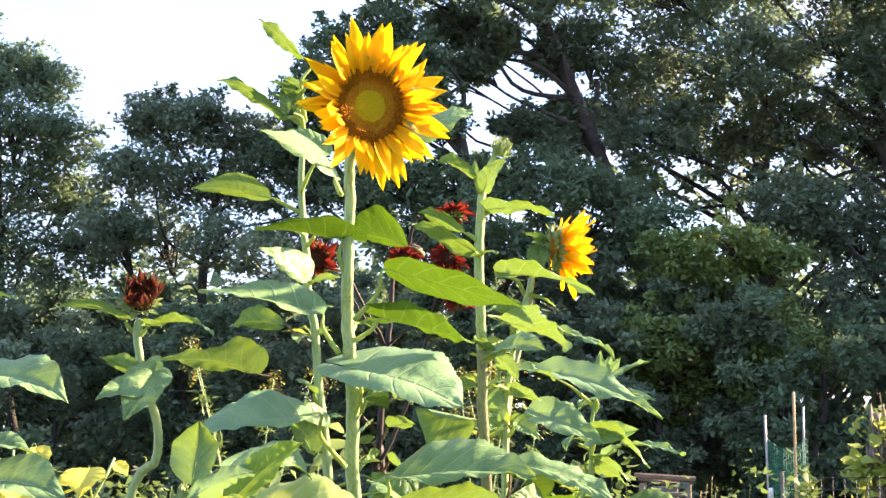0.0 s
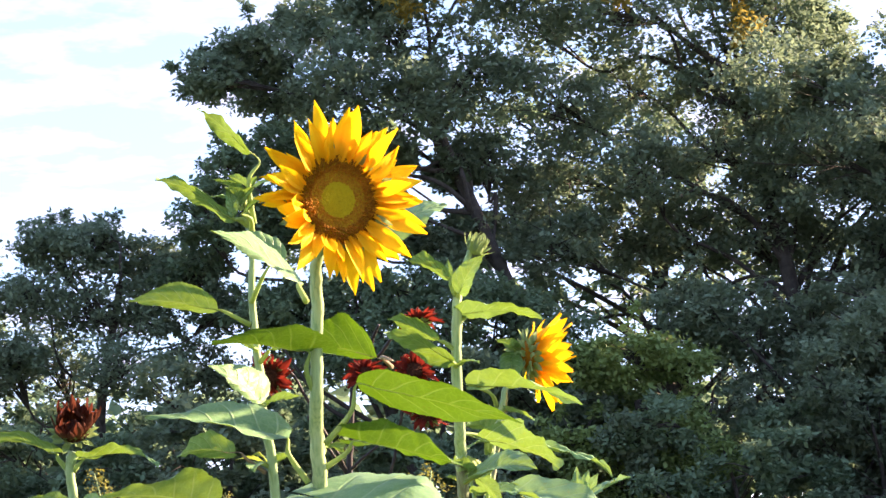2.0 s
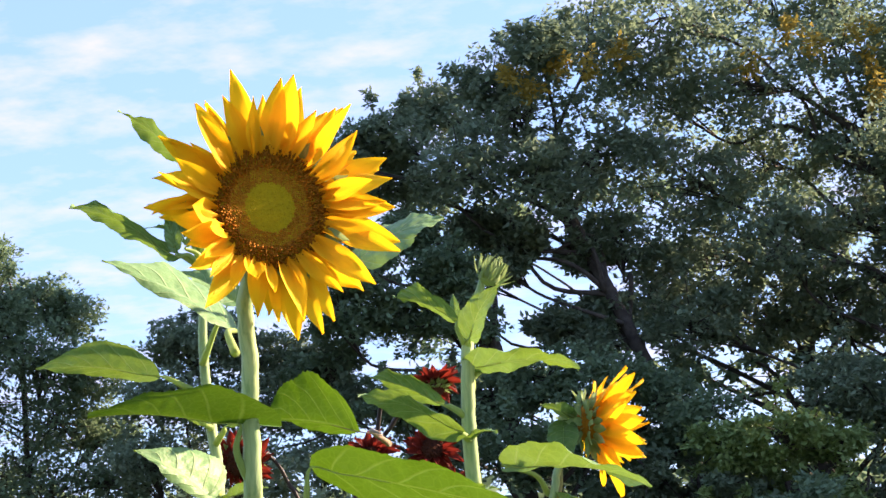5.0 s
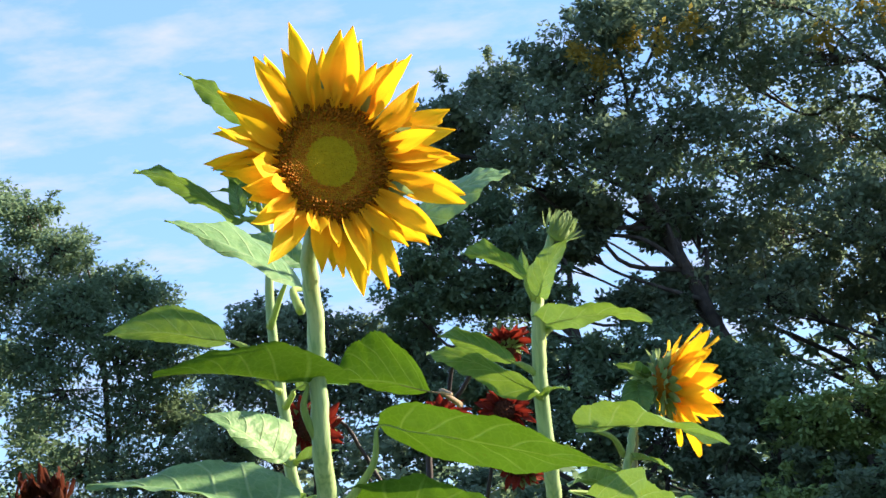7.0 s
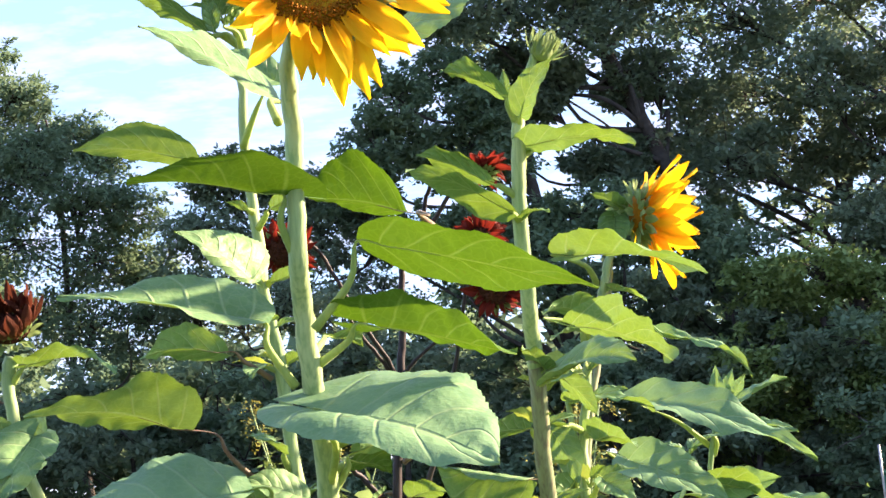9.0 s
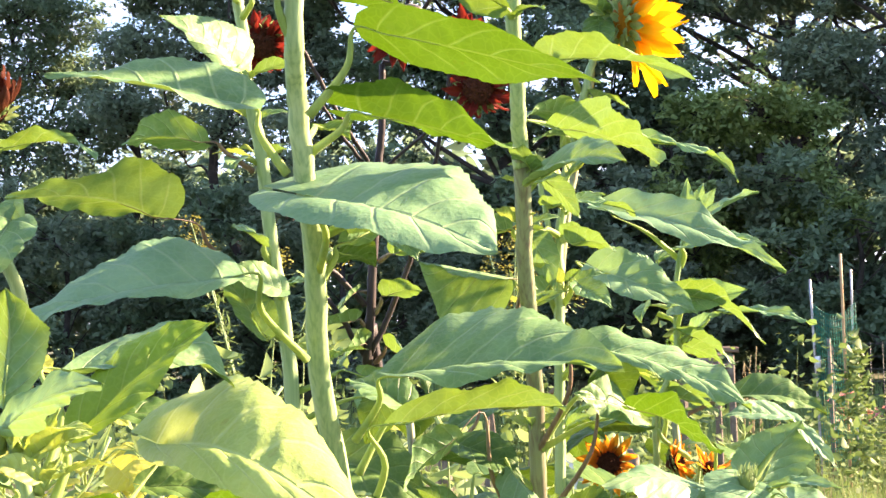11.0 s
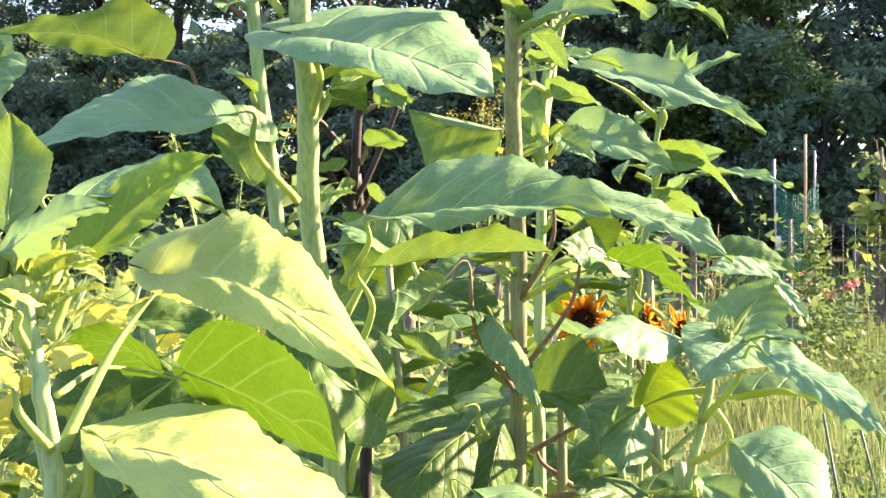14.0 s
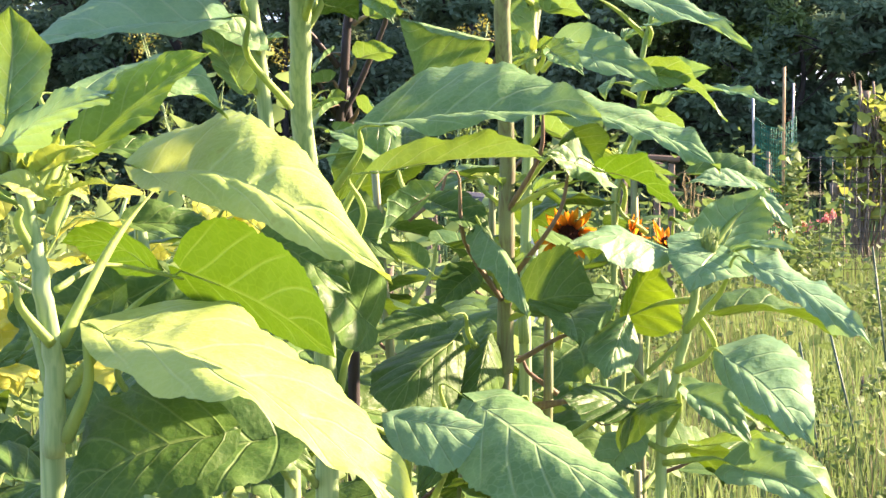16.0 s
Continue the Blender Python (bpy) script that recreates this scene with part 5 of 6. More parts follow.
leaf(near_plant, (-0.161, -0.250, 1.356), (-0.048, -0.260, 1.402), (-0.155, -0.300, 1.358), one=(-0.115, -0.212, 1.426), other=(-0.077, -0.302, 1.364), material=MAT_LEAF_DEEP_SHADE, full=0.95, lobes=0.14)
leaf(near_plant, (-0.164, -0.270, 1.550), (-0.141, -0.250, 1.610), (-0.060, -0.200, 1.683), one=(-0.127, -0.205, 1.660), other=(-0.094, -0.255, 1.629), material=MAT_LEAF_BACKLIT_BRIGHT, arch=0)
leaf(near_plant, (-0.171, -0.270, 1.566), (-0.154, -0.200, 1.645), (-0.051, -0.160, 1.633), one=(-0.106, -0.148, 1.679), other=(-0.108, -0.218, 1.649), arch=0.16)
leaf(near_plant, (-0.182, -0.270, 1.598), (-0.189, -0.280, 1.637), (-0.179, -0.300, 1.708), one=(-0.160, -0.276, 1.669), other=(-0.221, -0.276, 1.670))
leaf(near_plant, (-0.183, -0.270, 1.590), (-0.181, -0.300, 1.614), (-0.098, -0.380, 1.646), one=(-0.159, -0.294, 1.645), other=(-0.137, -0.344, 1.620), material=MAT_LEAF_PALE_SKYLIT)
leaf(near_plant, (-0.181, -0.270, 1.582), (-0.172, -0.280, 1.590), (-0.151, -0.280, 1.625), width=0.5, face=50, material=MAT_LEAF_YOUNG_SUNLIT)
leaf(near_plant, (-0.183, -0.270, 1.590), (-0.181, -0.290, 1.603), (-0.165, -0.300, 1.630), width=0.5, face=50, material=MAT_LEAF_YOUNG_SUNLIT)
leaf(near_plant, (-0.175, -0.270, 1.534), (-0.190, -0.300, 1.576), (-0.237, -0.340, 1.602), width=0.6, face=20, lobes=0.2)
leaf(near_plant, (-0.165, -0.270, 1.471), (-0.199, -0.300, 1.518), (-0.246, -0.360, 1.523), width=0.6, face=30, lobes=0.2)
leaf(near_plant, (-0.163, -0.260, 1.509), (-0.124, -0.120, 1.512), (-0.208, -0.050, 1.530), one=(-0.152, -0.129, 1.542), other=(-0.168, -0.069, 1.503), material=MAT_LEAF_BACKLIT, full=0.9, r=0.0022)
leaf(shade_plant, (-0.172, 0.100, 1.430), (-0.037, 0.020, 1.521), (0.032, 0.020, 1.476), width=0.8, face=45, material=MAT_LEAF_DEEP_SHADE, lobes=0.2)
leaf(shade_plant, (-0.172, 0.100, 1.430), (-0.161, 0.020, 1.538), (-0.075, 0.040, 1.520), width=0.5, face=35, material=MAT_LEAF_DEEP_SHADE)
leaf(shade_plant, (-0.172, 0.100, 1.425), (-0.160, -0.100, 1.486), (-0.239, -0.100, 1.434), width=0.8, face=45, material=MAT_LEAF_DEEP_SHADE, lobes=0.2)
leaf(shade_plant, (-0.172, 0.100, 1.425), (-0.162, -0.050, 1.482), (-0.077, -0.050, 1.433), width=0.8, face=45, material=MAT_LEAF_DEEP_SHADE, lobes=0.2)
leaf(shade_plant, (-0.169, 0.100, 1.349), (-0.205, 0.000, 1.428), (-0.280, 0.000, 1.419), width=0.7, face=40, material=MAT_LEAF_DEEP_SHADE, lobes=0.2)
leaf(shade_plant, (-0.169, 0.100, 1.578), (-0.174, -0.050, 1.605), (-0.113, -0.020, 1.603), width=0.6, face=30, material=MAT_LEAF_DEEP_SHADE, lobes=0.2)
leaf(near_plant, (-0.114, -0.100, 1.329), (-0.068, -0.020, 1.351), (-0.001, 0.000, 1.321), width=0.8, face=40, material=MAT_LEAF_DEEP_SHADE, lobes=0.2)

redbud_plant = thing("sunflower_plant", (-0.428, 0.380, 0.000), "sunflower plant with a half-open dark red bloom", "sunflower", "sunflowers")
stem(redbud_plant, [(-0.386, 0.300, 1.880), (-0.392, 0.300, 1.848), (-0.379, 0.300, 1.774), (-0.357, 0.310, 1.663), (-0.428, 0.360, 1.431), (-0.428, 0.380, -0.010)], [0.0085, 0.0068, 0.0068, 0.0075, 0.0080, 0.0100], MAT_STEM)
leaf(redbud_plant, (-0.397, 0.300, 1.857), (-0.419, 0.290, 1.880), (-0.522, 0.240, 1.896), width=0.36, face=-14, arch=0.12)
leaf(redbud_plant, (-0.387, 0.300, 1.853), (-0.367, 0.290, 1.870), (-0.254, 0.240, 1.856), width=0.3, face=-20, arch=0.1)
leaf(redbud_plant, (-0.384, 0.300, 1.783), (-0.394, 0.300, 1.791), (-0.445, 0.270, 1.817), width=0.6, face=-50, lobes=0.2)
leaf(redbud_plant, (-0.378, 0.300, 1.765), (-0.369, 0.280, 1.764), (-0.435, 0.200, 1.748), width=0.6, face=50, lobes=0.2)
leaf(redbud_plant, (-0.377, 0.300, 1.765), (-0.362, 0.280, 1.787), (-0.390, 0.200, 1.713), width=0.7, face=60, lobes=0.2)
leaf(redbud_plant, (-0.373, 0.300, 1.792), (-0.361, 0.300, 1.811), (-0.366, 0.270, 1.755), width=0.5, face=40)

leftmost_plant = thing("sunflower_plant", (-0.489, -0.180, 0.000), "sunflower plant with broad drooping leaves beside the path", "sunflower", "sunflowers")
stem(leftmost_plant, [(-0.512, -0.200, 1.849), (-0.501, -0.200, 1.729), (-0.489, -0.200, 1.595), (-0.489, -0.180, -0.010)], [0.0050, 0.0070, 0.0090, 0.0112], MAT_STEM)
leaf(leftmost_plant, (-0.503, -0.200, 1.743), (-0.480, -0.220, 1.765), (-0.346, -0.300, 1.732), width=0.6, face=30, lobes=0.2)
leaf(leftmost_plant, (-0.507, -0.200, 1.819), (-0.497, -0.200, 1.864), (-0.432, -0.240, 1.872), width=0.4, face=-20)
leaf(leftmost_plant, (-0.495, -0.200, 1.654), (-0.478, -0.220, 1.676), (-0.399, -0.260, 1.669), width=0.6, face=20, lobes=0.2)
leaf(leftmost_plant, (-0.494, -0.200, 1.625), (-0.457, -0.260, 1.633), (-0.333, -0.340, 1.611), width=0.6, face=40, lobes=0.2)
shoot(budding_plant, (0.175, 0.380, 1.547), .05, 20)
shoot(budding_plant, (0.182, 0.400, 1.455), .055, 32)
shoot(budding_plant, (0.177, 0.360, 1.677), .045, 22)
shoot(budding_plant, (0.177, 0.340, 1.806), .045, 19)
shoot(budding_plant, (0.173, 0.300, 1.762), .045, 82)
shoot(budding_plant, (0.167, 0.230, 1.907), .04, 77)
shoot(tall_plant, (-0.093, 0.370, 1.702), .05, 67)
shoot(tall_plant, (-0.107, 0.350, 1.847), .05, 37)
shoot(tall_plant, (-0.111, 0.330, 1.888), .045, 82)
shoot(side_plant, (0.221, 0.510, 1.701), .06, 82)
shoot(side_plant, (0.227, 0.510, 1.827), .06, 89)
shoot(side_plant, (0.213, 0.520, 1.535), .06, 65)
shoot(side_plant, (0.227, 0.520, 1.791), .05, 75)
shoot(main_plant, (-0.019, 0.160, 1.636), .04, 60)
shoot(tall_plant, (-0.136, 0.290, 2.227), .055, 81, MAT_LEAF, 5)
shoot(tall_plant, (-0.122, 0.290, 2.255), .045, 82, MAT_LEAF, 4)
shoot(near_plant, (-0.170, -0.280, 1.586), .06, 40, MAT_LEAF_YOUNG_SUNLIT)
shoot(near_plant, (-0.159, -0.290, 1.571), .045, 60, MAT_LEAF_YOUNG_SUNLIT)
shoot(young_plant, (0.362, 0.890, 1.735), .05, 48, MAT_LEAF_PALE_SKYLIT)
shoot(young_plant, (0.366, 0.920, 1.566), .05, 51)
leaf(young_plant, (0.367, 0.930, 1.493), (0.374, 0.910, 1.550), (0.446, 0.880, 1.547), width=0.6, face=-30)
leaf(young_plant, (0.368, 0.920, 1.583), (0.388, 0.910, 1.625), (0.453, 0.880, 1.593), width=0.6, face=-40)
leaf(main_plant, (-0.006, 0.075, 1.754), (0.027, 0.080, 1.763), (0.082, 0.050, 1.753), width=0.5, face=-40)
leaf(tall_plant, (-0.087, 0.380, 1.597), (-0.004, 0.360, 1.615), (0.058, 0.340, 1.596), width=0.5, face=-30)
leaf(tall_plant, (-0.081, 0.380, 1.565), (0.017, 0.400, 1.595), (-0.009, 0.400, 1.538), width=0.8, face=40, material=MAT_LEAF_DEEP_SHADE, lobes=0.2)
leaf(main_plant, (-0.019, 0.200, 1.260), (-0.040, -0.050, 1.357), (-0.203, -0.100, 1.334), width=0.62, face=46, arch=0.06, material=MAT_LEAF_DEEP_SHADE, lobes=0.2)
leaf(tall_plant, (-0.061, 0.380, 1.218), (-0.106, 0.100, 1.370), (-0.202, 0.050, 1.369), width=0.6, face=40, material=MAT_LEAF_DEEP_SHADE, lobes=0.2)
leaf(tall_plant, (-0.072, 0.380, 1.321), (-0.084, 0.100, 1.413), (-0.174, 0.050, 1.452), width=0.6, face=40, material=MAT_LEAF_DEEP_SHADE, lobes=0.2)
leaf(tall_plant, (-0.071, 0.380, 1.360), (-0.137, 0.050, 1.483), (-0.224, 0.000, 1.458), width=0.5, face=45, material=MAT_LEAF_DEEP_SHADE, lobes=0.2)
leaf(near_plant, (-0.179, -0.220, 1.426), (-0.231, -0.100, 1.471), (-0.171, -0.100, 1.461), width=0.7, face=45, material=MAT_LEAF_DEEP_SHADE, lobes=0.2)
leaf(main_plant, (-0.017, 0.095, 1.753), (0.012, 0.100, 1.764), (0.084, 0.120, 1.758), width=0.5, face=-40)
leaf(main_plant, (-0.012, 0.099, 1.732), (0.000, 0.160, 1.740), (0.028, 0.200, 1.728), width=0.9, face=-50, material=MAT_LEAF_DEEP_SHADE)
leaf(side_plant, (0.222, 0.500, 1.761), (0.231, 0.480, 1.754), (0.278, 0.420, 1.743), width=0.6, face=-45)
leaf(side_plant, (0.213, 0.520, 1.597), (0.232, 0.500, 1.617), (0.277, 0.440, 1.585), width=0.7, face=-40)
leaf(budding_plant, (0.176, 0.360, 1.749), (0.155, 0.340, 1.766), (0.107, 0.300, 1.758), width=0.6, face=-45)

# ---- blooms ----
def bloom(plant, place, normal, radius, petals, rings, discs, dome, spin, seed, label, bracts=((18, 35, 1.0, -0.004, 0.95), (14, 10, 1.1, -0.008, 0.8)), curl_to=None):
    head = part("flower_head", dome_mesh("flower_head", radius, dome, discs[0][5]), plant, label)
    head.matrix_basis = Matrix.Translation(-Vector(plant.location)) @ facing(place, normal, spin)
    for lo, hi, count, height, size, material, name in discs:
        tagged(part(name, mesh_data(name, *florets(radius, lo, hi, count, dome, height, size, seed), material, smooth=False), head), kind="stuff")
    set_petals(head, petals, rings, radius, seed, curl_to)
    bract_ring(head, radius, bracts, seed, min(0.03, radius * 0.8), min(0.013, radius * 0.42))
    return head


YELLOW = [petal_mesh("petal", 0.0745, (0.026, 0.023, 0.028, 0.024, 0.021, 0.027, 0.025)[i], 0.12 + 0.03 * i, (-0.12, 0.03, 0.10, -0.04, 0.16, -0.2, 0.0)[i], MAT_PETAL, 60 + i, (0.95, 0.9, 0.85, 0.95, 0.9, 0.9, 0.8)[i]) for i in range(7)]
YELLOW_SHORT = [petal_mesh("petal", 0.062, 0.023, 0.2, -0.04 * i, MAT_PETAL, 70 + i, 0.6) for i in range(3)]
BALL = [petal_mesh("petal", 0.036, 0.015, 0.3, 0.42 + 0.06 * i, MAT_PETAL_DUSK, 180 + i, 0.7) for i in range(3)]
RED = [petal_mesh("petal", 0.0265, 0.0125, 0.3, 0.06 * i - 0.3, MAT_PETAL_RED, 80 + i) for i in range(3)]
ORANGE = [petal_mesh("petal", 0.030, 0.012, 0.2, 0.05, MAT_PETAL_ORANGE, 90 + i) for i in range(3)]

main_dome = lambda q: 0.006 + 0.004 * math.cos(q * 3.0) - 0.004 * math.exp(-(q / 0.45) ** 2) + 0.003 * math.exp(-((q - 0.78) / 0.16) ** 2)  # noqa: E731
bloom(main_plant, (0.018, -0.072, 2.155), (0.42, -0.90, -0.06), 0.053, YELLOW, ((25, 2, 1.0, 0.0, 0.0), (24, 8, 0.98, 0.002, 0.5), (18, 10, 0.84, 0.003, 0.2)),
      ((0.0, 0.47, 700, 0.0014, 0.0014, MAT_FLORET_GREEN, "green_floret_ring"), (0.43, 0.72, 800, 0.0024, 0.0013, MAT_FLORET_ORANGE, "orange_floret_ring"),
       (0.68, 1.04, 950, 0.0055, 0.0013, MAT_FLORET_BROWN, "brown_floret_ring")), main_dome, 20, 5, "large yellow bloom with a green and brown disc", curl_to=(-0.8, 0.0, -0.35))
flat_dome = lambda q: 0.008 * (1 - q * q)  # noqa: E731
bloom(side_plant, (0.309, 0.56, 2.024), (0.95, 0.3, 0.02), 0.025, YELLOW_SHORT, ((17, 44, 1.12, 0.0, 0.0), (15, 54, 1.05, 0.002, 0.5), (9, 38, 1.0, 0.001, 0.3)),
      ((0.0, 1.0, 160, 0.006, 0.0016, MAT_FLORET_BROWN, "brown_floret_ring"),), flat_dome, 0, 6, "yellow bloom turned away, showing green bracts",
      ((18, 30, 1.1, -0.004, 0.98), (15, 0, 1.2, -0.010, 0.85), (12, -35, 1.2, -0.016, 0.65), (8, -60, 1.0, -0.02, 0.4)))
bloom(redbud_plant, (-0.384, 0.285, 1.911), (0.16, -0.72, 0.66), 0.021, BALL, ((15, 42, 0.95, 0.0, 0.0), (14, 56, 0.88, 0.002, 0.5), (12, 72, 0.74, 0.003, 0.2)),
      ((0.0, 1.0, 260, 0.005, 0.0022, MAT_FLORET_DARK, "dark_floret_ring"),), flat_dome, 0, 7, "half-open dark red bloom curled into a ball",
      ((14, 74, 1.1, -0.002, 1.02), (12, 40, 1.1, -0.007, 0.98), (10, 5, 1.1, -0.012, 0.85)))


def bud(plant, place, normal, radius, label, count=26, seed=1, slim=0.62):
    """A closed bud wrapped in pointed bracts."""
    rng = np.random.default_rng(seed)
    egg = lambda q: radius * 1.1 * math.sqrt(max(0.0, 1 - q * q))  # noqa: E731
    head = part("flower_bud", dome_mesh("flower_bud", radius, egg, MAT_BRACT, radius * 0.6), plant, label)
    head.matrix_basis = Matrix.Translation(-Vector(plant.location)) @ facing(place, normal)
    meshes = [petal_mesh("bract", radius * 1.7, radius * slim, 0.3, 0.22, MAT_BRACT, 200 + i, 1.0) for i in range(3)]
    for i in range(count):
        ob = part("bract", meshes[i % 3], head)
        row = i % 3
        w = i * 2.39996
        ob.matrix_basis = Matrix.Rotation(w, 4, "Z") @ Matrix.Translation((radius * (1.0, 0.92, 0.72)[row], 0, radius * (-0.3, 0.05, 0.45)[row])) @ Matrix.Rotation(-radians((58, 78, 100)[row] + rng.normal(0, 12)), 4, "Y")
    return head


bud(budding_plant, (0.206, 0.190, 2.136), (0.55, -0.2, 0.8), 0.0115, "closed spiky green bud", 54, 3, 0.36)
bud(low_plant, (0.398, 0.330, 1.493), (0.1, -0.5, 0.85), 0.0095, "pale green bud with thin bracts", 36, 4, 0.2)
bud(near_plant, (-0.205, -0.27, 1.602), (0.2, -0.1, 1.0), 0.014, "yellow-green leaf bud", 20, 6)

# the branching plant with crimson blooms
red_plant = thing("sunflower_plant", (-0.01, 0.56, 0.0), "branching sunflower plant with purple stems and crimson blooms", "sunflower", "sunflowers")
stem(red_plant, [(0.015, 0.540, 1.982), (0.011, 0.540, 1.900), (0.005, 0.540, 1.846), (-0.004, 0.540, 1.753), (-0.011, 0.540, 1.673), (-0.016, 0.540, 1.621), (-0.008, 0.550, 1.656), (-0.003, 0.560, 1.360), (-0.010, 0.560, -0.010)], [0.004, 0.005, 0.0055, 0.006, 0.0065, 0.007, 0.009], MAT_STEM_RED, 8)
stem(red_plant, [(0.004, 0.540, 1.846), (-0.032, 0.500, 1.912), (-0.075, 0.470, 1.997), (-0.091, 0.450, 2.005)], [0.0032, 0.0026, 0.002], MAT_STEM_RED, 8)
stem(red_plant, [(0.002, 0.540, 1.843), (-0.029, 0.520, 1.887), (-0.057, 0.500, 1.934)], [0.003, 0.0024, 0.0018], MAT_STEM_RED, 8)
stem(red_plant, [(0.005, 0.540, 1.845), (0.025, 0.530, 1.864), (0.067, 0.500, 1.892)], [0.003, 0.0024, 0.0018], MAT_STEM_RED, 8)
stem(red_plant, [(0.015, 0.540, 1.982), (0.032, 0.540, 1.989), (0.051, 0.520, 2.053), (0.062, 0.500, 2.076)], [0.004, 0.003, 0.0024], MAT_STEM_RED, 8)
stem(red_plant, [(-0.016, 0.540, 1.694), (-0.044, 0.520, 1.728), (-0.067, 0.500, 1.749)], [0.0045, 0.0035, 0.003], MAT_STEM_RED, 8)
stem(red_plant, [(-0.012, 0.540, 1.634), (0.018, 0.540, 1.692), (0.044, 0.530, 1.757), (0.069, 0.500, 1.826), (0.095, 0.470, 1.940), (0.104, 0.460, 1.973)], [0.004, 0.0036, 0.003, 0.0024, 0.002], MAT_STEM_RED, 8)
stem(red_plant, [(-0.056, 0.500, 1.703), (-0.019, 0.540, 1.634)], [0.003, 0.004], MAT_STEM_RED, 8)
stem(red_plant, [(0.057, 0.500, 2.022), (0.099, 0.470, 2.067), (0.124, 0.450, 2.071)], [0.003, 0.0024, 0.002], MAT_STEM_RED, 8)
leaf(red_plant, (-0.004, 0.540, 1.683), (0.012, 0.520, 1.703), (0.057, 0.480, 1.708), 0.7, -40, petiole=MAT_PETIOLE_RED)
leaf(red_plant, (-0.009, 0.550, 1.636), (-0.016, 0.530, 1.648), (-0.043, 0.480, 1.623), 0.8, -45, petiole=MAT_PETIOLE_RED)
leaf(red_plant, (0.003, 0.540, 1.745), (0.025, 0.520, 1.753), (0.070, 0.470, 1.757), 0.6, -45, petiole=MAT_PETIOLE_RED)
leaf(red_plant, (-0.007, 0.550, 1.624), (0.015, 0.520, 1.639), (0.055, 0.460, 1.608), 0.8, -40, petiole=MAT_PETIOLE_RED)
leaf(red_plant, (-0.011, 0.550, 1.663), (-0.027, 0.520, 1.675), (-0.066, 0.460, 1.665), 0.6, -40, petiole=MAT_PETIOLE_RED)
leaf(red_plant, (0.010, 0.540, 1.786), (0.030, 0.520, 1.777), (0.053, 0.480, 1.742), 0.7, 40, petiole=MAT_PETIOLE_RED)
leaf(red_plant, (-0.016, 0.550, 1.610), (0.011, 0.500, 1.591), (-0.012, 0.440, 1.549), 0.8, 45, petiole=MAT_PETIOLE_RED)
leaf(red_plant, (-0.008, 0.550, 1.705), (-0.024, 0.530, 1.710), (-0.044, 0.500, 1.685), 0.7, -30, petiole=MAT_PETIOLE_RED)
bloom(red_plant, (-0.113, 0.450, 1.996), (-0.2, -0.6, -0.4), 0.0175, RED, ((14, -34, 1.0, 0.0, 0.0), (13, -6, 0.9, 0.002, 0.5), (9, 29, 0.7, 0.004, 0.2)), ((0.0, 1.02, 260, 0.005, 0.0024, MAT_FLORET_DARK, "dark_floret_ring"),), flat_dome, 0, 31, "crimson bloom with curled petals")
bloom(red_plant, (0.132, 0.430, 1.932), (-0.25, -0.85, -0.25), 0.018, RED, ((14, -36, 1.0, 0.0, 0.0), (13, -8, 0.9, 0.002, 0.5), (9, 27, 0.7, 0.004, 0.2)), ((0.0, 1.02, 260, 0.005, 0.0024, MAT_FLORET_DARK, "dark_floret_ring"),), flat_dome, 0, 32, "crimson bloom with a dark disc")
bloom(red_plant, (0.127, 0.450, 2.071), (0, 0.2, 1), 0.012, RED, ((14, -4, 1.0, 0.0, 0.0), (13, 24, 0.9, 0.002, 0.5), (9, 59, 0.7, 0.004, 0.2)), ((0.0, 1.02, 260, 0.005, 0.0024, MAT_FLORET_DARK, "dark_floret_ring"),), flat_dome, 0, 33, "upright crimson bloom")
bloom(red_plant, (0.115, 0.470, 1.995), (0.1, -0.8, 0.2), 0.014, RED, ((14, -9, 1.0, 0.0, 0.0), (13, 19, 0.9, 0.002, 0.5), (9, 54, 0.7, 0.004, 0.2)), ((0.0, 1.02, 260, 0.005, 0.0024, MAT_FLORET_DARK, "dark_floret_ring"),), flat_dome, 0, 34, "dull crimson bloom")
bloom(red_plant, (0.037, 0.500, 1.998), (0, -0.7, 0.4), 0.0105, RED, ((14, 6, 1.0, 0.0, 0.0), (13, 34, 0.9, 0.002, 0.5), (9, 69, 0.7, 0.004, 0.2)), ((0.0, 1.02, 260, 0.005, 0.0024, MAT_FLORET_DARK, "dark_floret_ring"),), flat_dome, 0, 35, "small half-open crimson bloom")

yonder_plant = thing("sunflower_plant", (0.340, 0.950, 0.000), "low sunflower plant with small orange and brown blooms", "sunflower", "sunflowers")
stem(yonder_plant, [(0.287, 0.910, 1.458), (0.295, 0.940, 1.350), (0.340, 0.950, -0.010)], [0.0025, 0.003, 0.004], MAT_STEM, 8)
stem(yonder_plant, [(0.384, 0.910, 1.459), (0.374, 0.940, 1.351), (0.340, 0.950, -0.010)], [0.0025, 0.003, 0.004], MAT_STEM, 8)
stem(yonder_plant, [(0.426, 0.910, 1.447), (0.408, 0.940, 1.339), (0.340, 0.950, -0.010)], [0.0025, 0.003, 0.004], MAT_STEM, 8)
stem(yonder_plant, [(0.305, 0.910, 1.471), (0.310, 0.940, 1.363), (0.340, 0.950, -0.010)], [0.0025, 0.003, 0.004], MAT_STEM, 8)
bloom(yonder_plant, (0.286, 0.900, 1.461), (-0.1, -0.9, 0.2), 0.017, ORANGE, ((15, 8, 1.0, 0.0, 0.0), (12, 20, 0.8, 0.002, 0.5)), ((0.0, 1.0, 120, 0.005, 0.0014, MAT_FLORET_DARK, "dark_floret_ring"),), flat_dome, 0, 41, "orange bloom with a dark brown disc")
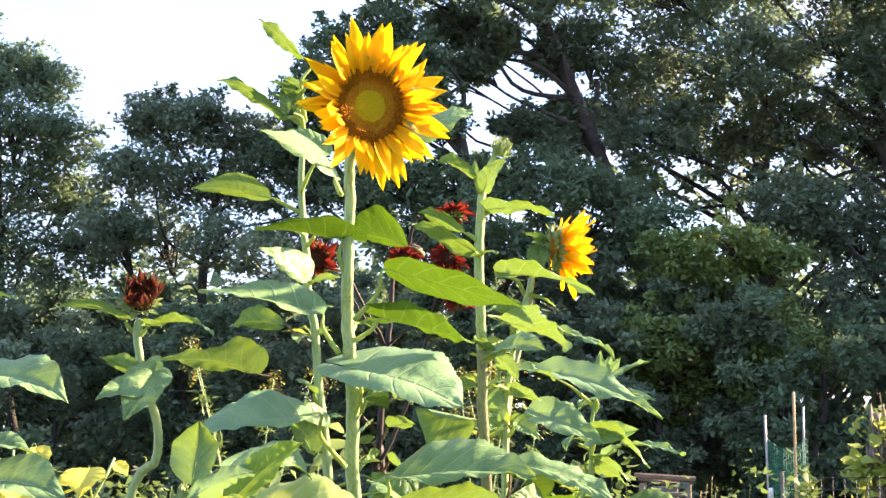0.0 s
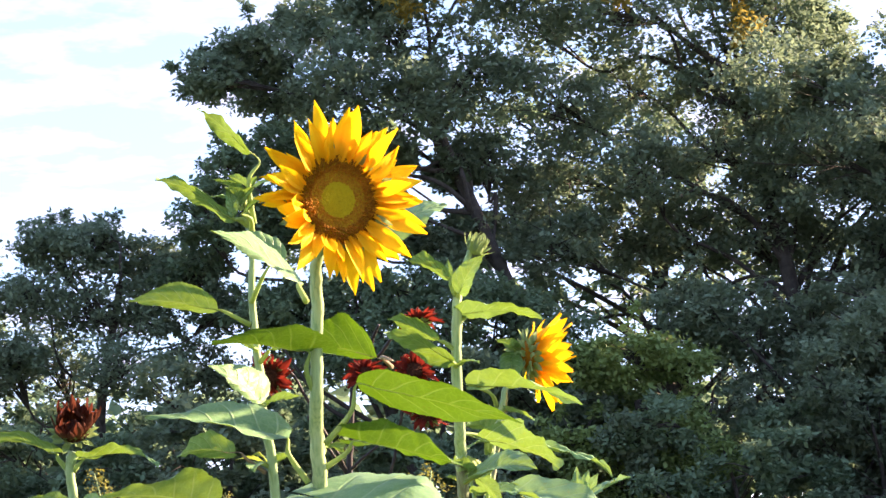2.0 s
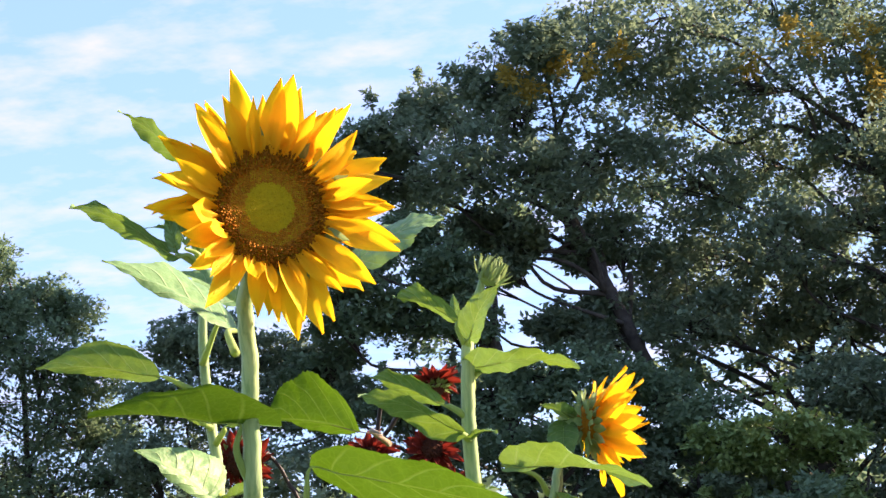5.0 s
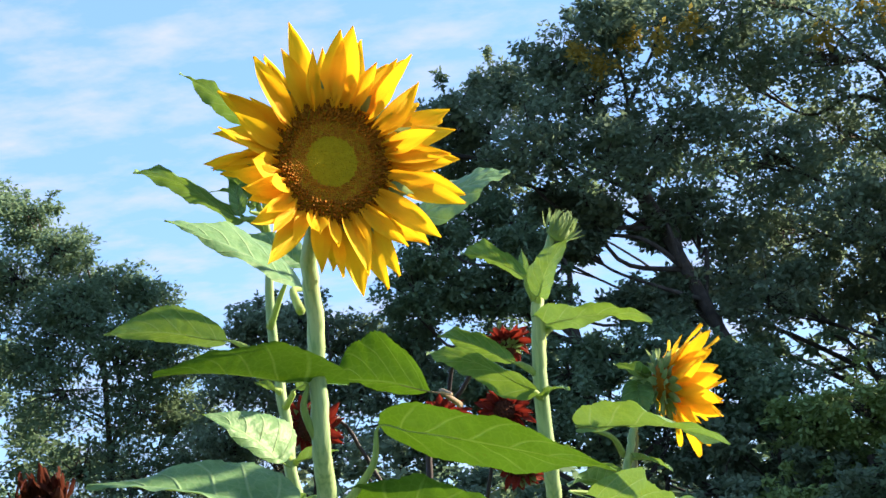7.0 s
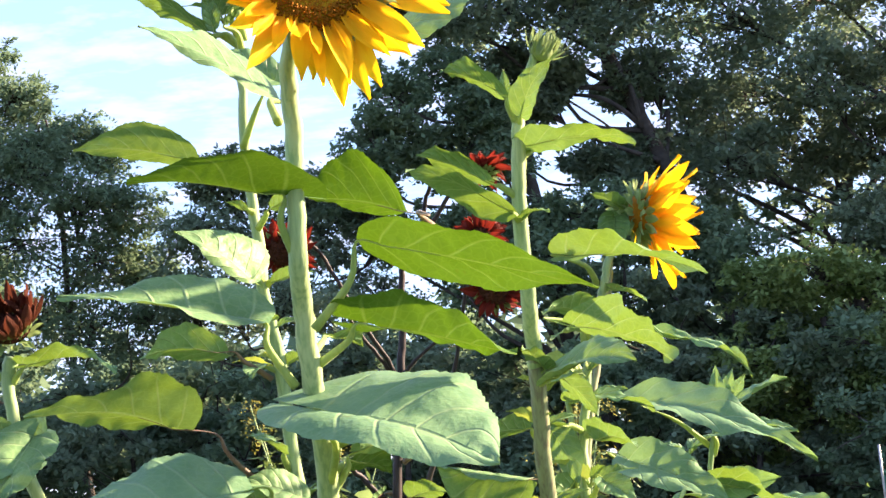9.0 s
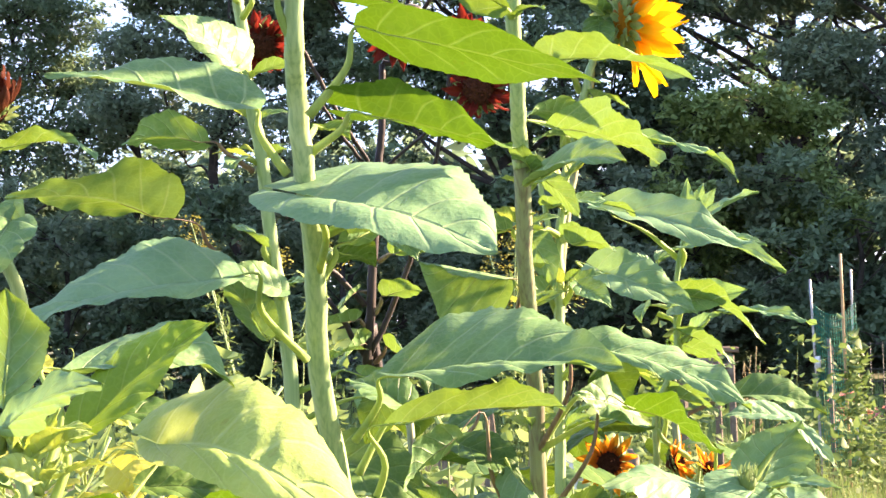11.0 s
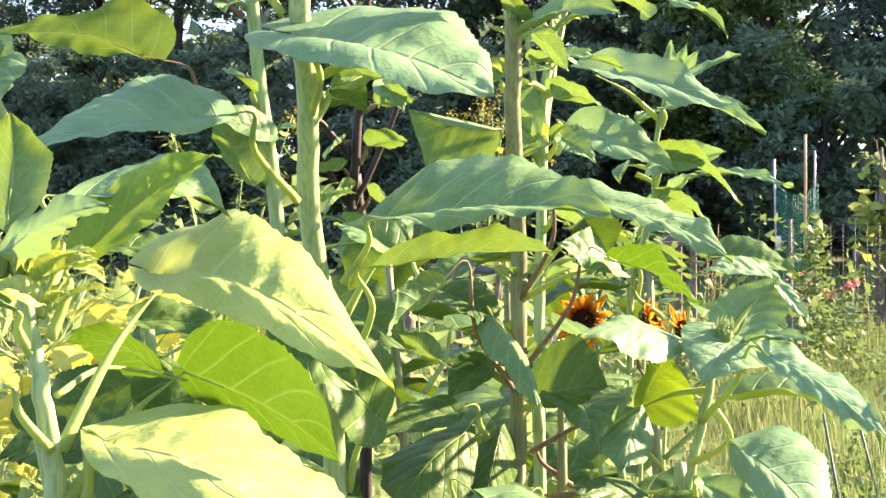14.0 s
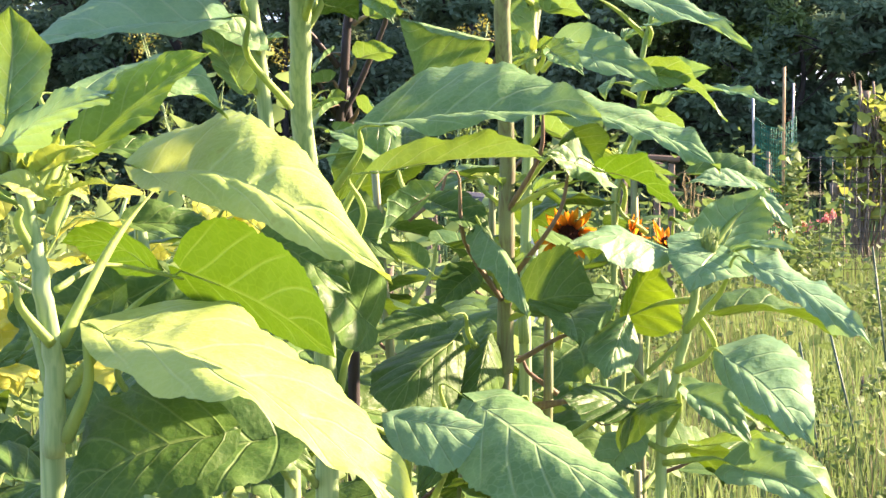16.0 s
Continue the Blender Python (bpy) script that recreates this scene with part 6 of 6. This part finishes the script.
bloom(yonder_plant, (0.381, 0.900, 1.460), (0.9, -0.3, 0.3), 0.013, ORANGE, ((13, 15, 0.95, 0.0, 0.0), (12, 35, 0.8, 0.002, 0.5)), ((0.0, 1.0, 90, 0.005, 0.0014, MAT_FLORET_DARK, "dark_floret_ring"),), flat_dome, 0, 42, "orange bloom seen from its side")
bloom(yonder_plant, (0.428, 0.900, 1.449), (0.5, -0.2, 0.9), 0.011, ORANGE, ((12, 30, 0.9, 0.0, 0.0),), ((0.0, 1.0, 80, 0.005, 0.0013, MAT_FLORET_DARK, "dark_floret_ring"),), flat_dome, 0, 43, "small orange bloom")

# ---- sunflower plants further back, mostly hidden ----
def back_plant(x, y, top, count, seed, label, lo=0.55, size=0.2):
    rng = np.random.default_rng(seed)
    plant = thing("sunflower_plant", (x, y, 0.0), label, "sunflower", "sunflowers")
    pts = [(x, y, -0.01), (x + rng.normal(0, 0.015), y, top * 0.5), (x + rng.normal(0, 0.03), y, top)]
    stem(plant, pts, [0.011, 0.009, 0.005], MAT_STEM_BROWN)
    for i in range(count):
        h = lo + (top - lo) * (i + rng.uniform(0, 0.8)) / count
        w = i * 2.4 + rng.uniform(-0.4, 0.4)
        ln = size * rng.uniform(0.75, 1.15) * (1.15 - 0.45 * (h - lo) / (top - lo))
        d = np.array([math.cos(w), math.sin(w), 0.0])
        joint = np.array([x, y, h])
        base = joint + d * ln * 0.55 + (0, 0, ln * rng.uniform(0.15, 0.5))
        tip = base + d * ln * 0.9 + (0, 0, -ln * rng.uniform(0.1, 0.6))
        leaf(plant, joint, base, tip, rng.uniform(0.6, 0.85), rng.uniform(-10, 40), arch=0.1, material=(MAT_LEAF_DEEP_SHADE, MAT_LEAF_SHADE, MAT_LEAF_DEEP_SHADE)[i % 3], petiole=MAT_PETIOLE_RED if i % 4 == 1 else None)


BACK = "leafy sunflower plant without a bloom, partly hidden"
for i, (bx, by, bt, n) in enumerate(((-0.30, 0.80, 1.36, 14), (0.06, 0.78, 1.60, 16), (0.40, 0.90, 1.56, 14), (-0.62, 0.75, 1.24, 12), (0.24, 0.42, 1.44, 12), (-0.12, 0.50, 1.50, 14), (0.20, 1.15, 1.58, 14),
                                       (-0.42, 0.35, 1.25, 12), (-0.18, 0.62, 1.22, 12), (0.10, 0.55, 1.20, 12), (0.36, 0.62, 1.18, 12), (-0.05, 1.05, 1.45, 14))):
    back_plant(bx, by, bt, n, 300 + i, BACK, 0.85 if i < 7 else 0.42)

# ---- grass and weeds ----
def blades(x0, x1, y0, y1, count, lo, hi, width, seed, lean=0.35):
    """Bent grass blades of four faces each, standing on the ground."""
    rng = np.random.default_rng(seed)
    x, y = rng.uniform(x0, x1, count), rng.uniform(y0, y1, count)
    z = np.array([ground_height(a, b) for a, b in zip(x, y)])
    base = np.stack([x, y, z - 0.01], 1)
    h = rng.uniform(lo, hi, (count, 1)) * (0.6 + 0.8 * np.abs(np.sin(x * 2.1) * np.cos(y * 1.7)))[:, None]
    w = rng.uniform(0, 6.283, count)
    d = np.stack([np.cos(w), np.sin(w), 0 * w], 1)
    s = np.stack([-np.sin(w), np.cos(w), 0 * w], 1) * width
    bend = rng.uniform(0.05, lean, (count, 1)) * h
    up = np.array([[0, 0, 1.0]])
    mid, tip = base + up * h * 0.6 + d * bend * 0.35, base + up * h * 0.95 + d * bend
    v = np.stack([base - s, base + s, mid + s * 0.7, mid - s * 0.7, tip + s * 0.1, tip - s * 0.1], 1).reshape(-1, 3)
    k = np.arange(count)[:, None] * 6
    f = np.concatenate([k + [[0, 1, 2, 3]], k + [[3, 2, 4, 5]]], 1).reshape(-1, 4)
    return v, f


for nm, label, mat, args in (
    ("grass", "long yellow-green summer grass", MAT_GRASS, (0.6, 6.5, 2.2, 15.5, 42000, 0.12, 0.42, 0.004, 1)),
    ("grass", "grass and weeds under the sunflowers", MAT_GRASS, (-4.5, 0.8, 1.2, 12.0, 20000, 0.12, 0.40, 0.004, 2)),
    ("grass", "trampled grass of the garden path", MAT_GRASS, (-4.5, 4.5, -4.5, 1.6, 26000, 0.06, 0.20, 0.004, 6)),
    ("straw", "pale dry straw among the grass", MAT_STRAW, (-3.5, 5.5, 1.5, 12.0, 7000, 0.10, 0.45, 0.003, 3)),
    ("grass", "dark grass at the foot of the wood", MAT_GRASS, (-12.0, 12.0, 15.5, 24.0, 16000, 0.2, 0.6, 0.009, 4)),
):
    tagged(new(nm, cloud_mesh(nm, *blades(*args), mat)), label, "grass", kind="stuff")


def weed_patch(name, label, x0, x1, y0, y1, tall, clumps, per, size, material, seed, category="weeds", lowest=0.3):
    """Leafy weeds: clumps of small leaves stacked up thin stalks."""
    rng = np.random.default_rng(seed)
    cs, ss, stalks = [], [], []
    for i in range(clumps):
        x, y = rng.uniform(x0, x1), rng.uniform(y0, y1)
        h = tall * rng.uniform(0.45, 1.0)
        top = np.array([x + rng.normal(0, 0.08), y + rng.normal(0, 0.08), h])
        foot = np.array([x, y, ground_height(x, y)])
        stalks.append(tube_arrays(smooth_line([foot, 0.5 * (foot + top) + rng.normal(0, 0.03, 3), top], 3), [0.004, 0.002] if lowest < 0.5 else [0.001, 0.001], 4))
        for q in np.linspace(lowest, 1.0, 4):
            cs.append(foot + (top - foot) * q)
            ss.append(np.array([0.07, 0.07, 0.06]) * (1.5 - q) * (0.6 + tall))
    v, f = leaf_cloud(np.array(cs), np.array(ss), np.full(len(cs), per), size, seed, 0.7, 0.6, y0 < 8)
    v[:, 2] = np.maximum(v[:, 2], 0.02)
    sv, sf = joined(stalks)
    quads = [q for q in sf if len(q) == 4]
    allv = np.concatenate([v, np.array(sv)])
    allf = np.concatenate([f, np.array(quads, dtype=np.int32) + len(v)])
    return tagged(new(name, cloud_mesh(name, allv, allf, material)), label, category, kind="stuff")


weed_patch("weeds", "leafy green weeds along the fence", 1.2, 5.5, 9.5, 15.0, 0.62, 90, 14, 0.06, MAT_WEED, 51)
weed_patch("weeds", "yellow-green weeds in the grass", 0.6, 4.0, 3.0, 9.5, 0.35, 110, 10, 0.045, MAT_WEED, 52)
weed_patch("weeds", "bright green weeds behind the sunflowers", -1.2, 0.45, 1.5, 3.4, 1.5, 58, 10, 0.075, MAT_WEED_LIGHT, 53)
weed_patch("weeds", "pale green weeds rising between the sunflower stems", -0.3, 0.4, 1.4, 2.2, 1.68, 18, 11, 0.055, MAT_WEED_LIGHT, 59, lowest=0.6)


def goldenrod(x, y, height, seed):
    """Leafy stalks that end in arching plumes of tiny florets."""
    rng = np.random.default_rng(seed)
    ob = thing("goldenrod", (x, y, 0.0), "goldenrod with yellow-green arching plumes before the wood", "goldenrod", "goldenrods")
    for i in range(4):
        top = np.array([rng.normal(0, 0.3), rng.normal(0, 0.15), height * rng.uniform(0.8, 1.0)])
        line = smooth_line([(0, 0, -0.02), top * (0.4, 0.4, 0.55), top], 5)
        part("stalk", tube("stalk", line, [0.007, 0.004], MAT_STEM, 5), ob)
        cs, n = [], 0
        for k in range(6):
            w = rng.uniform(0, 6.28)
            reach = rng.uniform(0.05, 0.24)
            for q in np.linspace(0.15, 1, 6):
                cs.append(top + np.array([math.cos(w) * reach * q, math.sin(w) * reach * q, 0.10 * q - 0.14 * q * q - 0.03 * k + 0.02]))
        tagged(part("plume", cloud_mesh("plume", *leaf_cloud(np.array(cs), np.full((len(cs), 3), 0.016), np.full(len(cs), 4), 0.02, seed + i, 0.8), MAT_GOLD), ob), kind="stuff")
        lv = [line[int(s * (len(line) - 1))] for s in np.linspace(0.3, 0.93, 12)]
        tagged(part("foliage", cloud_mesh("foliage", *leaf_cloud(np.array(lv), np.full((12, 3), 0.03), np.full(12, 9), 0.09, seed + 9 + i, 0.25), MAT_WEED), ob), kind="stuff")


goldenrod(-1.67, 10.0, 2.52, 55)
goldenrod(0.10, 10.0, 2.34, 57)
goldenrod(0.34, 10.2, 2.22, 58)
weed_patch("weeds", "tall dark weeds before the wood", -3.5, 2.5, 7.5, 11.0, 1.5, 70, 14, 0.07, MAT_WEED, 56)

# ---- far garden ----
frame_thing = thing("net_trellis", (2.9, 12.0, 0.0), "poles holding a green garden net for climbing plants", "trellis")
off = np.array((2.9, 12.0, 0.0))
for nm, a, b, r, m, lab in (("pole", (2.66, 12.0, 0), (2.62, 12.0, 1.86), 0.012, MAT_METAL, "grey metal pole"), ("pole", (2.97, 12.1, 0), (2.98, 12.1, 1.93), 0.011, MAT_METAL, "grey metal pole"),
                            ("cane", (2.87, 11.95, 0), (2.87, 11.95, 2.06), 0.014, MAT_BAMBOO, "tall bamboo cane")):
    line = [np.array(a) - off + (np.array(b) - np.array(a)) * s for s in np.linspace(0, 1, 8)]
    part(nm, tube(nm, line, [r, r * 0.9], m, 8), frame_thing, lab)
net = []
rows, cols = 26, 18
for j in range(rows):
    z = 0.3 + 1.35 * j / (rows - 1)
    net.append(tube_arrays([np.array((-0.26 + 0.34 * s, 0.02 * math.sin(5 * s), z - 0.10 * math.sin(math.pi * s) * j / rows)) for s in np.linspace(0, 1, 9)], [0.0027, 0.0027], 4))
for i in range(cols):
    s = i / (cols - 1)
    net.append(tube_arrays([np.array((-0.26 + 0.34 * s, 0.02 * math.sin(5 * s), 0.3 + (1.35 - 0.10 * math.sin(math.pi * s)) * q)) for q in np.linspace(0, 1, 8)], [0.0027, 0.0027], 4))
part("net", mesh_data("net", *joined(net), MAT_NET), frame_thing, "sagging green plastic net")
part("sleeve", tube("sleeve", [(-0.245, 0, 1.12), (-0.247, 0, 1.22)], [0.026, 0.026], MAT_WHITE, 8), frame_thing, "white sleeve on the pole")

fence = thing("wire_fence", (3.3, 12.6, 0.0), "dark welded wire fence on posts", "fence")
wires = []
for j in range(10):
    wires.append(tube_arrays([(-0.4, 0, 0.3 + 0.11 * j), (1.9, 0.3, 0.3 + 0.11 * j)], [0.003, 0.003], 4))
for i in range(22):
    wires.append(tube_arrays([(-0.4 + 0.11 * i, 0.014 * i, 0.05), (-0.4 + 0.11 * i, 0.014 * i, 1.3)], [0.003, 0.003], 4))
part("wire_mesh", mesh_data("wire_mesh", *joined(wires), MAT_WIRE), fence)
for dx in (-0.42, 0.75, 1.92):
    part("post", tube("post", [(dx, 0.06, 0), (dx, 0.06, 1.35)], [0.022, 0.02], MAT_OLD_WOOD, 8), fence)

for px_, py_, h, lean in ((4.02, 14.5, 1.0, -0.12), (3.35, 13.6, 0.62, 0.03), (-0.35, 8.8, 0.9, 0.05), (0.9, 9.2, 0.75, 0.0)):
    ob = new("wooden_post", tube("wooden_post", smooth_line([(0, 0, -0.05), (lean * 0.5, 0.01, h * 0.5), (lean, 0, h)], 4), [0.055, 0.05, 0.045], MAT_OLD_WOOD, 9))
    ob.location = (px_, py_, 0)
    tagged(ob, "weathered grey wooden post in the weeds", "post", "old posts")

vine_post = thing("vine_post", (4.12, 14.4, 0.0), "old post overgrown with a yellowing vine", "vine")
part("post", tube("post", [(0, 0, -0.05), (0.02, 0, 0.9), (0.05, 0, 1.9)], [0.09, 0.08, 0.06], MAT_OLD_WOOD, 9), vine_post)
rngv = np.random.default_rng(8)
hang = [tube_arrays(smooth_line([(rngv.uniform(-0.1, 0.35), rngv.uniform(-0.2, 0.1), rngv.uniform(1.2, 2.0)), (rngv.uniform(-0.15, 0.35), rngv.uniform(-0.25, 0.0), 0.8), (rngv.uniform(-0.1, 0.3), rngv.uniform(-0.2, 0.1), 0.02)], 5), [0.012, 0.008], 5) for _ in range(26)]
for piece in hang:
    part("dry_stem", mesh_data("dry_stem", *piece, MAT_OLD_WOOD), vine_post)
vc = np.stack([rngv.uniform(-0.2, 0.7, 90), rngv.uniform(-0.3, 0.15, 90), rngv.uniform(0.70, 1.88, 90)], 1)
vc[:, 2] -= 0.5 * np.maximum(0, -vc[:, 0])
part("foliage", cloud_mesh("foliage", *leaf_cloud(vc, np.full((90, 3), 0.07), np.full(90, 6), 0.12, 9, 0.9, 0.6, True), MAT_VINE), vine_post, "yellow-green vine leaves")

for i, (ax, ay, bx, by, h) in enumerate(((1.70, 5.3, 1.62, 5.5, 0.66), (1.95, 5.6, 1.8, 5.8, 0.75), (2.45, 7.0, 2.35, 7.1, 0.95), (0.52, 2.2, 0.52, 2.22, 0.95))):
    ob = new("garden_stake", tube("garden_stake", [(0, 0, -0.03), ((bx - ax) * 0.5, (by - ay) * 0.5, h * 0.5), (bx - ax, by - ay, h)], [0.006, 0.006], MAT_GREEN_POST, 8))
    ob.location = (ax, ay, 0)
    tagged(ob, "thin dark green coated garden stake", "stake", "garden stakes")

zinnias = thing("zinnia_clump", (3.25, 13.2, 0.0), "clump of pink garden flowers on leafy stems", "flowers")
zc = np.stack([rngv.uniform(-0.25, 0.35, 14), rngv.uniform(-0.2, 0.2, 14), rngv.uniform(0.55, 0.85, 14)], 1)
for i, c in enumerate(zc):
    part("bloom", cloud_mesh("bloom", *leaf_cloud([c], [(0.018, 0.018, 0.012)], [26], 0.05, 31 + i, 0.7, 0.3), MAT_PINK), zinnias, "pink bloom")
part("foliage", cloud_mesh("foliage", *leaf_cloud(zc - (0, 0, 0.28), np.full((14, 3), 0.14), np.full(14, 70), 0.07, 32), MAT_WEED), zinnias)
for c in zc:
    part("stalk", tube("stalk", [(c[0] * 0.8, c[1] * 0.8, 0), tuple(c)], [0.005, 0.004], MAT_STEM, 4), zinnias)


# ---- sunlit vine behind the sunflowers ----
def squash_vine(x, y, top, count, seed):
    rng = np.random.default_rng(seed)
    ob = thing("climbing_vine", (x, y, 0.0), "sunlit yellow-green climbing vine with curling tendrils", "vine", "vines")
    main = smooth_line([(0, 0, -0.02), (rng.normal(0, 0.06), 0.03, top * 0.4), (rng.normal(0, 0.1), 0, top * 0.75), (rng.normal(0, 0.15), 0, top)], 8)
    part("stem", tube("stem", main, [0.007, 0.005, 0.003], MAT_STEM, 7), ob)
    for i in range(count):
        p = main[int((0.72 + 0.28 * (i + rng.uniform(0, 1)) / count) * (len(main) - 1))]
        w = i * 2.4 + rng.uniform(-0.5, 0.5)
        reach = rng.uniform(0.03, 0.12)
        base = p + np.array([math.cos(w) * reach, math.sin(w) * reach * 0.6, rng.uniform(0.0, 0.1)])
        ln = rng.uniform(0.035, 0.085)
        tip = base + np.array([math.cos(w) * ln, math.sin(w) * ln * 0.5 - 0.03, -ln * rng.uniform(0.2, 0.9)])
        off = np.array(ob.location)
        leaf(ob, p + off, base + off, tip + off, rng.uniform(0.85, 1.15), rng.uniform(-10, 60), 0.06, 0.2, 0.3, 0.03, MAT_LEAF_VINE, r=0.002)
    for i in range(7):
        p = main[int(rng.uniform(0.6, 1.0) * (len(main) - 1))]
        w, turns = rng.uniform(0, 6.28), rng.uniform(1.0, 2.2)
        d = np.array([math.cos(w), 0.5 * math.sin(w), rng.uniform(0.2, 0.8)])
        line = [p + d * 0.13 * q + 0.022 * q * np.array([math.cos(6.28 * turns * q), 0.3, math.sin(6.28 * turns * q)]) for q in np.linspace(0, 1, 22)]
        part("tendril", tube("tendril", line, [0.0016, 0.0008], MAT_PETIOLE, 4), ob)


for i, (vx, vy, vt) in enumerate(((-0.58, 1.55, 1.55), (-0.80, 1.45, 1.70), (-0.44, 1.5, 1.62), (-0.95, 1.50, 1.72), (-0.66, 1.45, 1.36), (-0.32, 1.7, 1.50), (-1.02, 1.40, 1.66), (-0.43, 1.12, 1.57), (-0.50, 1.25, 1.56), (-0.36, 1.10, 1.55), (-0.88, 1.30, 1.69), (-0.67, 1.50, 1.54), (-0.39, 1.30, 1.55))):
    squash_vine(vx, vy, vt - 0.06, 13, 700 + i)

# ---- things lying about the far garden ----
log = thing("cut_log", (2.56, 7.6, 0.085), "short dark log with a reddish sawn end in the grass", "log")
part("bark", tube("bark", smooth_line([(-0.17, 0.0, 0), (0.0, 0.015, 0.012), (0.2, 0.02, 0.0), (0.42, 0.03, 0.01)], 5), [0.075, 0.085, 0.08, 0.083], MAT_STONE, 12, 0.05), log)
part("sawn_end", tube("sawn_end", [(-0.176, 0, 0), (-0.169, 0, 0)], [0.066, 0.069], MAT_RED_WOOD, 12), log, "reddish sawn end")
for i, (dx, dy, a) in enumerate(((2.20, 7.2, 0.4), (2.28, 7.35, -0.6), (2.12, 7.5, 1.2))):
    ob = new("wood_chip", tube("wood_chip", [(-0.09, 0, 0), (0.0, 0.01, 0.012), (0.09, 0, 0)], [0.016, 0.024, 0.012], MAT_WHITE, 5, 0.2))
    ob.location, ob.rotation_euler = (dx, dy, 0.04), (0, 0, a)
    tagged(ob, "pale splintered wood chip lying in the straw", "wood chip", "wood chips")


def board(name, a, b, width, thick, material, parent):
    """A sawn board with chamfered edges between two points."""
    a, b = np.asarray(a, float), np.asarray(b, float)
    d = (b - a) / np.linalg.norm(b - a)
    s = np.cross(d, (0, 1.0, 0) if abs(d[1]) < 0.9 else (1.0, 0, 0))
    s /= np.linalg.norm(s)
    n = np.cross(s, d)
    c = thick * 0.2
    ring = [(-width / 2 + c, -thick / 2), (width / 2 - c, -thick / 2), (width / 2, -thick / 2 + c), (width / 2, thick / 2 - c), (width / 2 - c, thick / 2), (-width / 2 + c, thick / 2), (-width / 2, thick / 2 - c), (-width / 2, -thick / 2 + c)]
    verts = [p + s * u + n * v for p in (a, b) for u, v in ring]
    faces = [(k, (k + 1) % 8, 8 + (k + 1) % 8, 8 + k) for k in range(8)] + [tuple(range(7, -1, -1)), tuple(range(8, 16))]
    return part(name, mesh_data(name, verts, faces, material, smooth=False), parent)


rack = thing("timber_rack", (1.63, 11.0, 0.0), "weathered brown timber rack beside the wood", "rack")
board("rail", (-0.26, 0, 1.36), (0.24, 0, 1.325), 0.045, 0.05, MAT_RAIL, rack)
board("rail", (-0.2, 0.25, 1.33), (0.14, 0.25, 1.27), 0.04, 0.05, MAT_RAIL, rack)
for lx, ly in ((-0.2, 0), (0.18, 0), (-0.16, 0.25), (0.1, 0.25)):
    board("leg", (lx, ly, -0.03), (lx, ly, 1.29), 0.05, 0.05, MAT_OLD_WOOD, rack)
board("panel", (-0.1, 0.12, 1.2), (0.1, 0.12, 1.2), 0.13, 0.012, MAT_GREY_WOOD, rack)
board("brace", (-0.2, 0.05, 1.2), (0.18, 0.05, 1.2), 0.04, 0.03, MAT_OLD_WOOD, rack)

trestle = thing("trestle", (0.1, 8.0, 0.0), "old grey trestle with pale splayed legs", "trestle")
board("beam", (-0.14, 0, 1.20), (0.2, 0, 1.17), 0.07, 0.1, MAT_GREY_WOOD, trestle)
for lx, dx in ((-0.11, -0.05), (-0.1, 0.1), (0.17, -0.14), (0.16, 0.04)):
    board("leg", (lx + dx, 0.14 if dx > 0 else -0.14, -0.02), (lx, 0.0, 1.17), 0.028, 0.025, MAT_OLD_WOOD, trestle)
crate = thing("plastic_crate", (0.51, 8.0, 0.0), "white plastic crate on a stack in the weeds", "crate")
for k in range(7):
    board("slat", (-0.09, -0.1, 0.2 + 0.12 * k), (0.09, -0.1, 0.2 + 0.12 * k), 0.075, 0.012, MAT_WHITE, crate)
for lx in (-0.085, 0.085):
    board("upright", (lx, -0.085, 0), (lx, -0.085, 0.99), 0.03, 0.02, MAT_WHITE, crate)
    board("upright", (lx, 0.085, 0), (lx, 0.085, 0.99), 0.03, 0.02, MAT_WHITE, crate)

dead = thing("dead_shrub", (1.95, 11.2, 0.0), "leafless pale dry twigs beside the timber rack", "shrub")
rngd = np.random.default_rng(61)
for i in range(6):
    a = np.array([rngd.normal(0, 0.1), rngd.normal(0, 0.05), 0.0])
    b = a + (rngd.normal(0, 0.12), rngd.normal(0, 0.05), rngd.uniform(0.9, 1.35))
    line = smooth_line([a, 0.5 * (a + b) + rngd.normal(0, 0.03, 3), b], 5)
    part("twig", tube("twig", line, [0.008, 0.003], MAT_STRAW, 5), dead)
    for k in range(3):
        p = line[int(rngd.uniform(0.4, 0.9) * (len(line) - 1))]
        part("twig", tube("twig", [p, p + (rngd.normal(0, 0.06), 0, 0.08), p + (rngd.normal(0, 0.12), 0, 0.17)], [0.004, 0.002], MAT_STRAW, 4), dead)

tomato = thing("tomato_plant", (2.94, 11.85, 0.0), "leafy green tomato plant climbing by the net", "plant")
tl = smooth_line([(0, 0, -0.02), (0.02, 0, 0.5), (-0.01, 0, 0.95), (0.02, 0, 1.3)], 6)
part("stem", tube("stem", tl, [0.008, 0.004], MAT_STEM, 6), tomato)
tc = np.array([tl[int(q * (len(tl) - 1))] for q in np.linspace(0.25, 1.0, 18)])
part("foliage", cloud_mesh("foliage", *leaf_cloud(tc, np.array([[0.09 * (1.25 - q), 0.08, 0.05] for q in np.linspace(0.2, 1, 18)]), np.full(18, 22), 0.075, 62, 0.5, 0.6, True), MAT_WEED), tomato)
